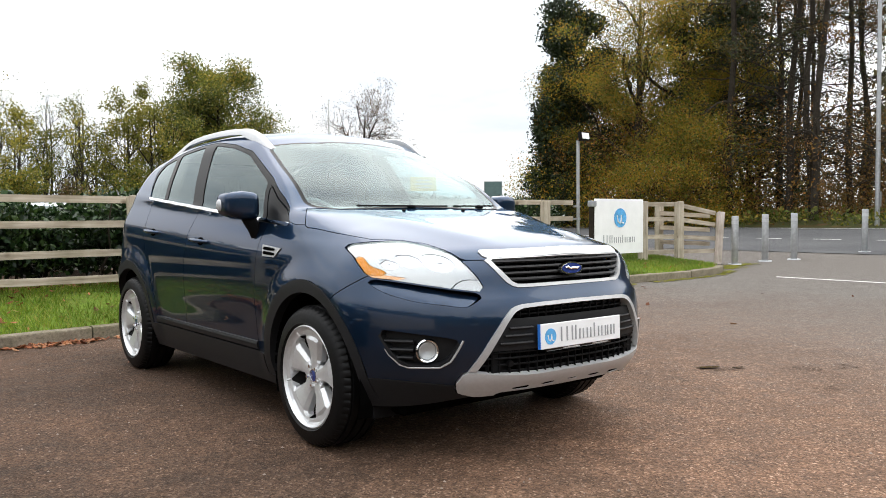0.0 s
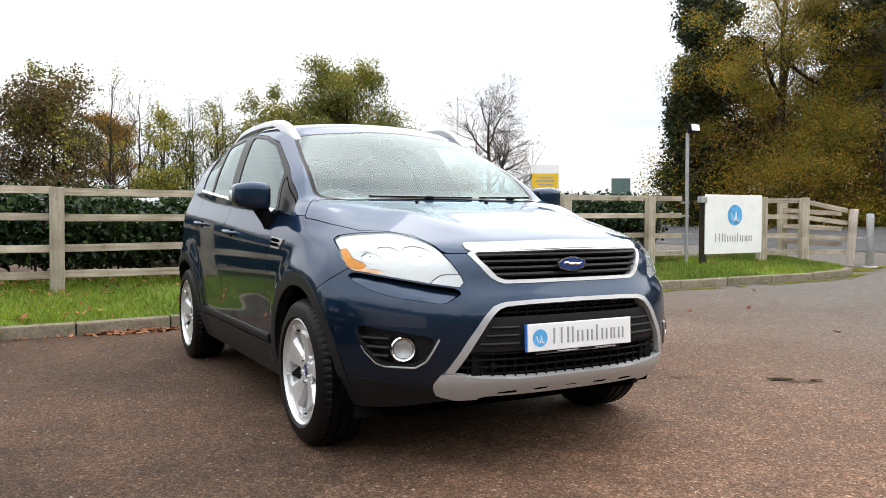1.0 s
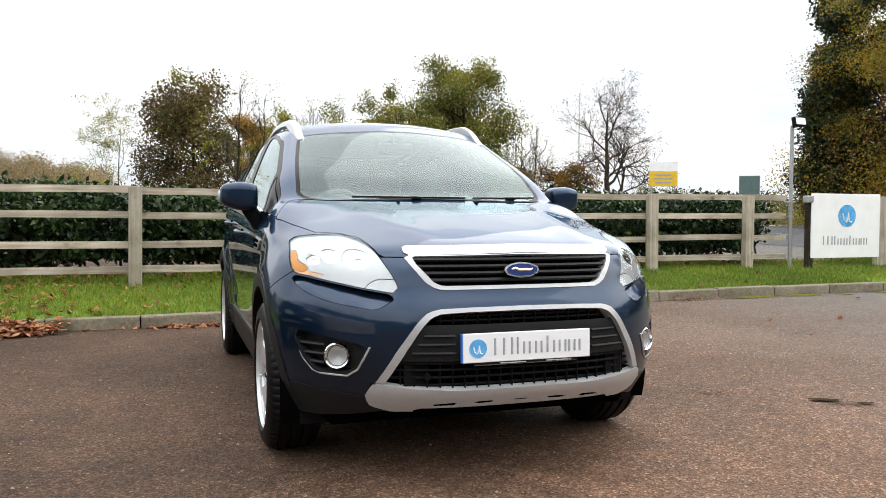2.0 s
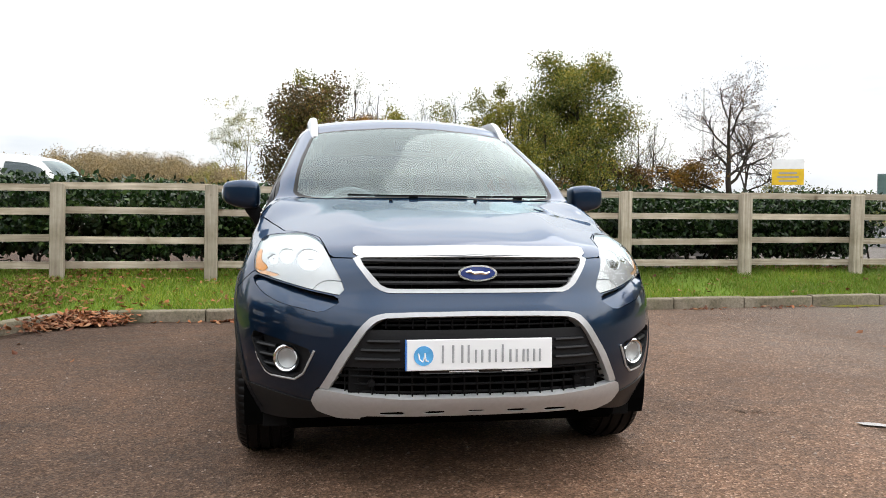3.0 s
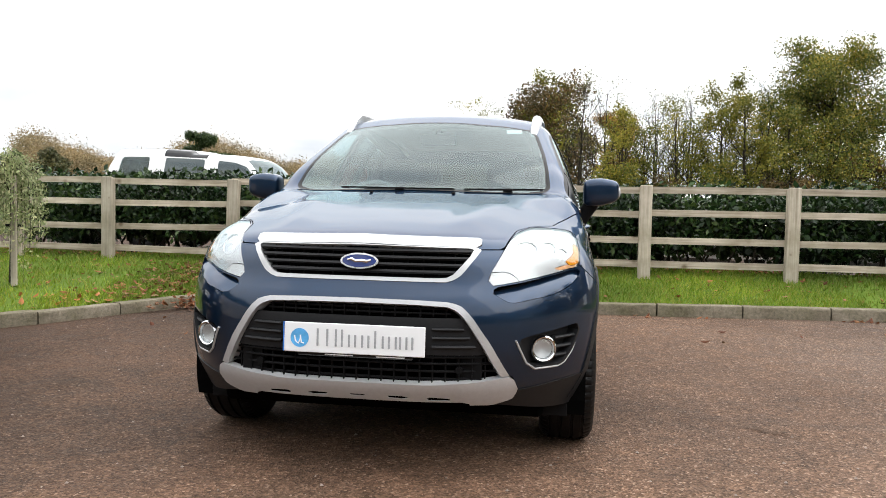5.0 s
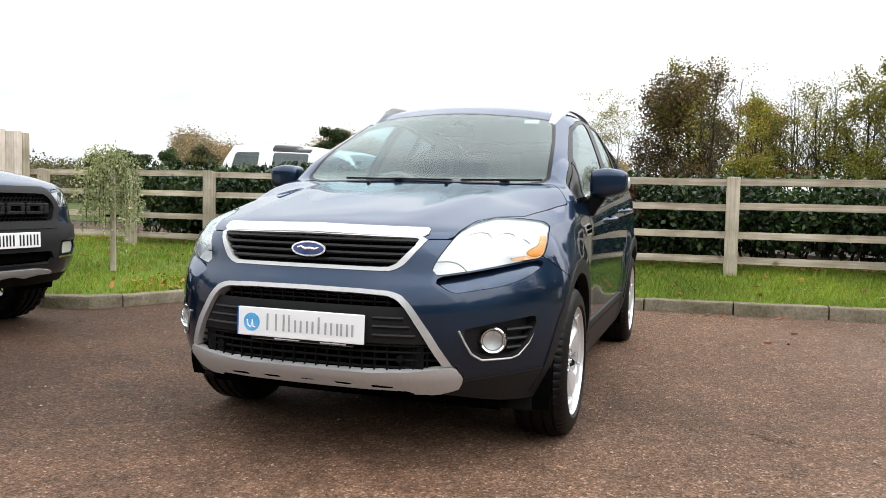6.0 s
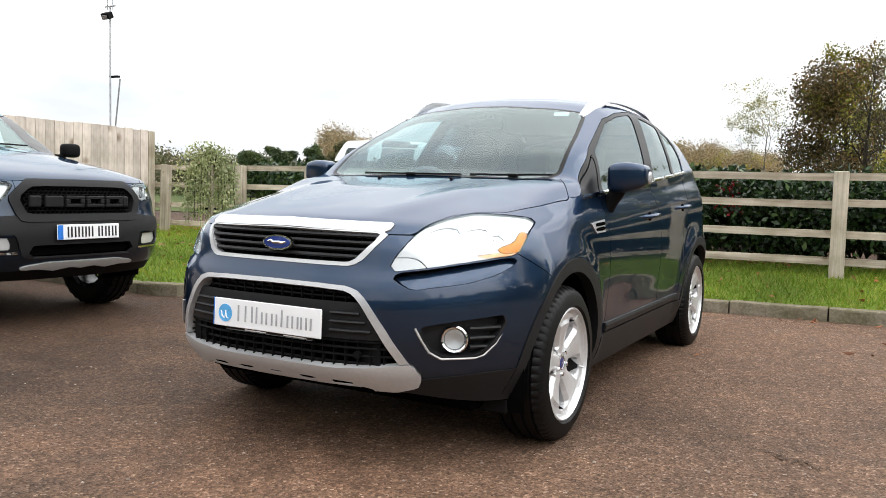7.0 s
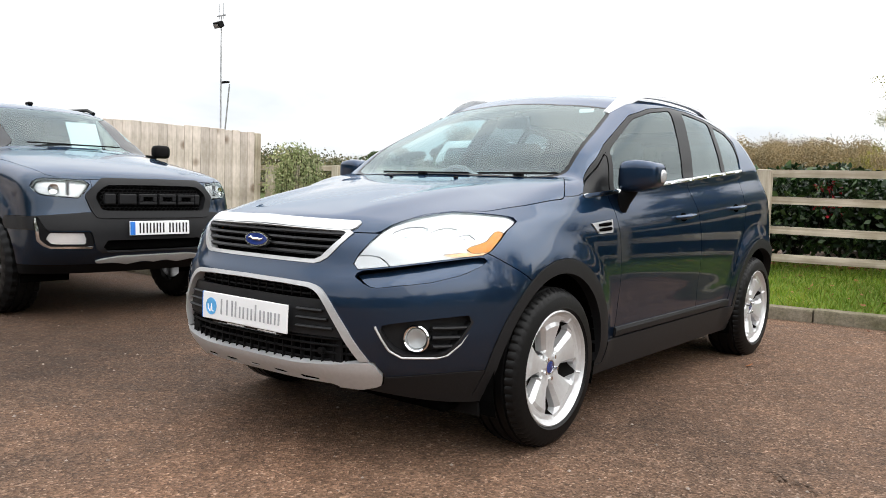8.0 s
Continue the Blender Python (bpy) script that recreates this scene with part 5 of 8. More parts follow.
part("tie", box_bm((0.16, 0.05, 0.025), (0.07, -0.05, 0.55), 0.004), M_BLACKP, sap, "black rubber tie")

# ---- car bodies: a skin found from profile curves, then cut into panels ----
def ray_skin(G, s0, s1, zc, n_end, n_mid, n_v, v0=-48.0, reach=4.0):
    """Half a body (x >= 0): rays leave a spine and stop where G turns positive."""
    org, ways = [], []
    cols = [("f", 90 * i / n_end) for i in range(n_end)] + [("m", i / n_mid) for i in range(n_mid + 1)] + [("r", 90 * (i + 1) / n_end) for i in range(n_end)]
    vs = [v0 + (90 - v0) * j / n_v for j in range(n_v + 1)]
    for kind, u in cols:
        for v in vs:
            c, s = math.cos(radians(v)), math.sin(radians(v))
            if v == 90:
                c = 0.0
            if kind == "m":
                org.append((0, s0 + (s1 - s0) * u, zc))
                ways.append((c, 0, s))
            elif kind == "f":
                a = radians(u)
                org.append((0, s0, zc))
                ways.append((c * math.sin(a), -c * math.cos(a), s))
            else:
                a = radians(u)
                org.append((0, s1, zc))
                ways.append((c * math.cos(a) if u < 90 else 0.0, c * math.sin(a), s))
    o, w = np.array(org, float), np.array(ways, float)
    lo, hi = np.zeros(len(o)), np.full(len(o), reach)
    for _ in range(34):
        mid = (lo + hi) / 2
        p = o + w * mid[:, None]
        inside = G(p[:, 0], p[:, 1], p[:, 2]) < 0
        lo, hi = np.where(inside, mid, lo), np.where(inside, hi, mid)
    P = o + w * lo[:, None]
    m = n_v + 1
    F = []
    for i in range(len(cols) - 1):
        for j in range(n_v):
            q = (i * m + j, (i + 1) * m + j, (i + 1) * m + j + 1, i * m + j + 1)
            F.append(q)
    return P, F


# the blue crossover's curves: y runs back from the front axle, z up from the ground
k_nose = curve1([0.20, 0.30, 0.35, 0.42, 0.55, 0.65, 0.73, 0.80, 0.90, 0.95, 1.0, 1.1], [-0.74, -0.82, -0.865, -0.912, -0.935, -0.932, -0.915, -0.885, -0.862, -0.850, -0.80, -0.55])
k_bow = curve1([0.2, 0.5, 0.7, 0.85, 1.0], [0.78, 0.74, 0.74, 0.80, 1.05])
k_top = curve1([-0.92, -0.86, -0.80, -0.60, -0.40, -0.20, 0.0, 0.16, 0.22, 0.27, 0.45, 0.70, 0.90, 1.02, 1.15, 1.35, 1.65, 2.0, 2.4, 2.8, 3.06, 3.2],
               [0.93, 0.957, 0.980, 1.030, 1.070, 1.105, 1.135, 1.158, 1.167, 1.178, 1.30, 1.448, 1.560, 1.616, 1.664, 1.697, 1.710, 1.702, 1.672, 1.615, 1.565, 1.53])
k_low = curve1([0.20, 0.30, 0.40, 0.55, 0.75, 0.90, 0.98, 1.06, 1.14], [0.84, 0.868, 0.885, 0.900, 0.908, 0.903, 0.893, 0.872, 0.845])
k_cab = curve1([-0.05, 0.0, 0.03, 0.12, 0.25, 0.38, 0.48, 0.60], [0.862, 0.858, 0.842, 0.812, 0.757, 0.692, 0.628, 0.50])
k_rear = curve1([0.2, 0.35, 0.55, 0.75, 0.95, 1.1, 1.25, 1.4, 1.55, 1.7], [3.28, 3.40, 3.46, 3.47, 3.43, 3.38, 3.24, 3.12, 3.02, 2.92])
HUBZ, BASE = 0.345, 2.69


def belt(y):
    return 1.055 + 0.0885 * np.asarray(y)


def car_side(y, z):
    t = z - belt(y)
    low = k_low(z - 0.55 * np.clip(belt(y) - 1.13, -0.05, 0.2) * sstep(0.8, 1.1, z))
    cab = k_cab(t) - (0.030 + 0.085 * sstep(0.0, 0.30, t)) * sstep(1.9, 3.2, y) - 0.03 * sstep(0.9, 0.2, y) * sstep(0, 0.4, t)
    w = low + (cab - low) * sstep(-0.07, 0.0, t)
    # wings taper to the nose; the tail draws in
    w = w - 0.02 * sstep(0.3, -0.35, y) * sstep(0.78, 1.0, z) - 0.08 * sstep(0.0, -0.9, y) * sstep(0.88, 1.08, z)
    w = w - 0.05 * sstep(2.9, 3.5, y)
    for c in (0.0, BASE):
        r = np.hypot(y - c, z - HUBZ)
        w = w + 0.024 * sstep(0.60, 0.46, r) * sstep(0.2, 0.4, z)
    # hollow along the doors, above the sill
    w = w - 0.007 * np.exp(-((z - 0.56) / 0.09) ** 2) * sstep(0.5, 0.8, y) * sstep(2.2, 1.9, y)
    return w


def car_G(x, y, z):
    ax = np.abs(x)
    side = ax - car_side(y, z)
    front = (k_nose(z) + k_bow(z) * ax ** 3.4 - y) * 0.85
    back = y - (k_rear(z) - 0.55 * ax ** 3.5)
    sweep = (0.22 + 0.23 * sstep(0.2, -0.6, y)) * sstep(2.0, 1.0, y) * ax ** 2
    crown = 0.045 * (ax / 0.6) ** 2.2 * sstep(0.55, 1.1, y) + 0.055 * (ax / 0.8) ** 3 * sstep(0.3, -0.1, y)
    bulge = 0.012 * np.exp(-((ax - 0.44 - 0.18 * (y + 0.2)) / 0.085) ** 2) * sstep(-0.85, -0.5, y) * sstep(0.15, -0.15, y)
    top = (z - (k_top(y - sweep) - crown + bulge)) * 0.88
    g = smax(side, top, 0.085 + 0.05 * sstep(0.3, -0.3, y))
    g = smax(g, front, 0.06)
    return smax(g, back, 0.12)


car_V, car_F = ray_skin(car_G, 0.15, 2.55, 0.72, 64, 120, 110)

# ---- the blue crossover ----
car = thing("crossover_car", "dark blue metallic crossover car parked on brown tarmac", "car")
SIDES = (1, -1)


class Shell:
    """A half skin that panels are cut from, one after the other."""
    def __init__(self, V, F):
        self.V, self.F = list(map(tuple, V)), list(F)

    def take(self, fn, gap=0.0022):
        """Faces where fn < 0 leave the shell; a gap is lost round them."""
        A = np.array(self.V)
        val = fn(A)
        self.V, ins, out = split(self.V, self.F, val - gap)
        if gap:
            A = np.array(self.V)
            self.V, ins, _ = split(self.V, ins, fn(A) + gap)
        self.F = out
        return self.V, ins


def poly_fn(axes, poly, mask=None, r=0.0):
    q = rounded(poly, r) if r else poly

    def fn(A):
        d = sd_poly(A[:, axes], q)
        return d if mask is None else np.maximum(d, mask(A))
    return fn


def islands(faces):
    """Faces sorted into connected pieces, the small scraps left out."""
    root = {}

    def find(a):
        while root.setdefault(a, a) != a:
            root[a] = root[root[a]]
            a = root[a]
        return a
    for f in faces:
        for k in f[1:]:
            root[find(k)] = find(f[0])
    groups = {}
    for f in faces:
        groups.setdefault(find(f[0]), []).append(f)
    return [p for p in groups.values() if len(p) > 12]


def mirrored(poly):
    """A half outline that ends on the middle line, closed across it."""
    return poly + [(-x, z) for x, z in reversed(poly) if x > 0]


XZ, YZ, XY = [0, 2], [1, 2], [0, 1]
front_of = lambda lim: (lambda A: A[:, 1] - lim)
beside = lambda lim: (lambda A: lim - A[:, 0])
sh = Shell(car_V, car_F)
sh.take(lambda A: A[:, 2] - 0.235 - (0.092 - 0.065 * sstep(0.45, 0.8, A[:, 0])) * sstep(-0.30, -0.40, A[:, 1]), 0)
for cy in (0.005, BASE + 0.005):
    sh.take(lambda A: np.maximum(np.hypot(A[:, 1] - cy, A[:, 2] - HUBZ) - 0.412, 0.5 - A[:, 0]), 0)
for cy in (0.022, BASE + 0.02):
    V, F = sh.take(lambda A: np.maximum(np.hypot(A[:, 1] - cy, A[:, 2] - HUBZ) - 0.474, np.maximum(0.5 - A[:, 0], 0.29 - A[:, 2])), 0.001)
    for s in SIDES:
        skin("arch_trim", V, F, M_GREYP, car, 0.05, side=s, label="dark grey plastic wheel arch trim", push=0.006)

# front: skid plate, lower grille, upper grille, lamps
V, F = sh.take(poly_fn(XZ, mirrored([(0, 0.418), (0.27, 0.418), (0.431, 0.426), (0.575, 0.443), (0.592, 0.438), (0.612, 0.39), (0.59, 0.345), (0.51, 0.322), (0.356, 0.327), (0, 0.331)]), front_of(-0.4)))
SK = Shell(V, F)
v, q = SK.take(lambda A: np.maximum(A[:, 2] - 0.342, A[:, 0] - 0.43 + 2.0 * np.maximum(0, A[:, 2] - 0.34)), 0)
skin("skid_foot", v, q, M_BLACKP, car, 0.02, both=True, label="black lower edge of the skid plate")
# slots are almost flush near-black patches, their inner shade put into the colour
for x0 in (0.0, 0.155, 0.31):
    sl = [(x0 - 0.046, 0.366), (x0 + 0.046, 0.366), (x0 + 0.052, 0.349), (x0 - 0.052, 0.349)]
    v, q = SK.take(poly_fn(XZ, sl, front_of(-0.4)), 0)
    if x0 == 0.0:
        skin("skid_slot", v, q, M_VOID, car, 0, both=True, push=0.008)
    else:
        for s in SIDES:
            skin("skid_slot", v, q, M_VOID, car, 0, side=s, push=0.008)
skin("skid_plate", SK.V, SK.F, M_SILVER, car, 0.03, both=True, label="satin silver skid plate", push=0.012)

TRAP_OUT = [(0, 0.734), (0.227, 0.732), (0.358, 0.727), (0.405, 0.710), (0.442, 0.670), (0.508, 0.572), (0.580, 0.441), (0.57, 0.40), (0, 0.40)]
TRAP_IN = [(0, 0.717), (0.227, 0.715), (0.344, 0.710), (0.386, 0.695), (0.422, 0.656), (0.479, 0.565), (0.548, 0.440), (0.54, 0.39), (0, 0.39)]
V, F = sh.take(poly_fn(XZ, mirrored(TRAP_IN), front_of(-0.4)), 0)
GR = Shell(V, F)
V, F = GR.take(lambda A: np.abs(A[:, 2] - 0.598) - 0.073, 0.001)
skin("grille_band", V, F, M_GREYP, car, 0.06, both=True, label="dark grey ribbed band behind the plate", push=-0.012)
# near-black backing: shade behind the grille put into the colour
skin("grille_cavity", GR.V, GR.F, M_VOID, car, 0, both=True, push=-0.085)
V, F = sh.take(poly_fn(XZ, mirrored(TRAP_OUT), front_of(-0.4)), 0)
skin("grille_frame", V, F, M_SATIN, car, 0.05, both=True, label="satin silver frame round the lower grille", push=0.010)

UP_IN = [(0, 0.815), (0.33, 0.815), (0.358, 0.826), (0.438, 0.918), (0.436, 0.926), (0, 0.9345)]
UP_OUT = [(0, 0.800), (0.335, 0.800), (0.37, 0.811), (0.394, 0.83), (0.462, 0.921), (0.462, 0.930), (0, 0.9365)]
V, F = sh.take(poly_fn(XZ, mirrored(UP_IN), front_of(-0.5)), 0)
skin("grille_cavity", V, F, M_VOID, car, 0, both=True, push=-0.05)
V, F = sh.take(poly_fn(XZ, mirrored(UP_OUT), front_of(-0.5)), 0)
skin("grille_surround", V, F, M_SATIN, car, 0.04, both=True, label="chrome surround of the upper grille", push=0.005)
V, F = sh.take(poly_fn(XZ, mirrored([(0, 0.938), (0.452, 0.929), (0.463, 0.950), (0.453, 0.965), (0, 0.973)]), front_of(-0.5)), 0.001)
skin("chrome_bar", V, F, M_SILVER, car, 0.03, both=True, label="bright satin chrome bar along the bonnet's edge", push=0.006)

HL = [(0.487, 0.784), (0.500, 0.834), (0.528, 0.887), (0.560, 0.957), (0.582, 0.988), (0.636, 1.010), (0.727, 1.006), (0.794, 0.996), (0.826, 0.978), (0.846, 0.91), (0.845, 0.851), (0.741, 0.829), (0.622, 0.805)]
V, F = sh.take(poly_fn(XZ, HL, front_of(-0.08), 0.02), 0.0015)
HLV, HLF = V, F
LAMPS = ((0.626, 0.918, 0.046), (0.712, 0.926, 0.034), (0.772, 0.908, 0.024))
for s in SIDES:
    hl = skin("headlight", HLV, HLF, M_HAZED, car, 0.004, side=s, label="large clear headlight with bright reflectors")
    hl.visible_shadow = False
    B = Shell(HLV, HLF)
    v, q = B.take(poly_fn(YZ, [(-0.515, 0.858), (-0.480, 0.882), (-0.405, 0.902), (-0.350, 0.940), (-0.292, 0.948), (-0.392, 0.866), (-0.45, 0.857)], beside(0.74)), 0.001)
    skin("indicator", v, q, M_AMBER, hl, 0.006, side=s, push=-0.006, label="amber indicator lens")
    v, q = B.take(poly_fn(XZ, [(0.45, 0.838), (0.564, 0.842), (0.592, 0.826), (0.616, 0.800), (0.5, 0.74)]), 0.002)
    skin("lamp_chin", v, q, M_SILVER, hl, 0.006, side=s, push=-0.004, label="silver trim below the lamps")
    # the indicator's amber reflection in the chrome, painted as a pale strip
    v, q = B.take(lambda A: np.maximum(np.maximum(A[:, 2] - (0.826 + 0.20 * (A[:, 0] - 0.62)), 0.822 + 0.12 * (A[:, 0] - 0.62) - A[:, 2]), 0.68 - A[:, 0]), 0.001)
    skin("amber_strip", v, q, M_AMBERPALE, hl, 0.006, side=s, push=-0.007, label="pale amber strip painting the indicator's reflection under the lamps")
    for bx, bz, br in LAMPS:
        away = lambda A: np.hypot((A[:, 0] - bx) * 0.85, A[:, 2] - bz)
        v, q = B.take(lambda A: np.maximum(np.abs(away(A) - br) - 0.0024, bz + 0.1 * br - A[:, 2]), 0)
        skin("reflector_rim", v, q, M_DARKCHROME, hl, 0, side=s, push=-0.008, label="thin dark rim of the lamp reflector")
        v, q = B.take(lambda A: np.maximum(away(A) - 0.30 * br, bz + 0.0 * br - A[:, 2]), 0)
        skin("bulb_shade", v, q, M_DARKCHROME, hl, 0.004, side=s, push=-0.010)
        v, q = B.take(lambda A: away(A) - (br - 0.003), 0)
        skin("reflector_bowl", v, q, M_BOWL, hl, 0, side=s, push=-0.012, label="bright reflector bowl")
    skin("lamp_housing", B.V, B.F, M_LAMPWHITE, hl, 0.004, side=s, push=-0.008)

V, F = sh.take(poly_fn(XZ, [(0.498, 0.779), (0.62, 0.798), (0.741, 0.822), (0.845, 0.844), (0.846, 0.815), (0.805, 0.774), (0.739, 0.746), (0.581, 0.721), (0.52, 0.755)], front_of(-0.3), 0.015), 0.001)
LP = Shell(V, F)
v, q = LP.take(lambda A: (0.768 + 0.185 * (A[:, 0] - 0.5)) + 0.02 * sstep(0.6, 0.8, A[:, 0]) - A[:, 2] - 0.006, 0.001)
# the lip is a ledge: its upper edge lies deeper than its foot
lip_V = []
for x, y, z in LP.V:
    lo_, hi_ = 0.716 + 0.33 * max(0.0, x - 0.57), 0.775 + 0.19 * (x - 0.5)
    t = min(1.0, max(0.0, (z - lo_) / max(0.02, hi_ - lo_)))
    lip_V.append((x - 0.010 * t, y + 0.034 * t, z))
for s in SIDES:
    skin("lamp_shadow_gap", v, q, M_BLACKP, car, 0.02, side=s, push=-0.040, label="black strip under the headlight")
    skin("lower_lip", lip_V, LP.F, M_PAINT, car, 0.03, side=s, push=-0.001, label="recessed painted lip below the headlight")

FOG = [(0.606, 0.583), (0.70, 0.601), (0.836, 0.622), (0.852, 0.612), (0.842, 0.575), (0.817, 0.512), (0.787, 0.470), (0.765, 0.461), (0.675, 0.463), (0.645, 0.490)]
V, F = sh.take(poly_fn(XZ, FOG, front_of(-0.3), 0.012), 0)
FG = Shell(V, F)
inner = [(x * 0.955 + 0.033, z * 0.955 + 0.029) for x, z in FOG]
v, q = FG.take(poly_fn(XZ, inner, None, 0.012), 0)
for s in SIDES:
    fr = skin("fog_surround", FG.V, FG.F, M_GREYP, car, 0.05, side=s, push=0.004, label="dark trim round the fog lamp recess")
    skin("fog_recess", v, q, M_GREYP, car, 0.0, side=s, push=-0.045, label="black fog lamp recess with ribs")
    fx, fy, fz = s * 0.706, -0.690, 0.533
    pr = [(-0.06, 0.04), (-0.005, 0.046), (0.008, 0.050), (0.012, 0.056), (0.006, 0.062), (-0.02, 0.062), (-0.06, 0.056)]
    lampm = pose(fx, fy + 0.008, fz, 0, 0, -90 + s * 22) @ Matrix.Scale(0.86, 4)
    fl = child("fog_lamp", mesh_of("fog_lamp", *lathe(pr, 40), M_CHROME, 30), car, "round fog lamp with a chrome ring", lampm)
    lens = [(0.0, 0.001), (0.004, 0.02), (0.001, 0.036), (-0.004, 0.046)]
    child("lens", mesh_of("lens", *lathe(lens, 32), M_CLEAR, 40), fl)
    child("reflector", mesh_of("reflector", *lathe([(-0.016, 0.001), (-0.014, 0.014), (-0.010, 0.030), (-0.005, 0.045)], 32), M_SATIN, 40), fl)
    for k, zz in enumerate((0.500, 0.535, 0.572)):
        pts = [(s * x, float(k_nose(zz) + k_bow(zz) * x ** 3.4) + 0.034, zz) for x in np.linspace(0.742, 0.824 + 0.006 * k, 6)]
        child("rib", mesh_of("rib", *tube(pts, 0.0145, 8, 0.6), M_GREYP, 40), car)
    # thin bright edge along the recess's foot
    edge = [(0.604, 0.580), (0.644, 0.488), (0.676, 0.461), (0.765, 0.459), (0.789, 0.469), (0.819, 0.511), (0.845, 0.577), (0.855, 0.612)]
    line = []
    for a, b in zip(edge, edge[1:]):
        for t in np.linspace(0, 1, 5, endpoint=False):
            x, z = a[0] + (b[0] - a[0]) * t, a[1] + (b[1] - a[1]) * t
            line.append((s * x, float(k_nose(z) + k_bow(z) * x ** 3.4) - 0.004 + 0.015 * max(0, x - 0.75) / 0.1, z))
    child("fog_trim", mesh_of("fog_trim", *tube(line, 0.0045, 7), M_SATIN, 40), car, "silver line along the fog recess")

# greenhouse: chrome line, glass, black pillars
DLO = [(0.275, 1.074), (0.51, 1.236), (0.705, 1.350), (1.11, 1.534), (1.355, 1.591), (1.66, 1.629), (1.90, 1.625), (2.22, 1.592), (2.53, 1.545), (2.61, 1.475), (2.47, 1.268), (1.6, 1.190), (1.0, 1.137), (0.5, 1.092)]
V, F = sh.take(poly_fn(YZ, DLO, beside(0.5)), 0.001)
DS = Shell(V, F)
cv, cf = DS.take(lambda A: A[:, 2] - (belt(A[:, 1]) + 0.012), 0.0)
sail, sailf = DS.take(poly_fn(YZ, [(0.30, 1.10), (0.53, 1.225), (0.672, 1.312), (0.572, 1.125), (0.56, 1.06), (0.2, 1.05)]), 0.003)
panes = []
for nm, poly, mt in (("front_window", [(0.612, 1.11), (0.715, 1.325), (1.115, 1.514), (1.354, 1.570), (1.655, 1.609), (1.44, 1.10)], M_GLASS),
                     ("rear_window", [(1.585, 1.10), (1.81, 1.608), (2.19, 1.574), (2.095, 1.20)], M_PRIVACY),
                     ("quarter_window", [(2.145, 1.18), (2.262, 1.556), (2.51, 1.525), (2.575, 1.463), (2.448, 1.20)], M_PRIVACY)):
    panes.append((nm, *DS.take(poly_fn(YZ, poly, None, 0.03), 0.001), mt))
for s in SIDES:
    skin("belt_trim", cv, cf, M_CHROME, car, 0.02, side=s, label="chrome strip under the side windows", push=0.004)
    skin("mirror_sail", sail, sailf, M_PRINT, car, 0.01, side=s, label="black corner panel ahead of the front window", push=-0.004)
    for nm, v, q, mt in panes:
        gl = skin(nm, v, q, mt, car, 0.004, side=s, push=-0.006)
        gl.visible_shadow = False
    skin("window_pillar", DS.V, DS.F, M_PRINT, car, 0.02, side=s, label="gloss black pillars between the windows", push=-0.002)

WS = [(0, 0.272), (0.28, 0.268), (0.55, 0.290), (0.675, 0.368), (0.698, 0.42), (0.683, 0.55), (0.655, 0.75), (0.607, 1.0), (0.575, 1.075), (0.50, 1.06), (0.28, 1.012), (0, 1.008)]
up_here = lambda A: 1.03 - A[:, 2]
V, F = sh.take(poly_fn(XY, mirrored(WS), up_here), 0.0)
glassy = Shell(V, F)
fv, ff = glassy.take(lambda A: 0.021 + sd_poly(A[:, XY], mirrored(WS)), 0)
# inner pane is what lies deeper than the printed border
ws = skin("windscreen", fv, ff, M_SCREEN, car, 0.0, both=True, label="raked windscreen mirroring the sky")
ws.visible_shadow = False
skin("windscreen_border", glassy.V, glassy.F, M_PRINT, car, 0.01, both=True, label="black printed border of the windscreen")
V, F = sh.take(poly_fn(XY, mirrored([(0, 0.237), (0.28, 0.237), (0.55, 0.262), (0.70, 0.362), (0.712, 0.42), (0.69, 0.36), (0.675, 0.366), (0.55, 0.289), (0.28, 0.267), (0, 0.271)]), up_here), 0.0)
skin("scuttle_panel", V, F, M_BLACKP, car, 0.03, both=True, label="black plastic scuttle below the windscreen", push=-0.008)

BON = [(0, -0.90), (0.47, -0.84), (0.535, -0.76), (0.557, -0.67), (0.580, -0.51), (0.634, -0.395), (0.723, -0.278), (0.770, -0.093), (0.838, 0.137), (0.835, 0.16), (0.712, 0.36), (0.55, 0.261), (0.28, 0.236), (0, 0.236)]
V, F = sh.take(poly_fn(XY, mirrored(BON), lambda A: 0.9245 - A[:, 2]))
skin("bonnet", V, F, M_PAINT, car, 0.02, both=True, label="sculpted blue bonnet")

BUMP = [(-1.3, 0.0), (-1.3, 0.9245), (-0.60, 0.9245), (-0.413, 0.851), (-0.315, 0.794), (-0.251, 0.753), (-0.15, 0.68), (-0.15, 0.0)]
V, F = sh.take(poly_fn(YZ, BUMP))
BP = Shell(V, F)
v, q = BP.take(lambda A: A[:, 2] - (0.378 + 0.022 * sstep(0.55, 0.85, A[:, 0])), 0.001)
for s in SIDES:
    for piece in islands(q):
        skin("lower_bumper", v, piece, M_GREYP, car, 0.03, side=s, label="dark grey plastic lower bumper corner", push=0.004)
skin("front_bumper", BP.V, BP.F, M_PAINT, car, 0.02, both=True)

DOORF = [(0.515, 1.30), (0.525, 1.108), (0.559, 1.04), (0.598, 0.90), (0.615, 0.70), (0.60, 0.40), (1.665, 0.40), (1.66, 0.865), (1.623, 1.013), (1.49, 1.21), (1.45, 1.3)]
DOORR = [(1.45, 1.3), (1.49, 1.21), (1.623, 1.013), (1.66, 0.865), (1.665, 0.40), (2.16, 0.40), (2.20, 0.55), (2.30, 0.74), (2.42, 0.88), (2.455, 1.0), (2.42, 1.29), (2.4, 1.4)]
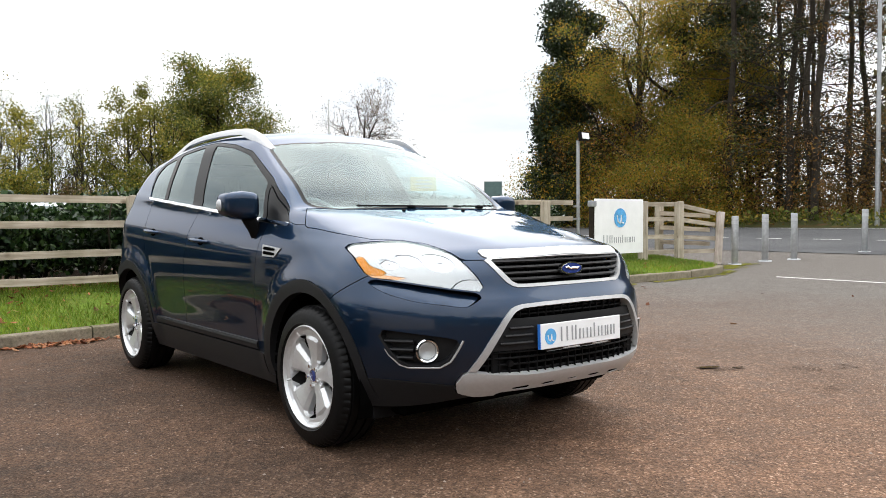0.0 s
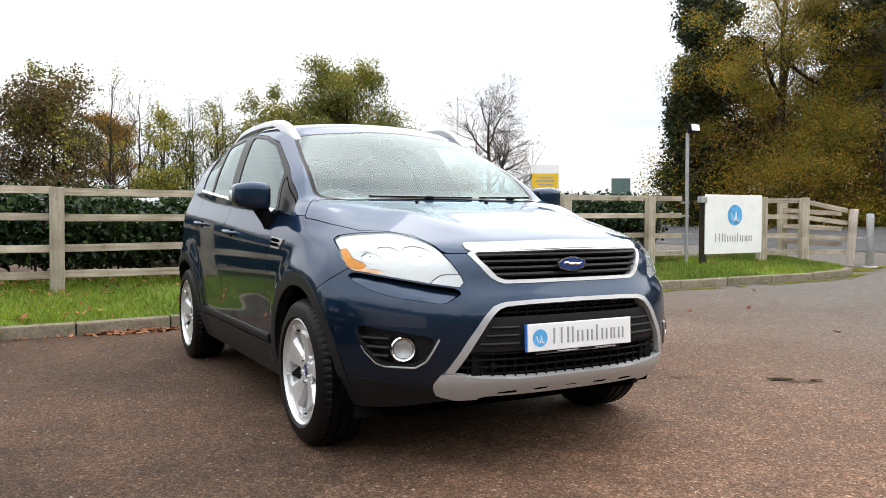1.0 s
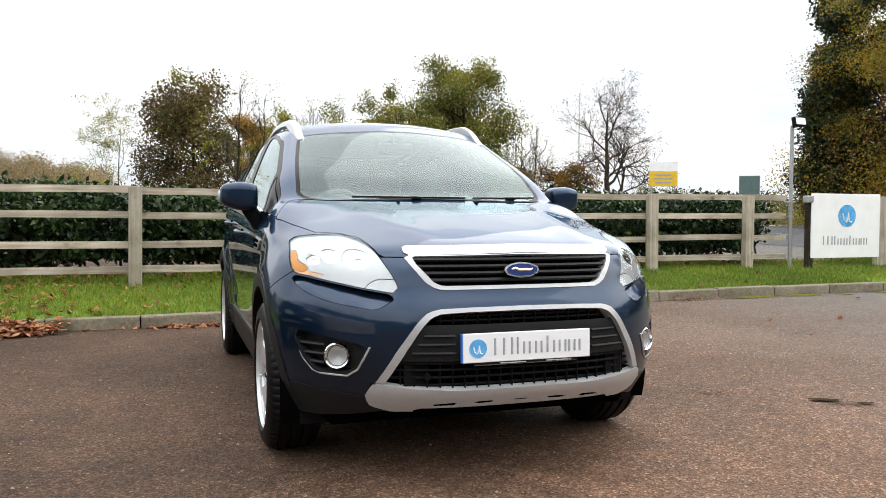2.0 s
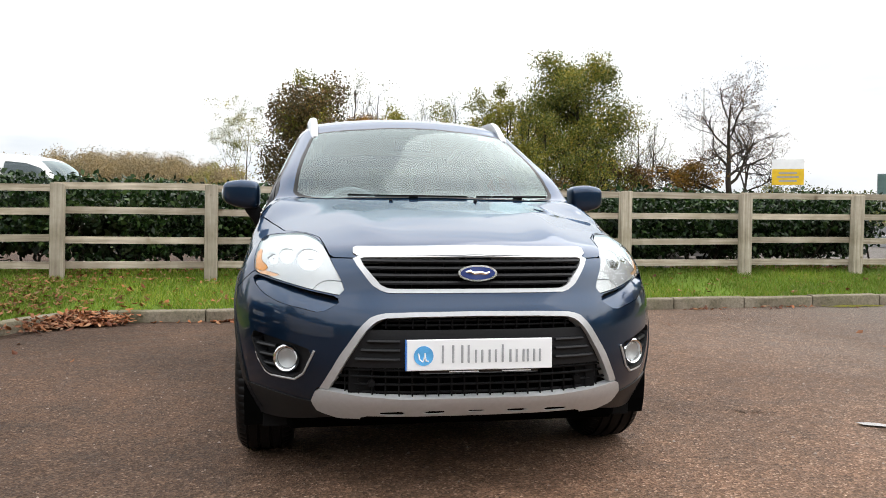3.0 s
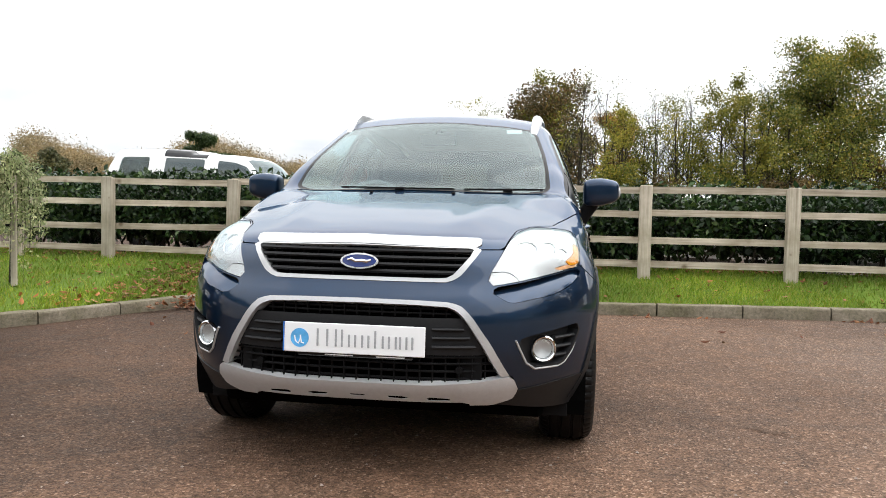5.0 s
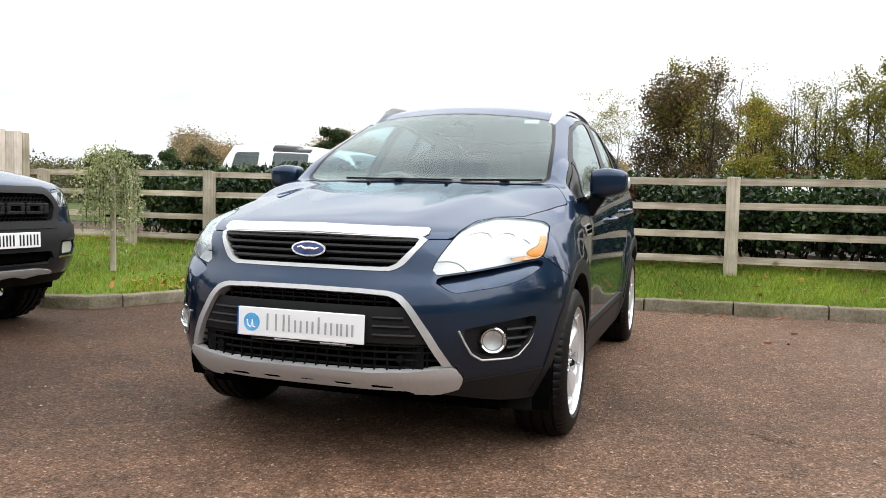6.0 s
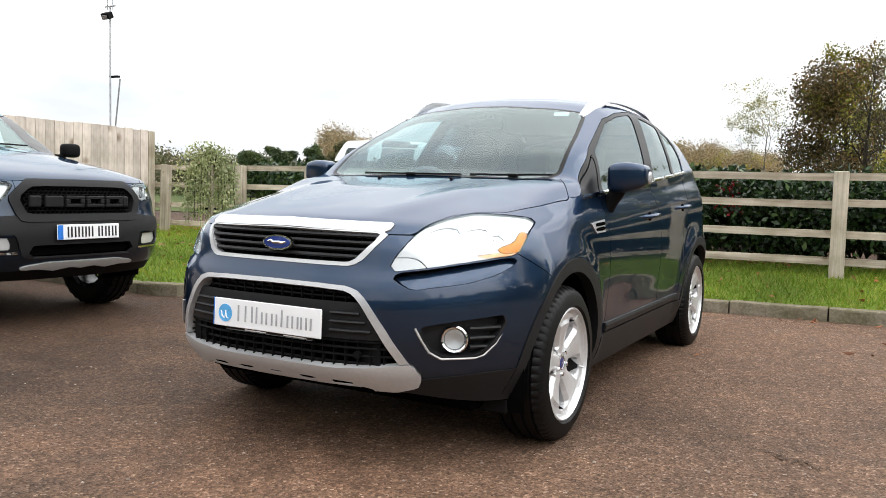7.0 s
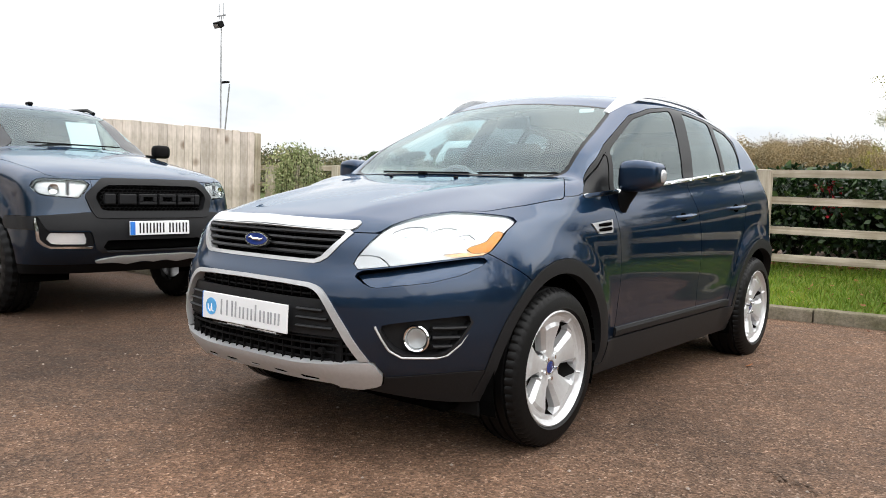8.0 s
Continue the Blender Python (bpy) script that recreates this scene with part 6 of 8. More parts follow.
low = lambda A: np.maximum(0.6 - A[:, 0], A[:, 2] - belt(A[:, 1]) - 0.02)
df = sh.take(poly_fn(YZ, DOORF, low))
dr = sh.take(poly_fn(YZ, DOORR, low))
sl = sh.take(lambda A: np.maximum(np.maximum(A[:, 2] - 0.397, np.abs(A[:, 1] - 1.345) - 1.05), 0.5 - A[:, 0]), 0.002)
fn_ = sh.take(lambda A: np.maximum(np.maximum(A[:, 1] - 0.62, A[:, 2] - 1.085 - 0.05 * sstep(0.2, 0.5, A[:, 1])), 0.55 - A[:, 0]), 0.0015)
for s in SIDES:
    d1 = skin("front_door", *df, M_PAINT, car, 0.02, side=s)
    d2 = skin("rear_door", *dr, M_PAINT, car, 0.02, side=s)
    skin("sill", *sl, M_GREYP, car, 0.05, side=s, label="dark grey plastic sill", push=0.01)
    skin("front_wing", *fn_, M_PAINT, car, 0.02, side=s)
    # rubbing strip along the foot of the doors
    bm, rows = bmesh.new(), []
    for y in np.linspace(0.60, 2.17, 24):
        rows.append([bm.verts.new((s * (float(car_side(y, z)) + o), y, z)) for z, o in ((0.398, -0.004), (0.404, 0.012), (0.432, 0.015), (0.446, 0.009), (0.450, -0.004))])
    for p0, p1 in zip(rows, rows[1:]):
        for k in range(4):
            bm.faces.new((p0[k], p1[k], p1[k + 1], p0[k + 1]))
    bm.faces.new(rows[0])
    bm.faces.new(rows[-1])
    bmesh.ops.recalc_face_normals(bm, faces=bm.faces)
    part("door_moulding", bm, M_GREYP, car, "dark grey rubbing strip along the doors' foot", 30)
    for d, (hy, hz) in ((d1, (1.40, 0.985)), (d2, (2.27, 1.035))):
        hx = float(car_side(hy, hz))
        pts = [(s * (hx - 0.008), hy - 0.105, hz - 0.006), (s * (hx + 0.022), hy - 0.085, hz - 0.003), (s * (hx + 0.034), hy, hz + 0.002), (s * (hx + 0.030), hy + 0.075, hz + 0.006), (s * (hx - 0.008), hy + 0.095, hz + 0.008)]
        child("handle", mesh_of("handle", *tube(pts, [0.012, 0.016, 0.018, 0.017, 0.013], 10, 0.75), M_PAINT, 50), d, "body-coloured door handle")
        # flat near-black oval: the shadow in the handle's recess as colour
        cup = bmesh.new()
        bmesh.ops.create_uvsphere(cup, u_segments=20, v_segments=10, radius=1.0, matrix=Matrix.Translation((s * (hx - 0.002), hy - 0.005, hz - 0.008)) @ Matrix.Diagonal((0.008, 0.056, 0.030, 1)))
        part("handle_cup", cup, M_VOID, d, "near-black oval standing in for the shadow behind the handle", 60)
    # wing vent
    vy = [(0.312, 0.963), (0.520, 0.979), (0.512, 0.918), (0.374, 0.914)]
    bm = bmesh.new()
    a = [bm.verts.new((s * (float(car_side(y, z)) + 0.006), y, z)) for y, z in vy]
    b = [bm.verts.new((s * (float(car_side(y, z)) - 0.01), y, z)) for y, z in vy]
    bm.faces.new(a)
    for k in range(4):
        bm.faces.new((a[k], b[k], b[(k + 1) % 4], a[(k + 1) % 4]))
    bmesh.ops.recalc_face_normals(bm, faces=bm.faces)
    vent = part("wing_vent", bm, M_SATIN, car, "silver side vent behind the front wheel")
    # near-black bars stand in for the shaded openings of the vent
    for z0 in (0.957, 0.934):
        pts = [(s * (float(car_side(y, z0)) + 0.0075), y, z0 + 0.05 * (y - 0.42)) for y in (0.372, 0.42, 0.485)]
        child("slot", mesh_of("slot", *tube(pts, [0.007, 0.010, 0.010], 6, 0.9), M_VOID), vent)
# tail: lamps, tailgate with its window
tl = sh.take(lambda A: np.maximum(np.maximum(3.05 - A[:, 1], 0.52 - A[:, 0]), np.abs(A[:, 2] - 1.08) - 0.16), 0.002)
rg = sh.take(lambda A: np.maximum(np.maximum(2.98 - A[:, 1], A[:, 0] - 0.56), np.abs(A[:, 2] - 1.37) - 0.12), 0.002)
tg = sh.take(lambda A: np.maximum(np.maximum(2.96 - A[:, 1], A[:, 0] - 0.60), 0.62 - A[:, 2]), 0.002)
rb = sh.take(lambda A: np.maximum(np.maximum(2.9 - A[:, 1], A[:, 2] - 0.66), -A[:, 2]), 0.002)
for s in SIDES:
    skin("tail_lamp", *tl, plain("red_lens", (0.35, 0.01, 0.012), 0.15, coat=1.0) if s > 0 else bpy.data.materials["red_lens"], car, 0.02, side=s, label="red tail lamp")
skin("rear_screen", *rg, M_PRIVACY, car, 0.004, both=True)
skin("tailgate", *tg, M_PAINT, car, 0.02, both=True)
skin("rear_bumper", *rb, M_PAINT, car, 0.02, both=True)
skin("body_shell", sh.V, sh.F, M_PAINT, car, 0.012, both=True, label="blue roof, pillars and rear quarters")


def nose_y(x, z, off=0.0):
    return float(k_nose(z) + k_bow(z) * abs(x) ** 3.4) * 1.0 + off


def bar_x(x0, x1, z0, z1, off, r, mat, name, flat=0.6, n=14):
    pts = []
    for k in range(n + 1):
        t = k / n
        x, z = x0 + (x1 - x0) * t, z0 + (z1 - z0) * t
        pts.append((x, nose_y(x, z, off), z))
    return child(name, mesh_of(name, *tube(pts, r, 6, flat), mat, 40), car)


for k in range(4):
    z = 0.836 + 0.0265 * k
    w = 0.355 + (z - 0.815) * 0.80
    bar_x(-w, w, z, z, 0.020, 0.0135, M_GREYP, "grille_slat", 0.62)
for x in np.linspace(-0.36, 0.36, 13):
    part("grille_rib", box_bm((0.004, 0.016, 0.112), (x, nose_y(x, 0.87, 0.040), 0.871)), M_BLACKP, car)
# lower grille: mesh above and below the band
for z in (0.432, 0.462, 0.492, 0.518):
    w = 0.545 - (z - 0.44) * 0.56
    bar_x(-w, w, z, z, 0.022, 0.0052, M_BLACKP, "grille_slat", 1.0)
for z in (0.683, 0.70):
    bar_x(-0.36, 0.36, z, z, 0.024, 0.0045, M_BLACKP, "grille_slat", 1.0)
for x in np.arange(-0.49, 0.5, 0.049):
    hi = min(0.524, 0.44 + (0.545 - abs(x)) / 0.56)
    if hi > 0.45:
        part("grille_rib", box_bm((0.0045, 0.02, hi - 0.415), (x, nose_y(x, 0.46, 0.026), (hi + 0.415) / 2)), M_BLACKP, car)
    if abs(x) < 0.36:
        part("grille_rib", box_bm((0.0045, 0.02, 0.042), (x, nose_y(x, 0.69, 0.026), 0.692)), M_BLACKP, car)
for s in SIDES:
    for k, z in enumerate((0.560, 0.593, 0.626)):
        bar_x(s * 0.295, s * (0.455 - 0.022 * k), z, z, 0.004, 0.0085, M_GREYP, "band_rib", 0.7, 6)
    fill = box_bm((0.10, 0.012, 0.09), (s * 0.43, nose_y(0.43, 0.47, 0.035), 0.470), 0.004)
    part("grille_panel", fill, M_BLACKP, car)
    part("grille_cap", cyl_bm(0.014, 0.014, 0.02, (s * 0.395, nose_y(0.395, 0.47, 0.016), 0.468), 16, pose(0, 0, 0, 90)), M_BLACKP, car, "round towing eye cap", 40)
    part("parking_sensor", cyl_bm(0.0125, 0.0125, 0.006, (s * 0.722, -0.668, 0.637), 20, pose(0, 0, 0, 90, 0, s * 42)), M_PAINT, car, "round parking sensor", 40)
    part("air_deflector", box_bm((0.16, 0.02, 0.06), (s * 0.73, -0.40, 0.225), 0.004), M_BLACKP, car)

plate = child("number_plate", from_bm("number_plate", box_bm((0.548, 0.008, 0.114), (0, 0, 0), 0.0035, 2), M_PLATE), car, "white dealer plate with a blue emblem and grey bars", pose(0, -0.944, 0.580, -1.5))
emblem(plate, 0.036, m=pose(-0.212, -0.005, -0.002), thick=0.002)
letter_bars(plate, 0.385, 0.066, M_LETTER, pose(-0.152, -0.0055, -0.030), BARS)
part("plate_edge", box_bm((0.004, 0.016, 0.112), (-0.2765, 0.004, 0), 0.001), M_PLATEBLUE, plate, "blue edge of the plate")
part("plate_holder", box_bm((0.45, 0.02, 0.016), (0.0, -0.926, 0.516), 0.004), M_GLOSSBLACK, car, "black plate holder")
for k in range(2):
    part("holder_print", box_bm((0.11, 0.003, 0.004), (-0.06 + 0.2 * k, -0.9375, 0.516)), M_PLATE, car)
bm = cyl_bm(1, 1, 0.02, seg=40, rot=pose(0, 0, 0, 90))
bmesh.ops.scale(bm, vec=(0.075, 1, 0.031), verts=bm.verts)
badge = part("badge", bm, M_CHROME, car, "oval blue badge with a chrome rim", 40, pose(0, -0.874, 0.873, -8))
bm = cyl_bm(1, 1, 0.012, seg=40, rot=pose(0, 0, 0, 90))
bmesh.ops.scale(bm, vec=(0.066, 1, 0.0245), verts=bm.verts)
part("badge_field", bm, M_BADGE, badge, "blue oval field", 40, pose(0, -0.006, 0))
scr = tube([(-0.046, -0.013, 0.003), (-0.03, -0.013, 0.007), (-0.015, -0.013, -0.001), (0.012, -0.013, 0.001), (0.03, -0.013, -0.002), (0.046, -0.013, 0.004)], [0.003, 0.006, 0.006, 0.006, 0.006, 0.003], 6, 1.0)
child("badge_script", mesh_of("badge_script", *scr, M_CHROME, 40), badge, "pale flourish")

def roof_z(x, y):
    lo, hi = 0.9, 2.0
    for _ in range(30):
        m = (lo + hi) / 2
        if float(car_G(np.array([x]), np.array([y]), np.array([m]))[0]) < 0:
            lo = m
        else:
            hi = m
    return lo


# door mirrors
def superell(c, r, e, n=(32, 20)):
    vs, fs = [], []
    f = lambda v, p: math.copysign(abs(v) ** p, v)
    for j in range(n[1] + 1):
        b = math.pi * (j / n[1] - 0.5)
        for i in range(n[0]):
            a = 2 * math.pi * i / n[0]
            vs.append([c[0] + r[0] * f(math.cos(b), e) * f(math.cos(a), e), c[1] + r[1] * f(math.cos(b), e) * f(math.sin(a), e), c[2] + r[2] * f(math.sin(b), e)])
    for j in range(n[1]):
        for i in range(n[0]):
            k = (i + 1) % n[0]
            fs.append((j * n[0] + i, j * n[0] + k, (j + 1) * n[0] + k, (j + 1) * n[0] + i))
    return vs, fs


for s in SIDES:
    vs, fs = superell((0, 0, 0), (0.098, 0.078, 0.077), 0.42)
    for v in vs:
        if v[1] > 0.035:
            v[1] = 0.035 + (v[1] - 0.035) * 0.12
        out = s * v[0]
        v[1] += 0.26 * max(0, out) * 0.55 + 0.05 * out
        v[2] *= 1 - 0.26 * max(0, out / 0.10)
        v[2] += 0.008 * out / 0.12
    V, F = vs, fs
    A = np.array(V)
    V2, fa, fb = split(V, F, A[:, 1] - 0.028 - 0.19 * np.clip(s * A[:, 0], 0, 1))
    a, b = compact(V2, fa)
    mm = pose(s * 0.972, 0.655, 1.192)
    mirror = child("door_mirror", mesh_of("door_mirror", a, b, M_PAINT, 50), car, "blue door mirror on a black stalk", mm)
    a, b = compact(V2, fb)
    child("mirror_rim", mesh_of("mirror_rim", a, b, M_BLACKP, 50), mirror)
    child("mirror_glass", mesh_of("mirror_glass", *superell((s * 0.0, 0.052, 0.0), (0.080, 0.004, 0.054), 0.7, (24, 8)), M_CHROME, 50), mirror, "mirror glass", pose(0, 0, 0, 0, 0, s * 11))
    child("mirror_indicator", mesh_of("mirror_indicator", *superell((s * 0.089, 0.028, 0.0), (0.020, 0.032, 0.034), 0.8, (20, 12)), M_LAMPWHITE, 50), mirror, "pale indicator lens at the tip")
    st = tube([(s * 0.862, 0.655, 1.030), (s * 0.885, 0.65, 1.07), (s * 0.912, 0.645, 1.11), (s * 0.925, 0.645, 1.14)], [0.040, 0.038, 0.040, 0.044], 12, 0.8, up=(0, 1, 0))
    child("mirror_stalk", mesh_of("mirror_stalk", *st, M_BLACKP, 60), car, "black mirror stalk")
    # roof rail: a solid front foot, a lifted bar and a tapering tail
    vs, fs, n = [], [], 40
    for k in range(n + 1):
        t = k / n
        y = 1.015 + 1.88 * t
        x = 0.578 + 0.030 * math.sin(math.pi * min(1, 1.1 * t))
        zr = roof_z(x, y)
        top = 0.058 * float(sstep(-0.05, 0.17, t)) * (1 - 0.92 * float(sstep(0.62, 1.02, t)))
        gap = 0.030 * float(sstep(0.12, 0.22, t)) * float(sstep(0.80, 0.66, t)) - 0.012
        w = 0.022 - 0.006 * float(sstep(0.10, 0.35, t)) - 0.006 * float(sstep(0.03, 0.0, t))
        lo_, hi_ = zr + min(gap, top - 0.014), zr + top
        h = hi_ - lo_
        for u, v in ((-1, 0.0), (-1, 0.55), (-0.72, 0.88), (0, 1.0), (0.72, 0.88), (1, 0.55), (1, 0.0)):
            vs.append((s * (x + u * w - 0.25 * v * h), y, lo_ + v * h))
    for k in range(n):
        for j in range(7):
            i, q = k * 7 + j, k * 7 + (j + 1) % 7
            fs.append((i, q, q + 7, i + 7))
    fs += [tuple(range(7)), tuple(n * 7 + j for j in range(7))]
    bm = bmesh.new()
    bv = [bm.verts.new(v) for v in vs]
    for f in fs:
        bm.faces.new([bv[i] for i in f])
    bmesh.ops.recalc_face_normals(bm, faces=bm.faces)
    part("roof_rail", bm, M_SILVER, car, "satin silver roof rail", 50)

# wipers and washer jets
for px, x0, x1 in ((-0.087, -0.42, 0.20), (0.479, 0.25, 0.66)):
    cy_ = 0.268 + 0.24 * px * px
    part("wiper_cap", box_bm((0.05, 0.03, 0.018), (px, cy_, roof_z(abs(px), cy_) + 0.006), 0.007, 2), M_BLACKP, car, "black wiper arm cap", 40)
    pts = []
    for t in np.linspace(0, 1, 10):
        x = x0 + (x1 - x0) * t
        y = 0.283 + 0.25 * x * x
        pts.append((x, y, roof_z(abs(x), y) + 0.003))
    child("wiper_blade", mesh_of("wiper_blade", *tube(pts, 0.0032, 6), M_BLACKP, 40), car, "black wiper blade")
for x in (-0.215, 0.215):
    part("washer_jet", box_bm((0.018, 0.022, 0.012), (x, 0.165, roof_z(abs(x), 0.165) + 0.004), 0.004), M_BLACKP, car, "black washer jet")
part("tax_sticker", box_bm((0.09, 0.003, 0.025), (0.46, 1.015, 1.556), 0.0, rot=pose(0, 0, 0, -32)), M_PLATE, car, "small white sticker inside the windscreen")

# wheels
def tyre_mesh():
    pr = []
    R, W = 0.346, 0.112
    for x, r in ((-W, 0.250), (-W - 0.006, 0.256), (-W - 0.014, 0.262), (-W - 0.012, 0.268), (-W - 0.010, 0.305), (-W + 0.006, 0.330), (-W + 0.024, 0.341)):
        pr.append((x, r))
    for g0 in (-0.072, -0.026, 0.026, 0.072):
        pr += [(g0 - 0.007, R), (g0 - 0.005, R - 0.009), (g0 + 0.005, R - 0.009), (g0 + 0.007, R)]
    for x, r in ((W - 0.024, 0.341), (W - 0.006, 0.330), (W + 0.010, 0.305), (W + 0.012, 0.268), (W + 0.014, 0.262), (W + 0.006, 0.256), (W, 0.250)):
        pr.append((x, r))
    vs, fs = lathe(pr, 240)
    n = len(pr)
    out = []
    for i, v in enumerate(vs):
        k, a = i % n, (i // n)
        r = math.hypot(v[1], v[2])
        if r > 0.336 and a % 4 == 0 and (k <= 7 or k >= n - 8):
            f = (r - 0.007) / r
            v = (v[0], v[1] * f, v[2] * f)
        out.append(v)
    me = mesh_of("tyre", out, fs, M_TYRE, 35)
    return me


TYRE = tyre_mesh()
barrel = [(0.100, 0.254), (0.116, 0.252), (0.119, 0.246), (0.110, 0.238), (0.080, 0.230), (0.0, 0.215), (-0.09, 0.214), (-0.105, 0.25)]
RIM = mesh_of("rim", *lathe(barrel[:5], 72), M_ALLOY, 35)
BARREL = mesh_of("barrel", *lathe(barrel[4:], 72), M_BARREL, 35)


def spoke_mesh():
    """A fifth of the wheel's face: a faceted spoke that spreads into the rim, with half a slot on either flank."""
    radii = (0.034, 0.055, 0.079, 0.087, 0.110, 0.145, 0.182, 0.198, 0.2085, 0.212, 0.226, 0.243)
    slot = curve1([0.03, 0.080, 0.086, 0.11, 0.15, 0.18, 0.198, 0.209, 0.2115, 0.25], [0.0, 0.0, 0.012, 0.021, 0.031, 0.037, 0.039, 0.028, 0.0, 0.0])
    face = curve1([0.03, 0.06, 0.10, 0.15, 0.19, 0.205, 0.225, 0.243], [0.080, 0.078, 0.080, 0.088, 0.096, 0.097, 0.104, 0.113])
    us = (-1.0, -0.96, -0.70, -0.28, 0.28, 0.70, 0.96, 1.0)
    vs, fs = [], []
    for r in radii:
        cut = max(0.0, float(slot(r)))
        half = math.pi / 5 - cut / r
        open_ = cut > 0.001
        for u in us:
            a, x = u * half, float(face(r))
            if abs(u) > 0.98:
                x -= 0.045 if open_ else 0.0
            elif abs(u) > 0.9:
                x -= 0.016 if open_ else 0.006
            elif abs(u) > 0.5:
                x += 0.002 if r < 0.19 else (-0.002 if r < 0.22 else -0.006)
            else:
                x += 0.006 if r < 0.184 else (-0.004 if r < 0.215 else (-0.010 if r < 0.235 else -0.004))
            vs.append((x, r * math.sin(a), r * math.cos(a)))
    n = len(us)
    for i in range(len(radii) - 1):
        for k in range(n - 1):
            fs.append((i * n + k, (i + 1) * n + k, (i + 1) * n + k + 1, i * n + k + 1))
    return mesh_of("spoke", vs, fs, M_ALLOY, 7)


SPOKE = spoke_mesh()
HUB = mesh_of("hub", *lathe([(0.02, 0.07), (0.070, 0.062), (0.082, 0.050), (0.076, 0.034), (0.076, 0.001)], 40), M_ALLOY, 35)
CAP = mesh_of("centre_cap", *lathe([(0.076, 0.029), (0.083, 0.027), (0.085, 0.022), (0.085, 0.001)], 32), M_BADGE, 35)
CAPR = mesh_of("cap_ring", *lathe([(0.076, 0.034), (0.0845, 0.0325), (0.0845, 0.0285), (0.076, 0.0265)], 32), M_CHROME, 35)
NUT = from_bm("wheel_nut", cyl_bm(0.010, 0.009, 0.03, seg=6, rot=pose(0, 0, 0, 0, 90)), M_CHROME)
DISC = mesh_of("brake_disc", *lathe([(-0.015, 0.06), (-0.015, 0.155), (-0.035, 0.155), (-0.035, 0.06)], 48), M_BARREL, 35)
# near-black disc stands in for the shade behind the spokes
BACK = mesh_of("brake_shadow", *lathe([(-0.05, 0.02), (-0.05, 0.213)], 40), M_VOID, 35)
first = True
for s, y in ((1, 0.0), (-1, 0.0), (1, BASE), (-1, BASE)):
    spin = {(1, 0.0): 4, (-1, 0.0): -5, (1, BASE): 40, (-1, BASE): 12}[(s, y)]
    m = pose(s * 0.808, y, 0.3455, 0, 0, 0 if s > 0 else 180) @ pose(0, 0, 0, spin)
    wheel = child("wheel", TYRE, car, "black road tyre on a silver five-spoke alloy wheel", m)
    wheel.name = "wheel"
    child("rim", RIM, wheel, "silver alloy rim")
    child("barrel", BARREL, wheel, "dark inner barrel")
    for k in range(5):
        child("spoke", SPOKE, wheel, m=pose(0.0, 0, 0, 72 * k))
        child("wheel_nut", NUT, wheel, m=pose(0, 0, 0, 72 * k + 36) @ pose(0.078, 0, 0.049))
    child("hub", HUB, wheel)
    child("centre_cap", CAP, wheel, "blue centre cap")
    child("cap_ring", CAPR, wheel)
    child("brake_disc", DISC, wheel)
    child("brake_shadow", BACK, wheel)
    # dark liner inside the arch
    vs, fs = [], []
    for i in range(25):
        a = radians(-20 + 220 * i / 24)
        for x in (0.50, 0.60, 0.885):
            vs.append((s * x, y + 0.418 * math.cos(a), HUBZ + 0.418 * math.sin(a)))
    for i in range(24):
        for k in range(2):
            fs.append((i * 3 + k, i * 3 + k + 1, i * 3 + k + 4, i * 3 + k + 3))
    c = len(vs)
    vs.append((s * 0.50, y, HUBZ))
    fs += [(i * 3, i * 3 + 3, c) for i in range(24)]
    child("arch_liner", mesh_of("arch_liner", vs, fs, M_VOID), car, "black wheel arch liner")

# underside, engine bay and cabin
# near-black filler blocks, with the shade of these spaces put into their colour
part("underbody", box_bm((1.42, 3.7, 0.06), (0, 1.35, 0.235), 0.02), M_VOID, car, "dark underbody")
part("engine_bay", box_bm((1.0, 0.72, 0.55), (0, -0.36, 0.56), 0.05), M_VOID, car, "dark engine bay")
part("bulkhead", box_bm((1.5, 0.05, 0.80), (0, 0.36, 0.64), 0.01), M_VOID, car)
for s in SIDES:
    part("door_lining", box_bm((0.03, 2.7, 0.80), (s * 0.79, 1.72, 0.66), 0.01), M_TRIM, car)
dash = bmesh.new()
box_bm((1.42, 0.46, 0.22), (0, 0.60, 1.01), 0.06, 3, dash)
for v in dash.verts:
    v.co.z -= 0.05 * max(0, (v.co.y - 0.55)) / 0.3
part("dashboard", dash, M_TRIM, car, "dark grey dashboard", 50)
cowl = bmesh.new()
bmesh.ops.create_uvsphere(cowl, u_segments=24, v_segments=12, radius=1, matrix=Matrix.Translation((-0.37, 0.72, 1.10)) @ Matrix.Diagonal((0.19, 0.14, 0.07, 1)))
part("instrument_cowl", cowl, M_TRIM, car, "", 60)
ring = [(0.19 * math.cos(2 * math.pi * k / 40), 0, 0.19 * math.sin(2 * math.pi * k / 40)) for k in range(41)]
wheel_m = pose(-0.37, 0.86, 1.06, -24)
sw = child("steering_wheel", mesh_of("steering_wheel", *tube(ring, 0.016, 10, up=(0, 1, 0)), plain("wheel_leather", (0.16, 0.16, 0.165), 0.5), 60), car, "grey leather steering wheel", wheel_m)
part("wheel_boss", cyl_bm(0.06, 0.07, 0.05, (0, 0, 0), 24, pose(0, 0, 0, 90)), M_TRIM, sw, smooth=40)
for a in (0, 180, 270):
    part("wheel_spoke", box_bm((0.15, 0.02, 0.035), (0.1, 0, 0), 0.005), M_TRIM, sw, m=pose(0, 0, 0, 0, -a, 0))


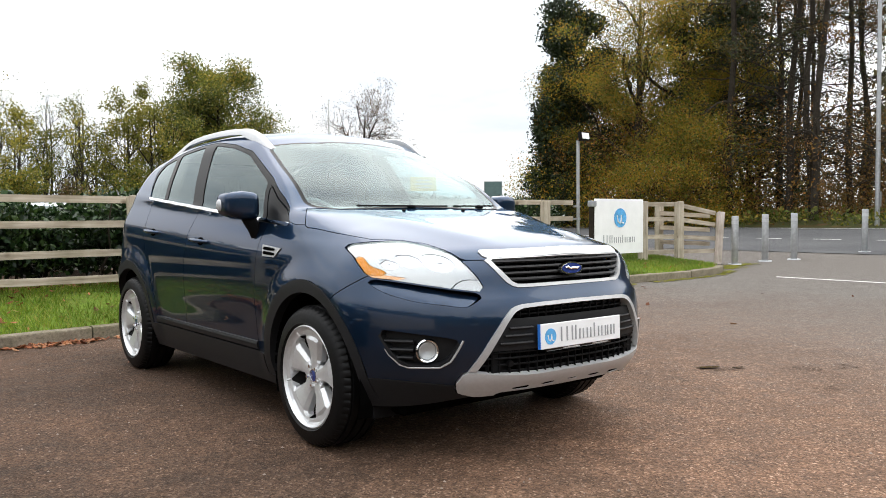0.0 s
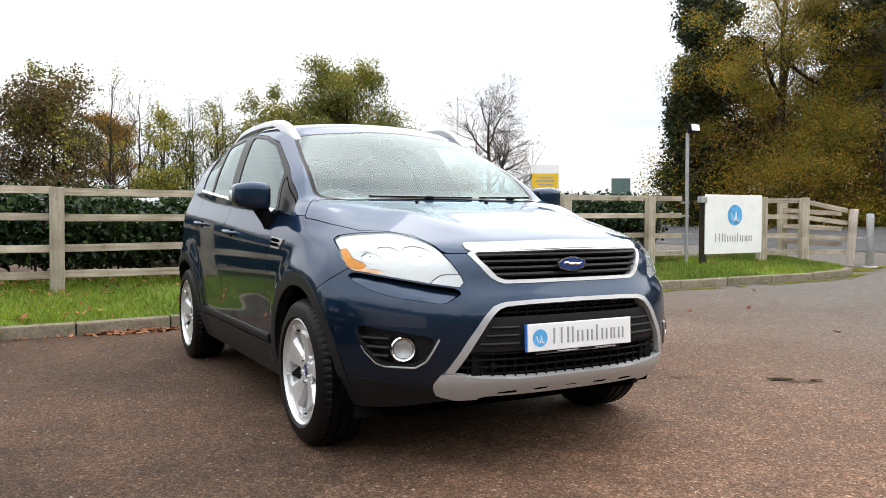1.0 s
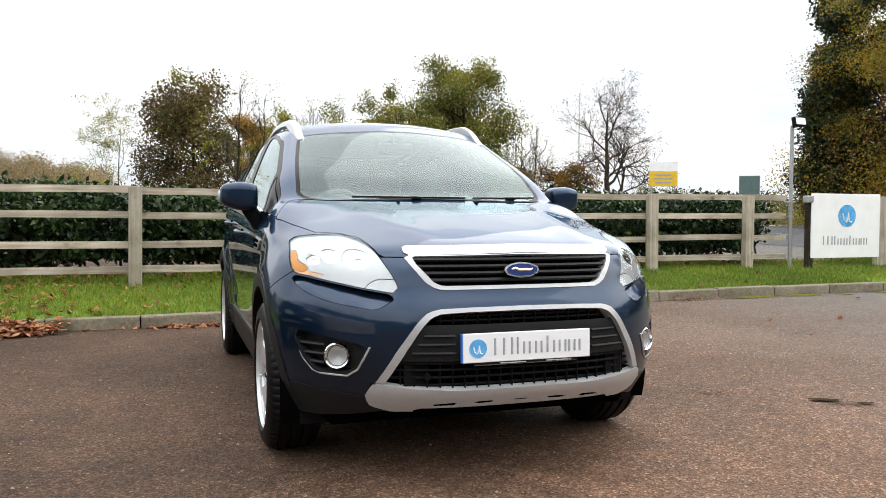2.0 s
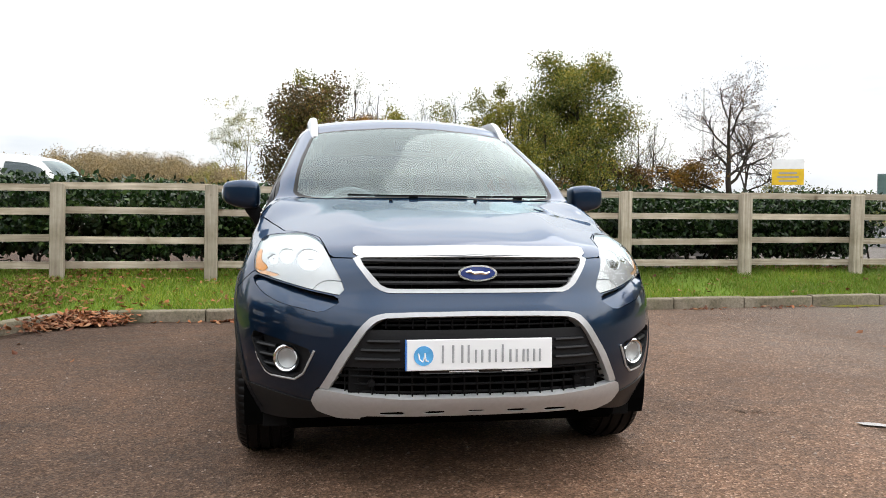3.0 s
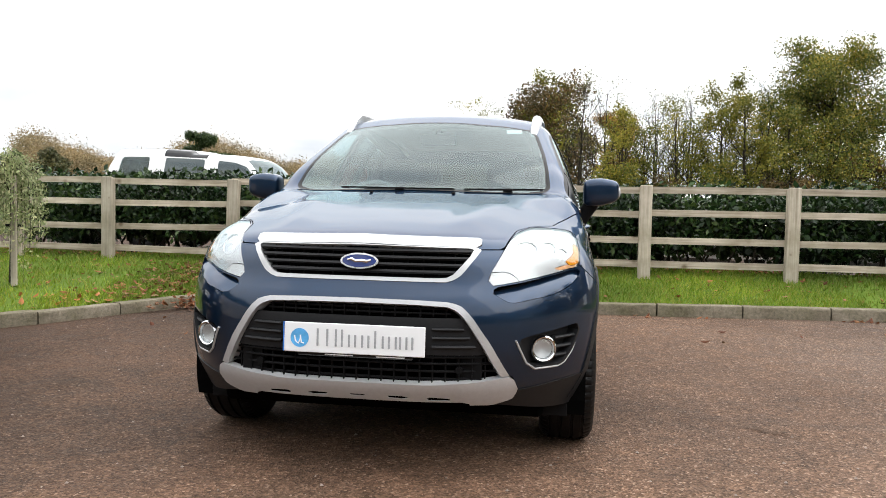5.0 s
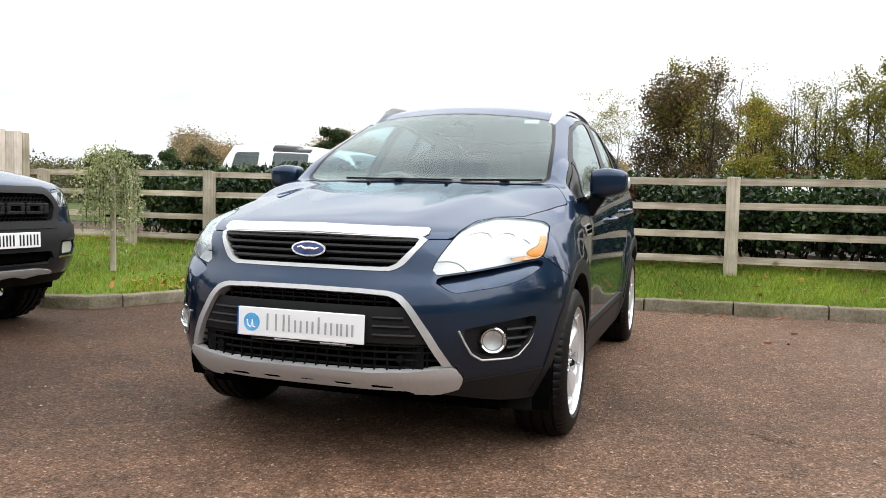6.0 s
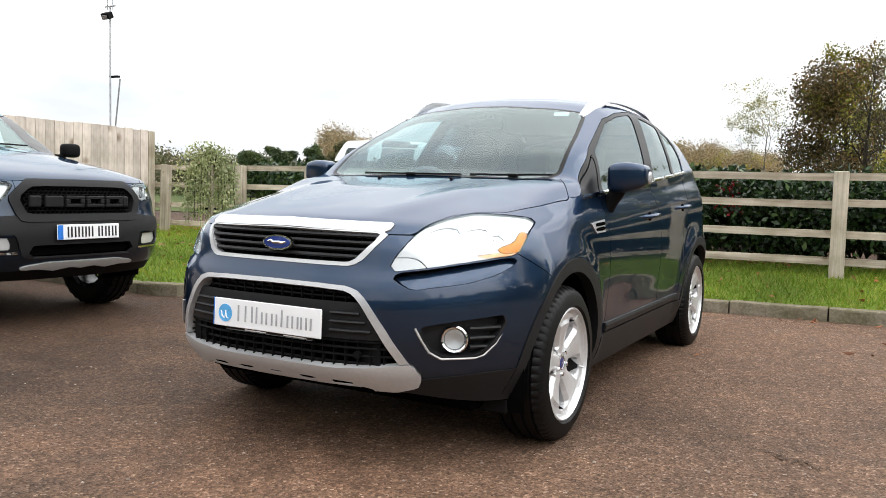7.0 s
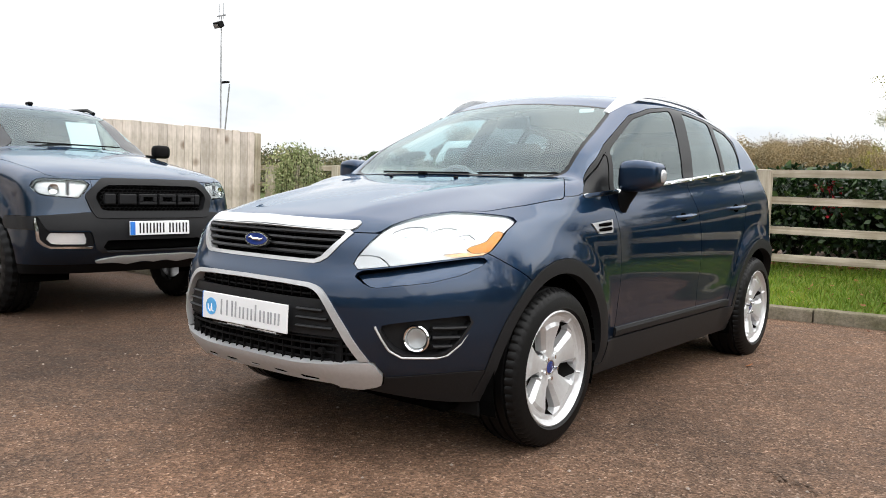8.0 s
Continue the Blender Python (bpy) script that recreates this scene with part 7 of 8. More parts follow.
def seat(x, y, wide=0.50):
    s1 = part("seat", box_bm((wide, 0.50, 0.16), (x, y, 0.60), 0.05, 3), M_SEAT, car, "dark cloth seat", 50)
    part("seat_back", box_bm((wide * 0.94, 0.14, 0.62), (0, 0, 0), 0.06, 3), M_SEAT, s1, "", 50, pose(x, y + 0.34, 0.95, -14))
    part("headrest", box_bm((0.26, 0.10, 0.17), (0, 0, 0), 0.045, 3), M_SEAT, s1, "", 50, pose(x, y + 0.45, 1.34, -10))
    for k in (-1, 1):
        part("headrest_post", cyl_bm(0.007, 0.007, 0.12, (x + 0.06 * k, y + 0.43, 1.25), 8), M_CHROME, s1)


seat(-0.37, 1.22)
seat(0.37, 1.22)
seat(-0.36, 2.12)
seat(0.36, 2.12)
part("cabin_floor", box_bm((1.5, 2.9, 0.04), (0, 1.75, 0.42)), M_TRIM, car)
part("headlining", box_bm((1.0, 1.7, 0.02), (0, 2.0, 1.585), 0.008), plain("headlining_cloth", (0.45, 0.44, 0.42), 0.9), car, "pale grey headlining")
rm = part("rear_view_mirror", box_bm((0.22, 0.035, 0.07), (0, 0.98, 1.50), 0.012, 2), M_BLACKP, car, "black rear view mirror", 50)
part("mirror_foot", box_bm((0.04, 0.05, 0.06), (0, 1.03, 1.535), 0.012), M_BLACKP, rm)

# ---- the pickup beside it, and the car beyond the hedge ----
def make_G(nose, bow, top, low, cab, belt_f, rear, sweep, crown, k_top_edge=0.08, flare=(), bow_n=3.4):
    def G(x, y, z):
        ax = np.abs(x)
        t = z - belt_f(y)
        w = low(z) + (cab(t) - low(z)) * sstep(-0.06, 0.0, t)
        for c, hz, r0, amt in flare:
            w = w + amt * sstep(r0 + 0.14, r0, np.hypot(y - c, z - hz)) * sstep(0.2, 0.4, z)
        side = ax - w
        front = (nose(z) + bow(z) * ax ** bow_n - y) * 0.85
        back = y - rear(z)
        tp = (z - (top(y - sweep * ax ** 2) - crown * (ax / 0.7) ** 2.5)) * 0.85
        return smax(smax(smax(side, tp, k_top_edge), front, 0.06), back, 0.06)
    return G


truck = thing("pickup_truck", "slate blue double-cab pickup truck with black grille, parked nose out", "pickup", pose(-4.12, 0.645, 0.0, 0, 0, 90))
tk_nose = curve1([0.30, 0.40, 0.48, 0.56, 0.70, 0.80, 0.86, 0.95, 1.05, 1.12, 1.16, 1.25], [-0.70, -0.80, -0.875, -0.91, -0.915, -0.90, -0.885, -0.875, -0.855, -0.825, -0.76, -0.4])
tk_bow = curve1([0.3, 0.8, 1.1], [0.34, 0.36, 0.42])
tk_top = curve1([-0.9, -0.8, -0.5, -0.1, 0.2, 0.40, 0.55, 0.95, 1.15, 1.3, 1.8, 2.3, 2.45, 2.52, 2.6, 4.4], [1.10, 1.135, 1.215, 1.285, 1.335, 1.365, 1.45, 1.69, 1.765, 1.79, 1.80, 1.77, 1.68, 1.5, 1.34, 1.32])
tk_low = curve1([0.3, 0.5, 0.75, 1.0, 1.15, 1.25, 1.35], [0.86, 0.885, 0.90, 0.905, 0.895, 0.87, 0.84])
tk_cab = curve1([-0.05, 0.0, 0.05, 0.2, 0.4, 0.55, 0.7], [0.86, 0.85, 0.82, 0.775, 0.70, 0.62, 0.5])
tk_rear = curve1([0.2, 1.6], [4.40, 4.36])
tk_G = make_G(tk_nose, tk_bow, tk_top, tk_low, tk_cab, lambda y: 1.24 + 0.0 * y, tk_rear, 0.16, 0.035, flare=((0.0, 0.40, 0.50, 0.03), (3.22, 0.40, 0.50, 0.03)), bow_n=3.2)
tV, tF = ray_skin(tk_G, 0.1, 3.4, 0.85, 40, 110, 70)
ts = Shell(tV, tF)
ts.take(lambda A: A[:, 2] - 0.36 - 0.05 * sstep(-0.4, -0.6, A[:, 1]) * 0, 0)
for cy in (0.0, 3.22):
    ts.take(lambda A: np.maximum(np.hypot(A[:, 1] - cy, A[:, 2] - 0.40) - 0.455, 0.5 - A[:, 0]), 0)
V, F = ts.take(poly_fn(XZ, mirrored([(0, 1.050), (0.405, 1.045), (0.492, 0.966), (0.445, 0.848), (0, 0.848)]), front_of(-0.5), 0.02), 0)
skin("grille_backing", V, F, M_VOID, truck, 0, both=True, push=-0.03)
V, F = ts.take(poly_fn(XZ, mirrored([(0, 1.098), (0.43, 1.094), (0.562, 0.972), (0.515, 0.838), (0.49, 0.79), (0, 0.79)]), front_of(-0.5), 0.03), 0.001)
skin("grille_frame", V, F, M_GREYP, truck, 0.05, both=True, label="thick dark grey grille frame", push=0.02)
TH = [(0.498, 1.076), (0.66, 1.092), (0.80, 1.094), (0.850, 1.070), (0.872, 1.020), (0.838, 0.972), (0.80, 0.960), (0.585, 0.943)]
tv, tq = ts.take(poly_fn(XZ, TH, front_of(-0.2), 0.02), 0.002)
for s in SIDES:
    hl = skin("headlight", tv, tq, M_CLEAR, truck, 0.004, side=s, label="angular headlight with projector lamp")
    hl.visible_shadow = False
    H2 = Shell(tv, tq)
    hv, hq = H2.take(poly_fn(XZ, [(0.520, 1.069), (0.66, 1.083), (0.795, 1.085), (0.841, 1.064), (0.860, 1.020), (0.829, 0.980), (0.795, 0.969), (0.597, 0.953)], None, 0.02), 0)
    skin("lamp_bezel", H2.V, H2.F, M_PRINT, hl, 0, side=s, push=-0.006, label="black bezel round the lamp")
    skin("lamp_housing", hv, hq, M_LAMPWHITE, hl, 0, side=s, push=-0.03)
    part("lamp_divider", box_bm((0.02, 0.03, 0.10), (s * 0.655, -0.745, 1.02), 0.006), M_DARKCHROME, hl)
    child("projector", mesh_of("projector", *lathe([(-0.03, 0.01), (0.0, 0.04), (0.008, 0.044), (0.008, 0.036), (0.0, 0.02), (-0.002, 0.001)], 28), M_CHROME, 30), hl, "round chrome projector lamp", pose(s * 0.74, -0.70, 1.012, 0, 0, -90 + s * 25) @ Matrix.Scale(0.9, 4))
V, F = ts.take(poly_fn(XZ, mirrored([(0, 0.625), (0.42, 0.625), (0.46, 0.545), (0.42, 0.535), (0, 0.535)]), front_of(-0.5), 0.015), 0)
skin("air_intake", V, F, M_VOID, truck, 0, both=True, push=-0.04)
V, F = ts.take(poly_fn(XZ, mirrored([(0, 0.500), (0.30, 0.500), (0.47, 0.475), (0.50, 0.445), (0.36, 0.452), (0.22, 0.432), (0.10, 0.455), (0, 0.440)]), front_of(-0.5)), 0.001)
skin("skid_plate", V, F, M_SILVER, truck, 0.03, both=True, label="satin grey skid plate", push=0.012)
FG2 = [(0.53, 0.690), (0.81, 0.690), (0.845, 0.800), (0.875, 0.800), (0.862, 0.610), (0.80, 0.562), (0.50, 0.562)]
fv2, fq2 = ts.take(poly_fn(XZ, FG2, front_of(-0.2), 0.02), 0.002)

FSH = Shell(fv2, fq2)
pv2, pq2 = FSH.take(poly_fn(XZ, [(0.50, 0.70), (0.80, 0.70), (0.834, 0.82), (0.862, 0.82), (0.842, 0.62), (0.79, 0.580), (0.49, 0.580)]), 0.001)
PSH = Shell(pv2, pq2)
gv2, gq2 = PSH.take(poly_fn(XZ, [(0.575, 0.682), (0.80, 0.682), (0.818, 0.620), (0.775, 0.594), (0.555, 0.594)], None, 0.01), 0.001)
for s in SIDES:
    skin("fog_panel", PSH.V, PSH.F, M_BLACKP, truck, 0.02, side=s, label="black panel round the fog lamp")
    skin("fog_surround", FSH.V, FSH.F, M_CHROME, truck, 0.03, side=s, label="silver surround of the fog lamp", push=0.006)
    skin("fog_lamp", gv2, gq2, M_REFL, truck, 0.0, side=s, label="rectangular fog lamp", push=-0.012)
V, F = ts.take(lambda A: np.maximum(np.maximum(A[:, 2] - 0.838 + 0.10 * np.maximum(0, A[:, 0] - 0.55), A[:, 1] + 0.30), -A[:, 2]), 0.002)
BB = Shell(V, F)
v, q = BB.take(lambda A: 0.70 - 0.17 * sstep(0.54, 0.48, A[:, 0]) - A[:, 2], 0.001)
v3, q3 = BB.take(lambda A: A[:, 2] - 0.435, 0.001)
skin("bumper_foot", v3, q3, M_BLACKP, truck, 0.03, both=True, label="black lower edge of the bumper")
skin("bumper_top", v, q, M_GREYP, truck, 0.03, both=True, label="dark grey bumper upper", push=0.012)
skin("front_bumper", BB.V, BB.F, M_PAINT2, truck, 0.03, both=True)
# cab glass
TD = [(0.36, 1.245), (0.62, 1.47), (0.95, 1.66), (1.15, 1.715), (1.5, 1.735), (2.1, 1.725), (2.32, 1.60), (2.36, 1.245)]
V, F = ts.take(poly_fn(YZ, TD, beside(0.5)), 0.001)
TDS = Shell(V, F)
p1 = TDS.take(poly_fn(YZ, [(0.60, 1.262), (0.72, 1.48), (0.98, 1.64), (1.17, 1.695), (1.36, 1.71), (1.36, 1.262)], None, 0.02), 0.001)
p2 = TDS.take(poly_fn(YZ, [(1.46, 1.262), (1.46, 1.712), (2.05, 1.70), (2.25, 1.60), (2.28, 1.262)], None, 0.02), 0.001)
for s in SIDES:
    for nm, pv in (("front_window", p1), ("rear_window", p2)):
        gg = skin(nm, *pv, M_GLASS, truck, 0.004, side=s, push=-0.005)
        gg.visible_shadow = False
    skin("window_pillar", TDS.V, TDS.F, M_GLOSSBLACK, truck, 0.02, side=s)
TW = [(0, 0.42), (0.3, 0.43), (0.62, 0.49), (0.735, 0.53), (0.72, 0.66), (0.66, 0.95), (0.62, 1.09), (0.3, 1.05), (0, 1.04)]
V, F = ts.take(poly_fn(XY, mirrored(TW), lambda A: 1.3 - A[:, 2]), 0.002)
tws = skin("windscreen", V, F, M_SCREEN, truck, 0.004, both=True)
tws.visible_shadow = False
V, F = ts.take(poly_fn(XY, mirrored([(0, -1.0), (0.5, -0.95), (0.62, -0.78), (0.76, -0.60), (0.80, -0.3), (0.815, 0.1), (0.80, 0.40), (0.6, 0.40), (0.3, 0.36), (0, 0.35)]), lambda A: 1.09 - A[:, 2]))
skin("bonnet", V, F, M_PAINT2, truck, 0.02, both=True, label="slate blue raised bonnet")
wg = ts.take(lambda A: np.maximum(A[:, 1] - 0.52, 0.5 - A[:, 0]), 0.0015)
dd = ts.take(poly_fn(YZ, [(0.524, 1.3), (0.524, 0.42), (1.40, 0.42), (1.40, 1.3)], lambda A: np.maximum(0.5 - A[:, 0], A[:, 2] - 1.26)))
de = ts.take(poly_fn(YZ, [(1.40, 1.3), (1.40, 0.42), (2.36, 0.42), (2.40, 1.3)], lambda A: np.maximum(0.5 - A[:, 0], A[:, 2] - 1.26)))
for s in SIDES:
    skin("front_wing", *wg, M_PAINT2, truck, 0.02, side=s)
    skin("front_door", *dd, M_PAINT2, truck, 0.02, side=s)
    skin("rear_door", *de, M_PAINT2, truck, 0.02, side=s)
skin("body_shell", ts.V, ts.F, M_PAINT2, truck, 0.012, both=True, label="slate blue cab and load bed")


def tk_y(x, z, off=0.0):
    return float(tk_nose(z) + tk_bow(z) * abs(x) ** 3.2) + off


# honeycomb mesh and the raised block shapes across the grille
def hexes(w, z0, z1, step):
    parts_ = []
    row = 0
    z = z0
    while z <= z1:
        x = -w + (step / 2 if row % 2 else 0)
        while x <= w:
            p = []
            for k in range(7):
                a = radians(60 * k + 30)
                px, pz = x + step * 0.56 * math.cos(a), z + step * 0.40 * math.sin(a)
                p.append((px, tk_y(px, pz, 0.008), pz))
            parts_.append(tube(p, 0.0045, 4, 1.0, up=(0, 1, 0)))
            x += step
        z += step * 0.66
        row += 1
    return joined(*parts_)


child("grille_mesh", mesh_of("grille_mesh", *hexes(0.43, 0.862, 1.038, 0.036), M_BLACKP), truck, "black honeycomb mesh")
def hollow_block(x0, w, hole):
    """A raised block on the grille, a frame where hole is true."""
    bm = bmesh.new()
    h, z0, y0 = 0.084, 0.943, tk_y(x0, 0.94, -0.010)
    if hole:
        for dx, dz, ww, hh in ((0, h / 2 - 0.012, w, 0.024), (0, -h / 2 + 0.012, w, 0.024), (-w / 2 + 0.017, 0, 0.034, h - 0.048), (w / 2 - 0.017, 0, 0.034, h - 0.048)):
            box_bm((ww, 0.034, hh), (x0 + dx, y0, z0 + dz), 0.004, 1, bm)
    else:
        box_bm((w, 0.034, h), (x0, y0, z0), 0.010, 2, bm)
    part("grille_block", bm, M_GREYP, truck, "raised dark grey block on the grille")


for x0, w, hole in ((-0.385, 0.09, False), (-0.245, 0.145, False), (-0.075, 0.155, True), (0.10, 0.155, True), (0.275, 0.155, True), (0.39, 0.05, False)):
    hollow_block(x0, w, hole)
tp = child("number_plate", from_bm("number_plate", box_bm((0.535, 0.008, 0.112), (0, 0, 0), 0.003), M_PLATE), truck, "white plate with blue band and black bars", pose(0.005, -0.945, 0.717, -2))
part("band", box_bm((0.042, 0.003, 0.106), (-0.243, -0.005, 0)), M_PLATEBLUE, tp, "blue plate band")
for k, x in enumerate((-0.165, -0.105, -0.045, 0.012, 0.098, 0.160, 0.222)):
    for dx in (-0.0145, 0.0145):
        part("lettering", box_bm((0.0125, 0.003, 0.078), (x + dx, -0.005, 0)), M_BLACKLET, tp)
for s in SIDES:
    vs, fs = superell((0, 0, 0), (0.085, 0.06, 0.066), 0.5, (20, 12))
    tm = child("door_mirror", mesh_of("door_mirror", vs, fs, M_BLACKP, 50), truck, "black door mirror", pose(s * 0.965, 0.60, 1.385))
    part("stalk", box_bm((0.16, 0.05, 0.04), (-s * 0.12, 0.02, -0.06), 0.01), M_BLACKP, tm)
    child("roof_rail", mesh_of("roof_rail", *tube([(s * 0.60, 1.25, 1.76), (s * 0.61, 1.4, 1.80), (s * 0.61, 1.9, 1.81), (s * 0.60, 2.3, 1.77)], 0.018, 8), M_GREYP, 50), truck, "grey roof rail")
    part("arch_lip", box_bm((0.02, 0.02, 0.02), (s * 0.88, 0, 0.86)), M_PAINT2, truck)
part("aerial_base", box_bm((0.05, 0.09, 0.035), (0.0, 1.35, 1.81), 0.012), M_BLACKP, truck, "small black aerial base")
part("price_sheet", box_bm((0.30, 0.003, 0.30), (0.30, 0.86, 1.50), 0, rot=pose(0, 0, 0, -28)), M_PLATE, truck, "white paper sheet inside the windscreen")
part("dashboard", box_bm((1.4, 0.4, 0.2), (0, 0.72, 1.22), 0.05, 2), M_TRIM, truck)
for x in (-0.36, 0.36):
    part("seat", box_bm((0.5, 0.16, 0.75), (x, 1.45, 1.15), 0.06, 2), M_SEAT, truck, "dark seat")
    part("headrest", box_bm((0.26, 0.1, 0.17), (x, 1.52, 1.60), 0.04, 2), M_SEAT, truck)
part("cab_floor", box_bm((1.6, 2.4, 0.5), (0, 1.4, 0.62), 0.02), M_VOID, truck, "dark cab interior")
part("engine_bay", box_bm((1.1, 0.9, 0.55), (0, -0.15, 0.70), 0.05), M_VOID, truck)
part("chassis", box_bm((0.9, 4.6, 0.14), (0, 1.8, 0.40), 0.03), M_VOID, truck)
part("front_axle", cyl_bm(0.05, 0.05, 1.5, (0, 0, 0.40), 12, pose(0, 0, 0, 0, 90)), M_VOID, truck)
for x in (-0.16, 0.2):
    part("wiper_blade", box_bm((0.5, 0.012, 0.012), (x, 0.47, 1.40), 0.003), M_BLACKP, truck)


def at_tyre():
    R, W = 0.392, 0.128
    pr = [(-W, 0.235), (-W - 0.014, 0.27), (-W - 0.012, 0.34), (-W + 0.004, 0.372), (-W + 0.02, R)]
    for g0 in (-0.06, 0.0, 0.06):
        pr += [(g0 - 0.012, R), (g0 - 0.008, R - 0.012), (g0 + 0.008, R - 0.012), (g0 + 0.012, R)]
    pr += [(W - 0.02, R), (W - 0.004, 0.372), (W + 0.012, 0.34), (W + 0.014, 0.27), (W, 0.235)]
    vs, fs = lathe(pr, 120)
    n = len(pr)
    out = []
    for i, v in enumerate(vs):
        r = math.hypot(v[1], v[2])
        if r > 0.365 and (i // n) % 4 in (0, 1) and (i % n <= 5 or i % n >= n - 6):
            f = (r - 0.011) / r
            v = (v[0], v[1] * f, v[2] * f)
        out.append(v)
    return mesh_of("tyre", out, fs, M_TYRE, 30)


ATT = at_tyre()
TRIM_ = mesh_of("rim", *lathe([(0.085, 0.238), (0.10, 0.236), (0.10, 0.228), (0.06, 0.215), (-0.10, 0.21)], 56), M_DARKALLOY, 35)
TSP = from_bm("spoke", box_bm((0.04, 0.055, 0.19), (0.06, 0, 0.125), 0.010), M_DARKALLOY)
THUB = mesh_of("hub", *lathe([(0.0, 0.08), (0.07, 0.07), (0.085, 0.05), (0.085, 0.001)], 32), M_DARKALLOY, 35)
for s, y in ((1, 0.0), (-1, 0.0), (1, 3.22), (-1, 3.22)):
    w = child("wheel", ATT, truck, "chunky all-terrain tyre on a black alloy wheel", pose(s * 0.80, y, 0.392, 0, 0, 0 if s > 0 else 180))
    child("rim", TRIM_, w, "black alloy rim")
    child("hub", THUB, w)
    for k in range(6):
        child("spoke", TSP, w, m=pose(0, 0, 0, 60 * k + 8))
    vs, fs = [], []
    for i in range(21):
        a = radians(-15 + 210 * i / 20)
        for x in (0.5, 0.88):
            vs.append((s * x, y + 0.46 * math.cos(a), 0.40 + 0.46 * math.sin(a)))
    fs = [(i * 2, i * 2 + 1, i * 2 + 3, i * 2 + 2) for i in range(20)]
    child("arch_liner", mesh_of("arch_liner", vs, fs, M_VOID), truck)

# white off-roader beyond the hedge
suv = thing("off_road_car", "white boxy off-road car with black roof band beyond the hedge", "car", pose(-3.40, 9.3, 0.27, 0, 0, 90 - 4) @ Matrix.Scale(0.955, 4))
sv_G = make_G(curve1([0.3, 0.6, 0.9, 1.1, 1.2], [-0.72, -0.85, -0.84, -0.80, -0.6]), curve1([0.3, 1.2], [0.3, 0.3]),
              curve1([-0.85, -0.75, 0.2, 0.55, 0.62, 0.95, 1.15, 1.5, 2.0, 2.1, 2.6, 3.4, 3.6], [1.0, 1.08, 1.14, 1.17, 1.22, 1.60, 1.70, 1.735, 1.75, 1.80, 1.83, 1.83, 1.80]),
              curve1([0.3, 0.6, 1.0, 1.15, 1.25], [0.88, 0.92, 0.93, 0.92, 0.89]), curve1([-0.05, 0.0, 0.05, 0.3, 0.6, 0.75], [0.90, 0.885, 0.87, 0.82, 0.72, 0.6]),
              lambda y: 1.16 + 0.0 * y, curve1([0.3, 1.1, 1.8], [3.75, 3.78, 3.52]), 0.12, 0.03, 0.07)
sV, sF = ray_skin(sv_G, 0.2, 3.0, 0.9, 28, 90, 60)
ss = Shell(sV, sF)
ss.take(lambda A: A[:, 2] - 0.32, 0)
for cy in (0.0, 2.88):
    ss.take(lambda A: np.maximum(np.hypot(A[:, 1] - cy, A[:, 2] - 0.37) - 0.42, 0.5 - A[:, 0]), 0)
w1 = ss.take(poly_fn(YZ, [(0.72, 1.20), (0.98, 1.50), (1.20, 1.57), (1.52, 1.60), (1.52, 1.20)], beside(0.5), 0.03), 0.002)
w2 = ss.take(poly_fn(YZ, [(1.78, 1.20), (1.78, 1.62), (2.54, 1.65), (2.54, 1.20)], beside(0.5), 0.03), 0.002)
w3 = ss.take(poly_fn(YZ, [(2.86, 1.20), (2.86, 1.66), (3.40, 1.66), (3.48, 1.20)], beside(0.5), 0.04), 0.002)
bp = ss.take(poly_fn(YZ, [(1.74, 1.64), (1.74, 1.95), (2.58, 1.95), (2.58, 1.675)], beside(0.5)), 0.002)
wsv = ss.take(poly_fn(XY, mirrored([(0, 0.63), (0.7, 0.72), (0.62, 1.05), (0, 1.0)]), lambda A: 1.2 - A[:, 2]), 0.002)
rw = ss.take(lambda A: np.maximum(np.maximum(3.40 - A[:, 1], A[:, 0] - 0.66), np.abs(A[:, 2] - 1.42) - 0.22), 0.002)
for s in SIDES:
    skin("front_window", *w1, M_PRIVACY, suv, 0.004, side=s)
    skin("rear_window", *w2, M_PRIVACY, suv, 0.004, side=s)
    skin("quarter_window", *w3, M_GLASS, suv, 0.004, side=s)
for s in SIDES:
    skin("roof_band", *bp, M_GLOSSBLACK, suv, 0.01, side=s, label="gloss black roof band above the rear window")
skin("windscreen", *wsv, M_PRIVACY, suv, 0.004, both=True)
skin("rear_screen", *rw, M_PRIVACY, suv, 0.004, both=True)
skin("body_shell", ss.V, ss.F, M_PAINTW, suv, 0.012, both=True, label="white painted body")
part("spoiler", box_bm((0.9, 0.16, 0.05), (0, 3.52, 1.80), 0.015), M_GLOSSBLACK, suv, "black roof spoiler lamp")
part("cabin_dark", box_bm((1.4, 2.5, 0.6), (0, 2.0, 0.85), 0.05), M_VOID, suv)
for s, y in ((1, 0.0), (-1, 0.0), (1, 2.88), (-1, 2.88)):
    w = child("wheel", ATT, suv, "black tyre", pose(s * 0.78, y, 0.392, 0, 0, 0 if s > 0 else 180))
    child("hub", THUB, w)

# low shapes of other parked cars seen through the hedge
PLAINTYRE = mesh_of("tyre", *lathe([(-0.10, 0.20), (-0.11, 0.28), (-0.085, 0.325), (0.085, 0.325), (0.11, 0.28), (0.10, 0.20)], 36), M_TYRE, 40)


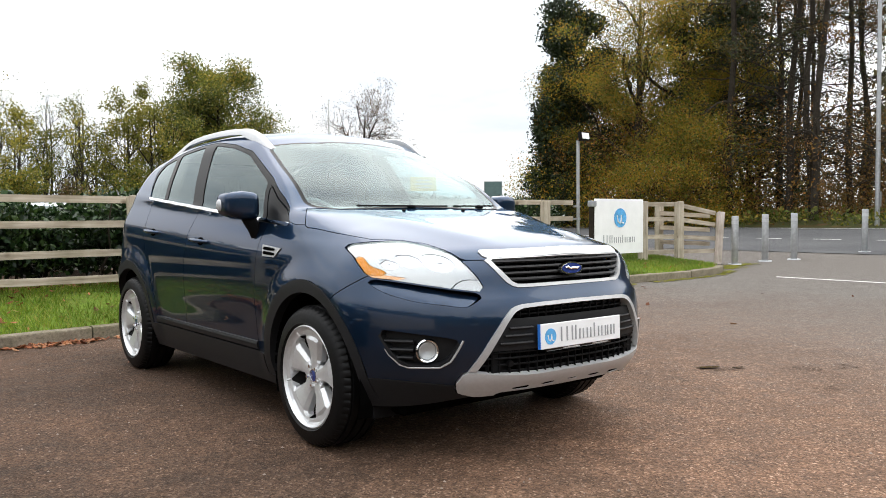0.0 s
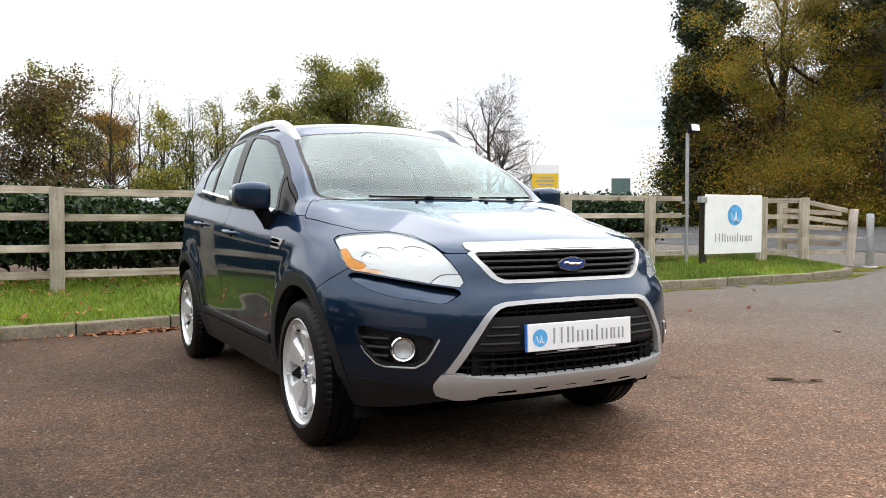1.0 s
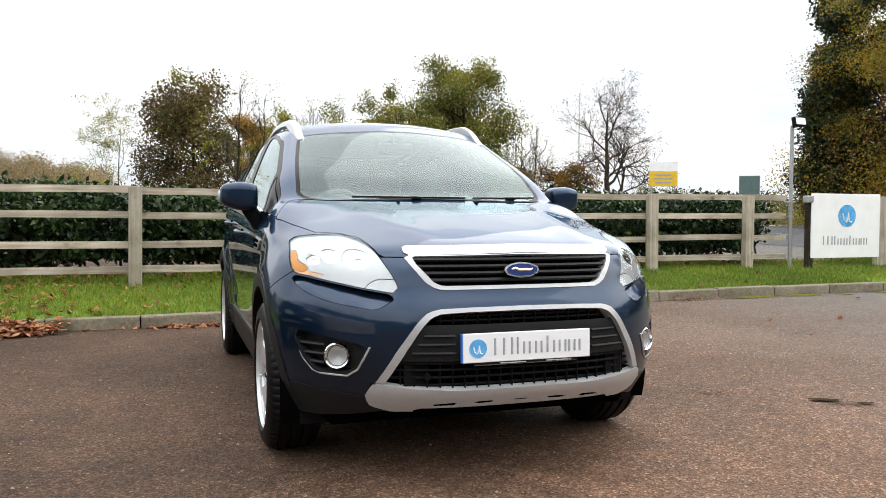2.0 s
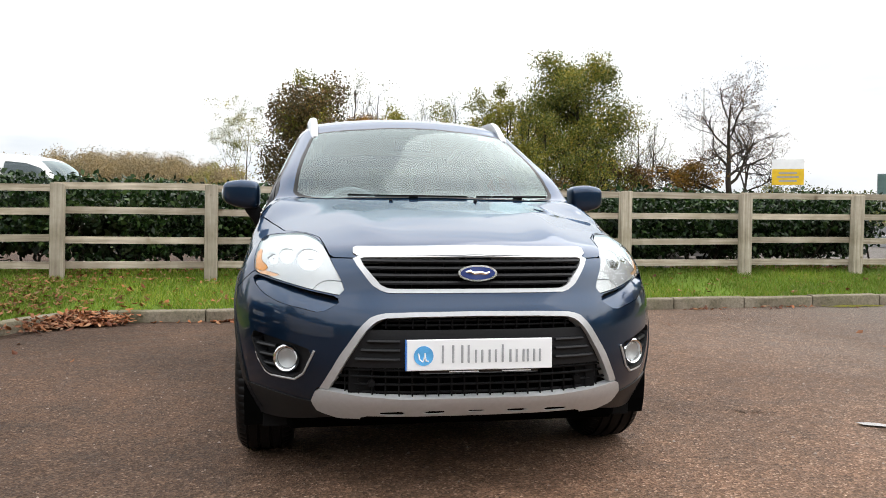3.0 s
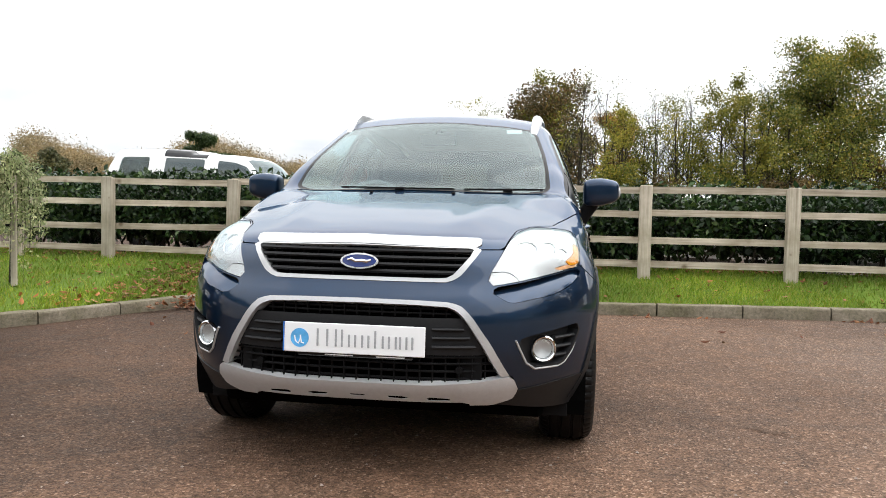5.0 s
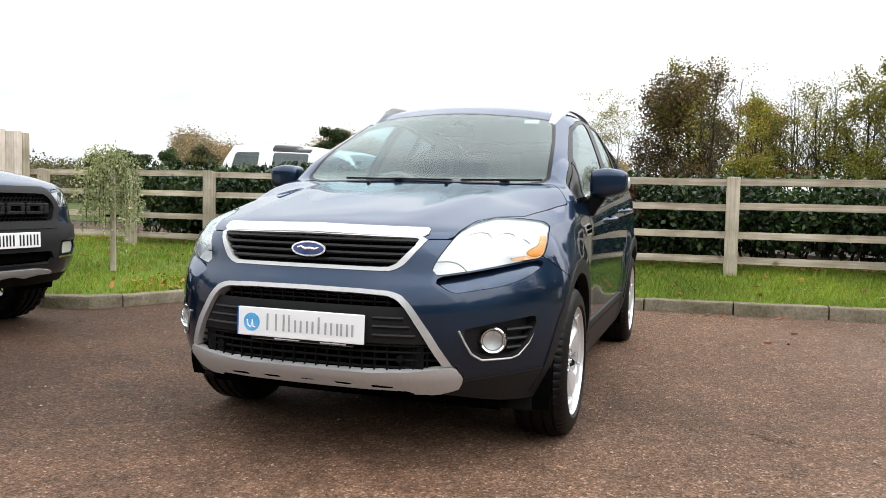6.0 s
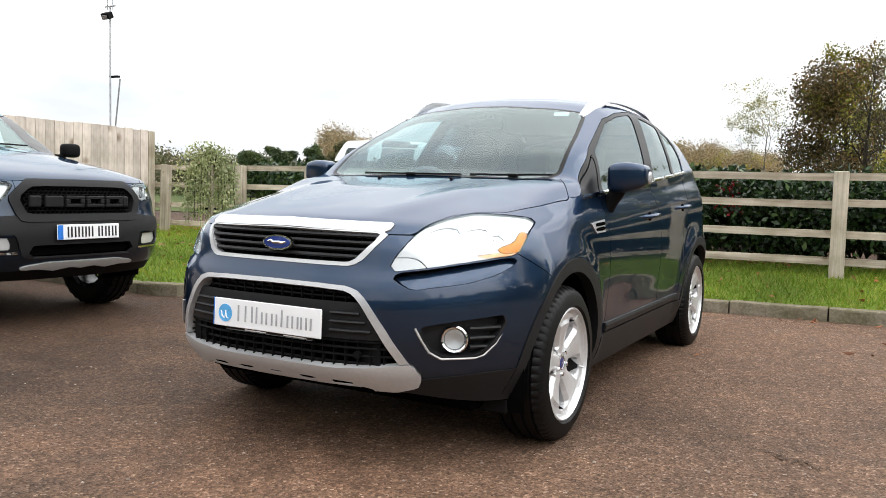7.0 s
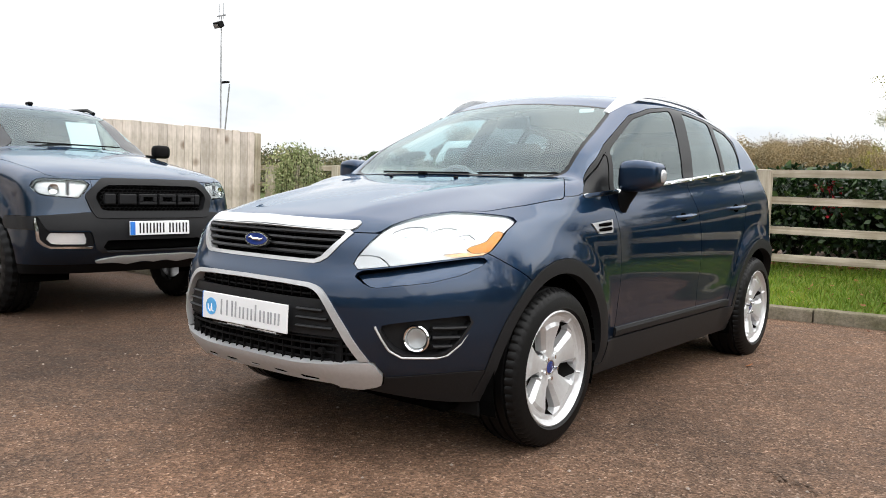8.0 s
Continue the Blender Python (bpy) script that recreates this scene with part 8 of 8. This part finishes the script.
def plain_car(at, turn, paint, label):
    c = thing("parked_car", label, "car", pose(*at, 0, 0, turn), "cars beyond the hedge")
    G2 = make_G(curve1([0.2, 0.6, 0.9], [-0.8, -0.88, -0.75]), curve1([0.2, 1.0], [0.4, 0.4]), curve1([-0.85, -0.6, 0.3, 1.0, 1.6, 2.3, 3.0, 3.3], [0.66, 0.74, 0.84, 1.11, 1.16, 1.12, 0.92, 0.86]),
                curve1([0.2, 0.5, 0.9], [0.80, 0.87, 0.85]), curve1([-0.05, 0.0, 0.1, 0.5], [0.84, 0.82, 0.78, 0.6]), lambda y: 0.90 + 0.0 * y, curve1([0.2, 1.4], [3.4, 3.3]), 0.2, 0.03)
    pV, pF = ray_skin(G2, 0.2, 2.4, 0.6, 16, 50, 36)
    ps = Shell(pV, pF)
    ps.take(lambda A: A[:, 2] - 0.2, 0)
    for cy in (0.0, 2.55):
        ps.take(lambda A: np.maximum(np.hypot(A[:, 1] - cy, A[:, 2] - 0.31) - 0.36, 0.4 - A[:, 0]), 0)
    g2 = ps.take(lambda A: np.maximum(0.91 - A[:, 2], A[:, 2] - 1.08), 0.002)
    skin("glass", *g2, M_PRIVACY, c, 0.004, both=True)
    skin("body", ps.V, ps.F, paint, c, 0.012, both=True)
    for s, y in ((1, 0.0), (-1, 0.0), (1, 2.55), (-1, 2.55)):
        child("wheel", PLAINTYRE, c, "black tyre", pose(s * 0.72, y, 0.33))
    return c


plain_car((2.9, 8.6, 0.27), 0, M_PAINTW, "white hatchback glimpsed through the hedge")
plain_car((5.4, 8.7, 0.27), 0, car_paint("silver_car_paint", (0.42, 0.43, 0.44), 0.5), "silver hatchback glimpsed through the hedge")
plain_car((0.3, 8.7, 0.27), 0, bpy.data.materials["silver_car_paint"], "silver hatchback glimpsed through the hedge")


# signs beyond the hedge
ys = thing("yellow_sign", "yellow roadside board with a white panel above, on posts", "sign", pose(15.2, 20.3, 0.3, 0, 0, -30))
part("panel", box_bm((0.98, 0.03, 0.52), (0, 0, 2.14), 0.004), M_YELLOW, ys)
part("top_panel", box_bm((0.98, 0.028, 0.32), (0, 0.0, 2.57), 0.004), M_WHITEPAINT, ys, "white upper panel")
for k, z in enumerate((2.27, 2.14, 2.01)):
    part("lettering", box_bm((0.55 + 0.12 * (k % 2), 0.006, 0.055), (0, -0.019, z)), M_LETTER, ys)
for x in (-0.4, 0.4):
    part("post", cyl_bm(0.03, 0.03, 2.75, (x, 0.05, 1.37), 10), M_GALV, ys, smooth=40)
gs = thing("road_sign", "grey-green back of a road sign on two posts", "sign", pose(21.7, 23.6, 0.42, 0, 0, -35) @ Matrix.Scale(0.8, 4))
part("panel", box_bm((0.98, 0.03, 0.95), (0, 0, 2.52), 0.004), M_GREEN, gs)
part("rim", box_bm((1.04, 0.02, 1.01), (0, 0.02, 2.52), 0.004), M_GALV, gs)
for x in (-0.3, 0.3):
    part("post", cyl_bm(0.035, 0.035, 3.0, (x, 0.06, 1.5), 10), M_GALV, gs, smooth=40)
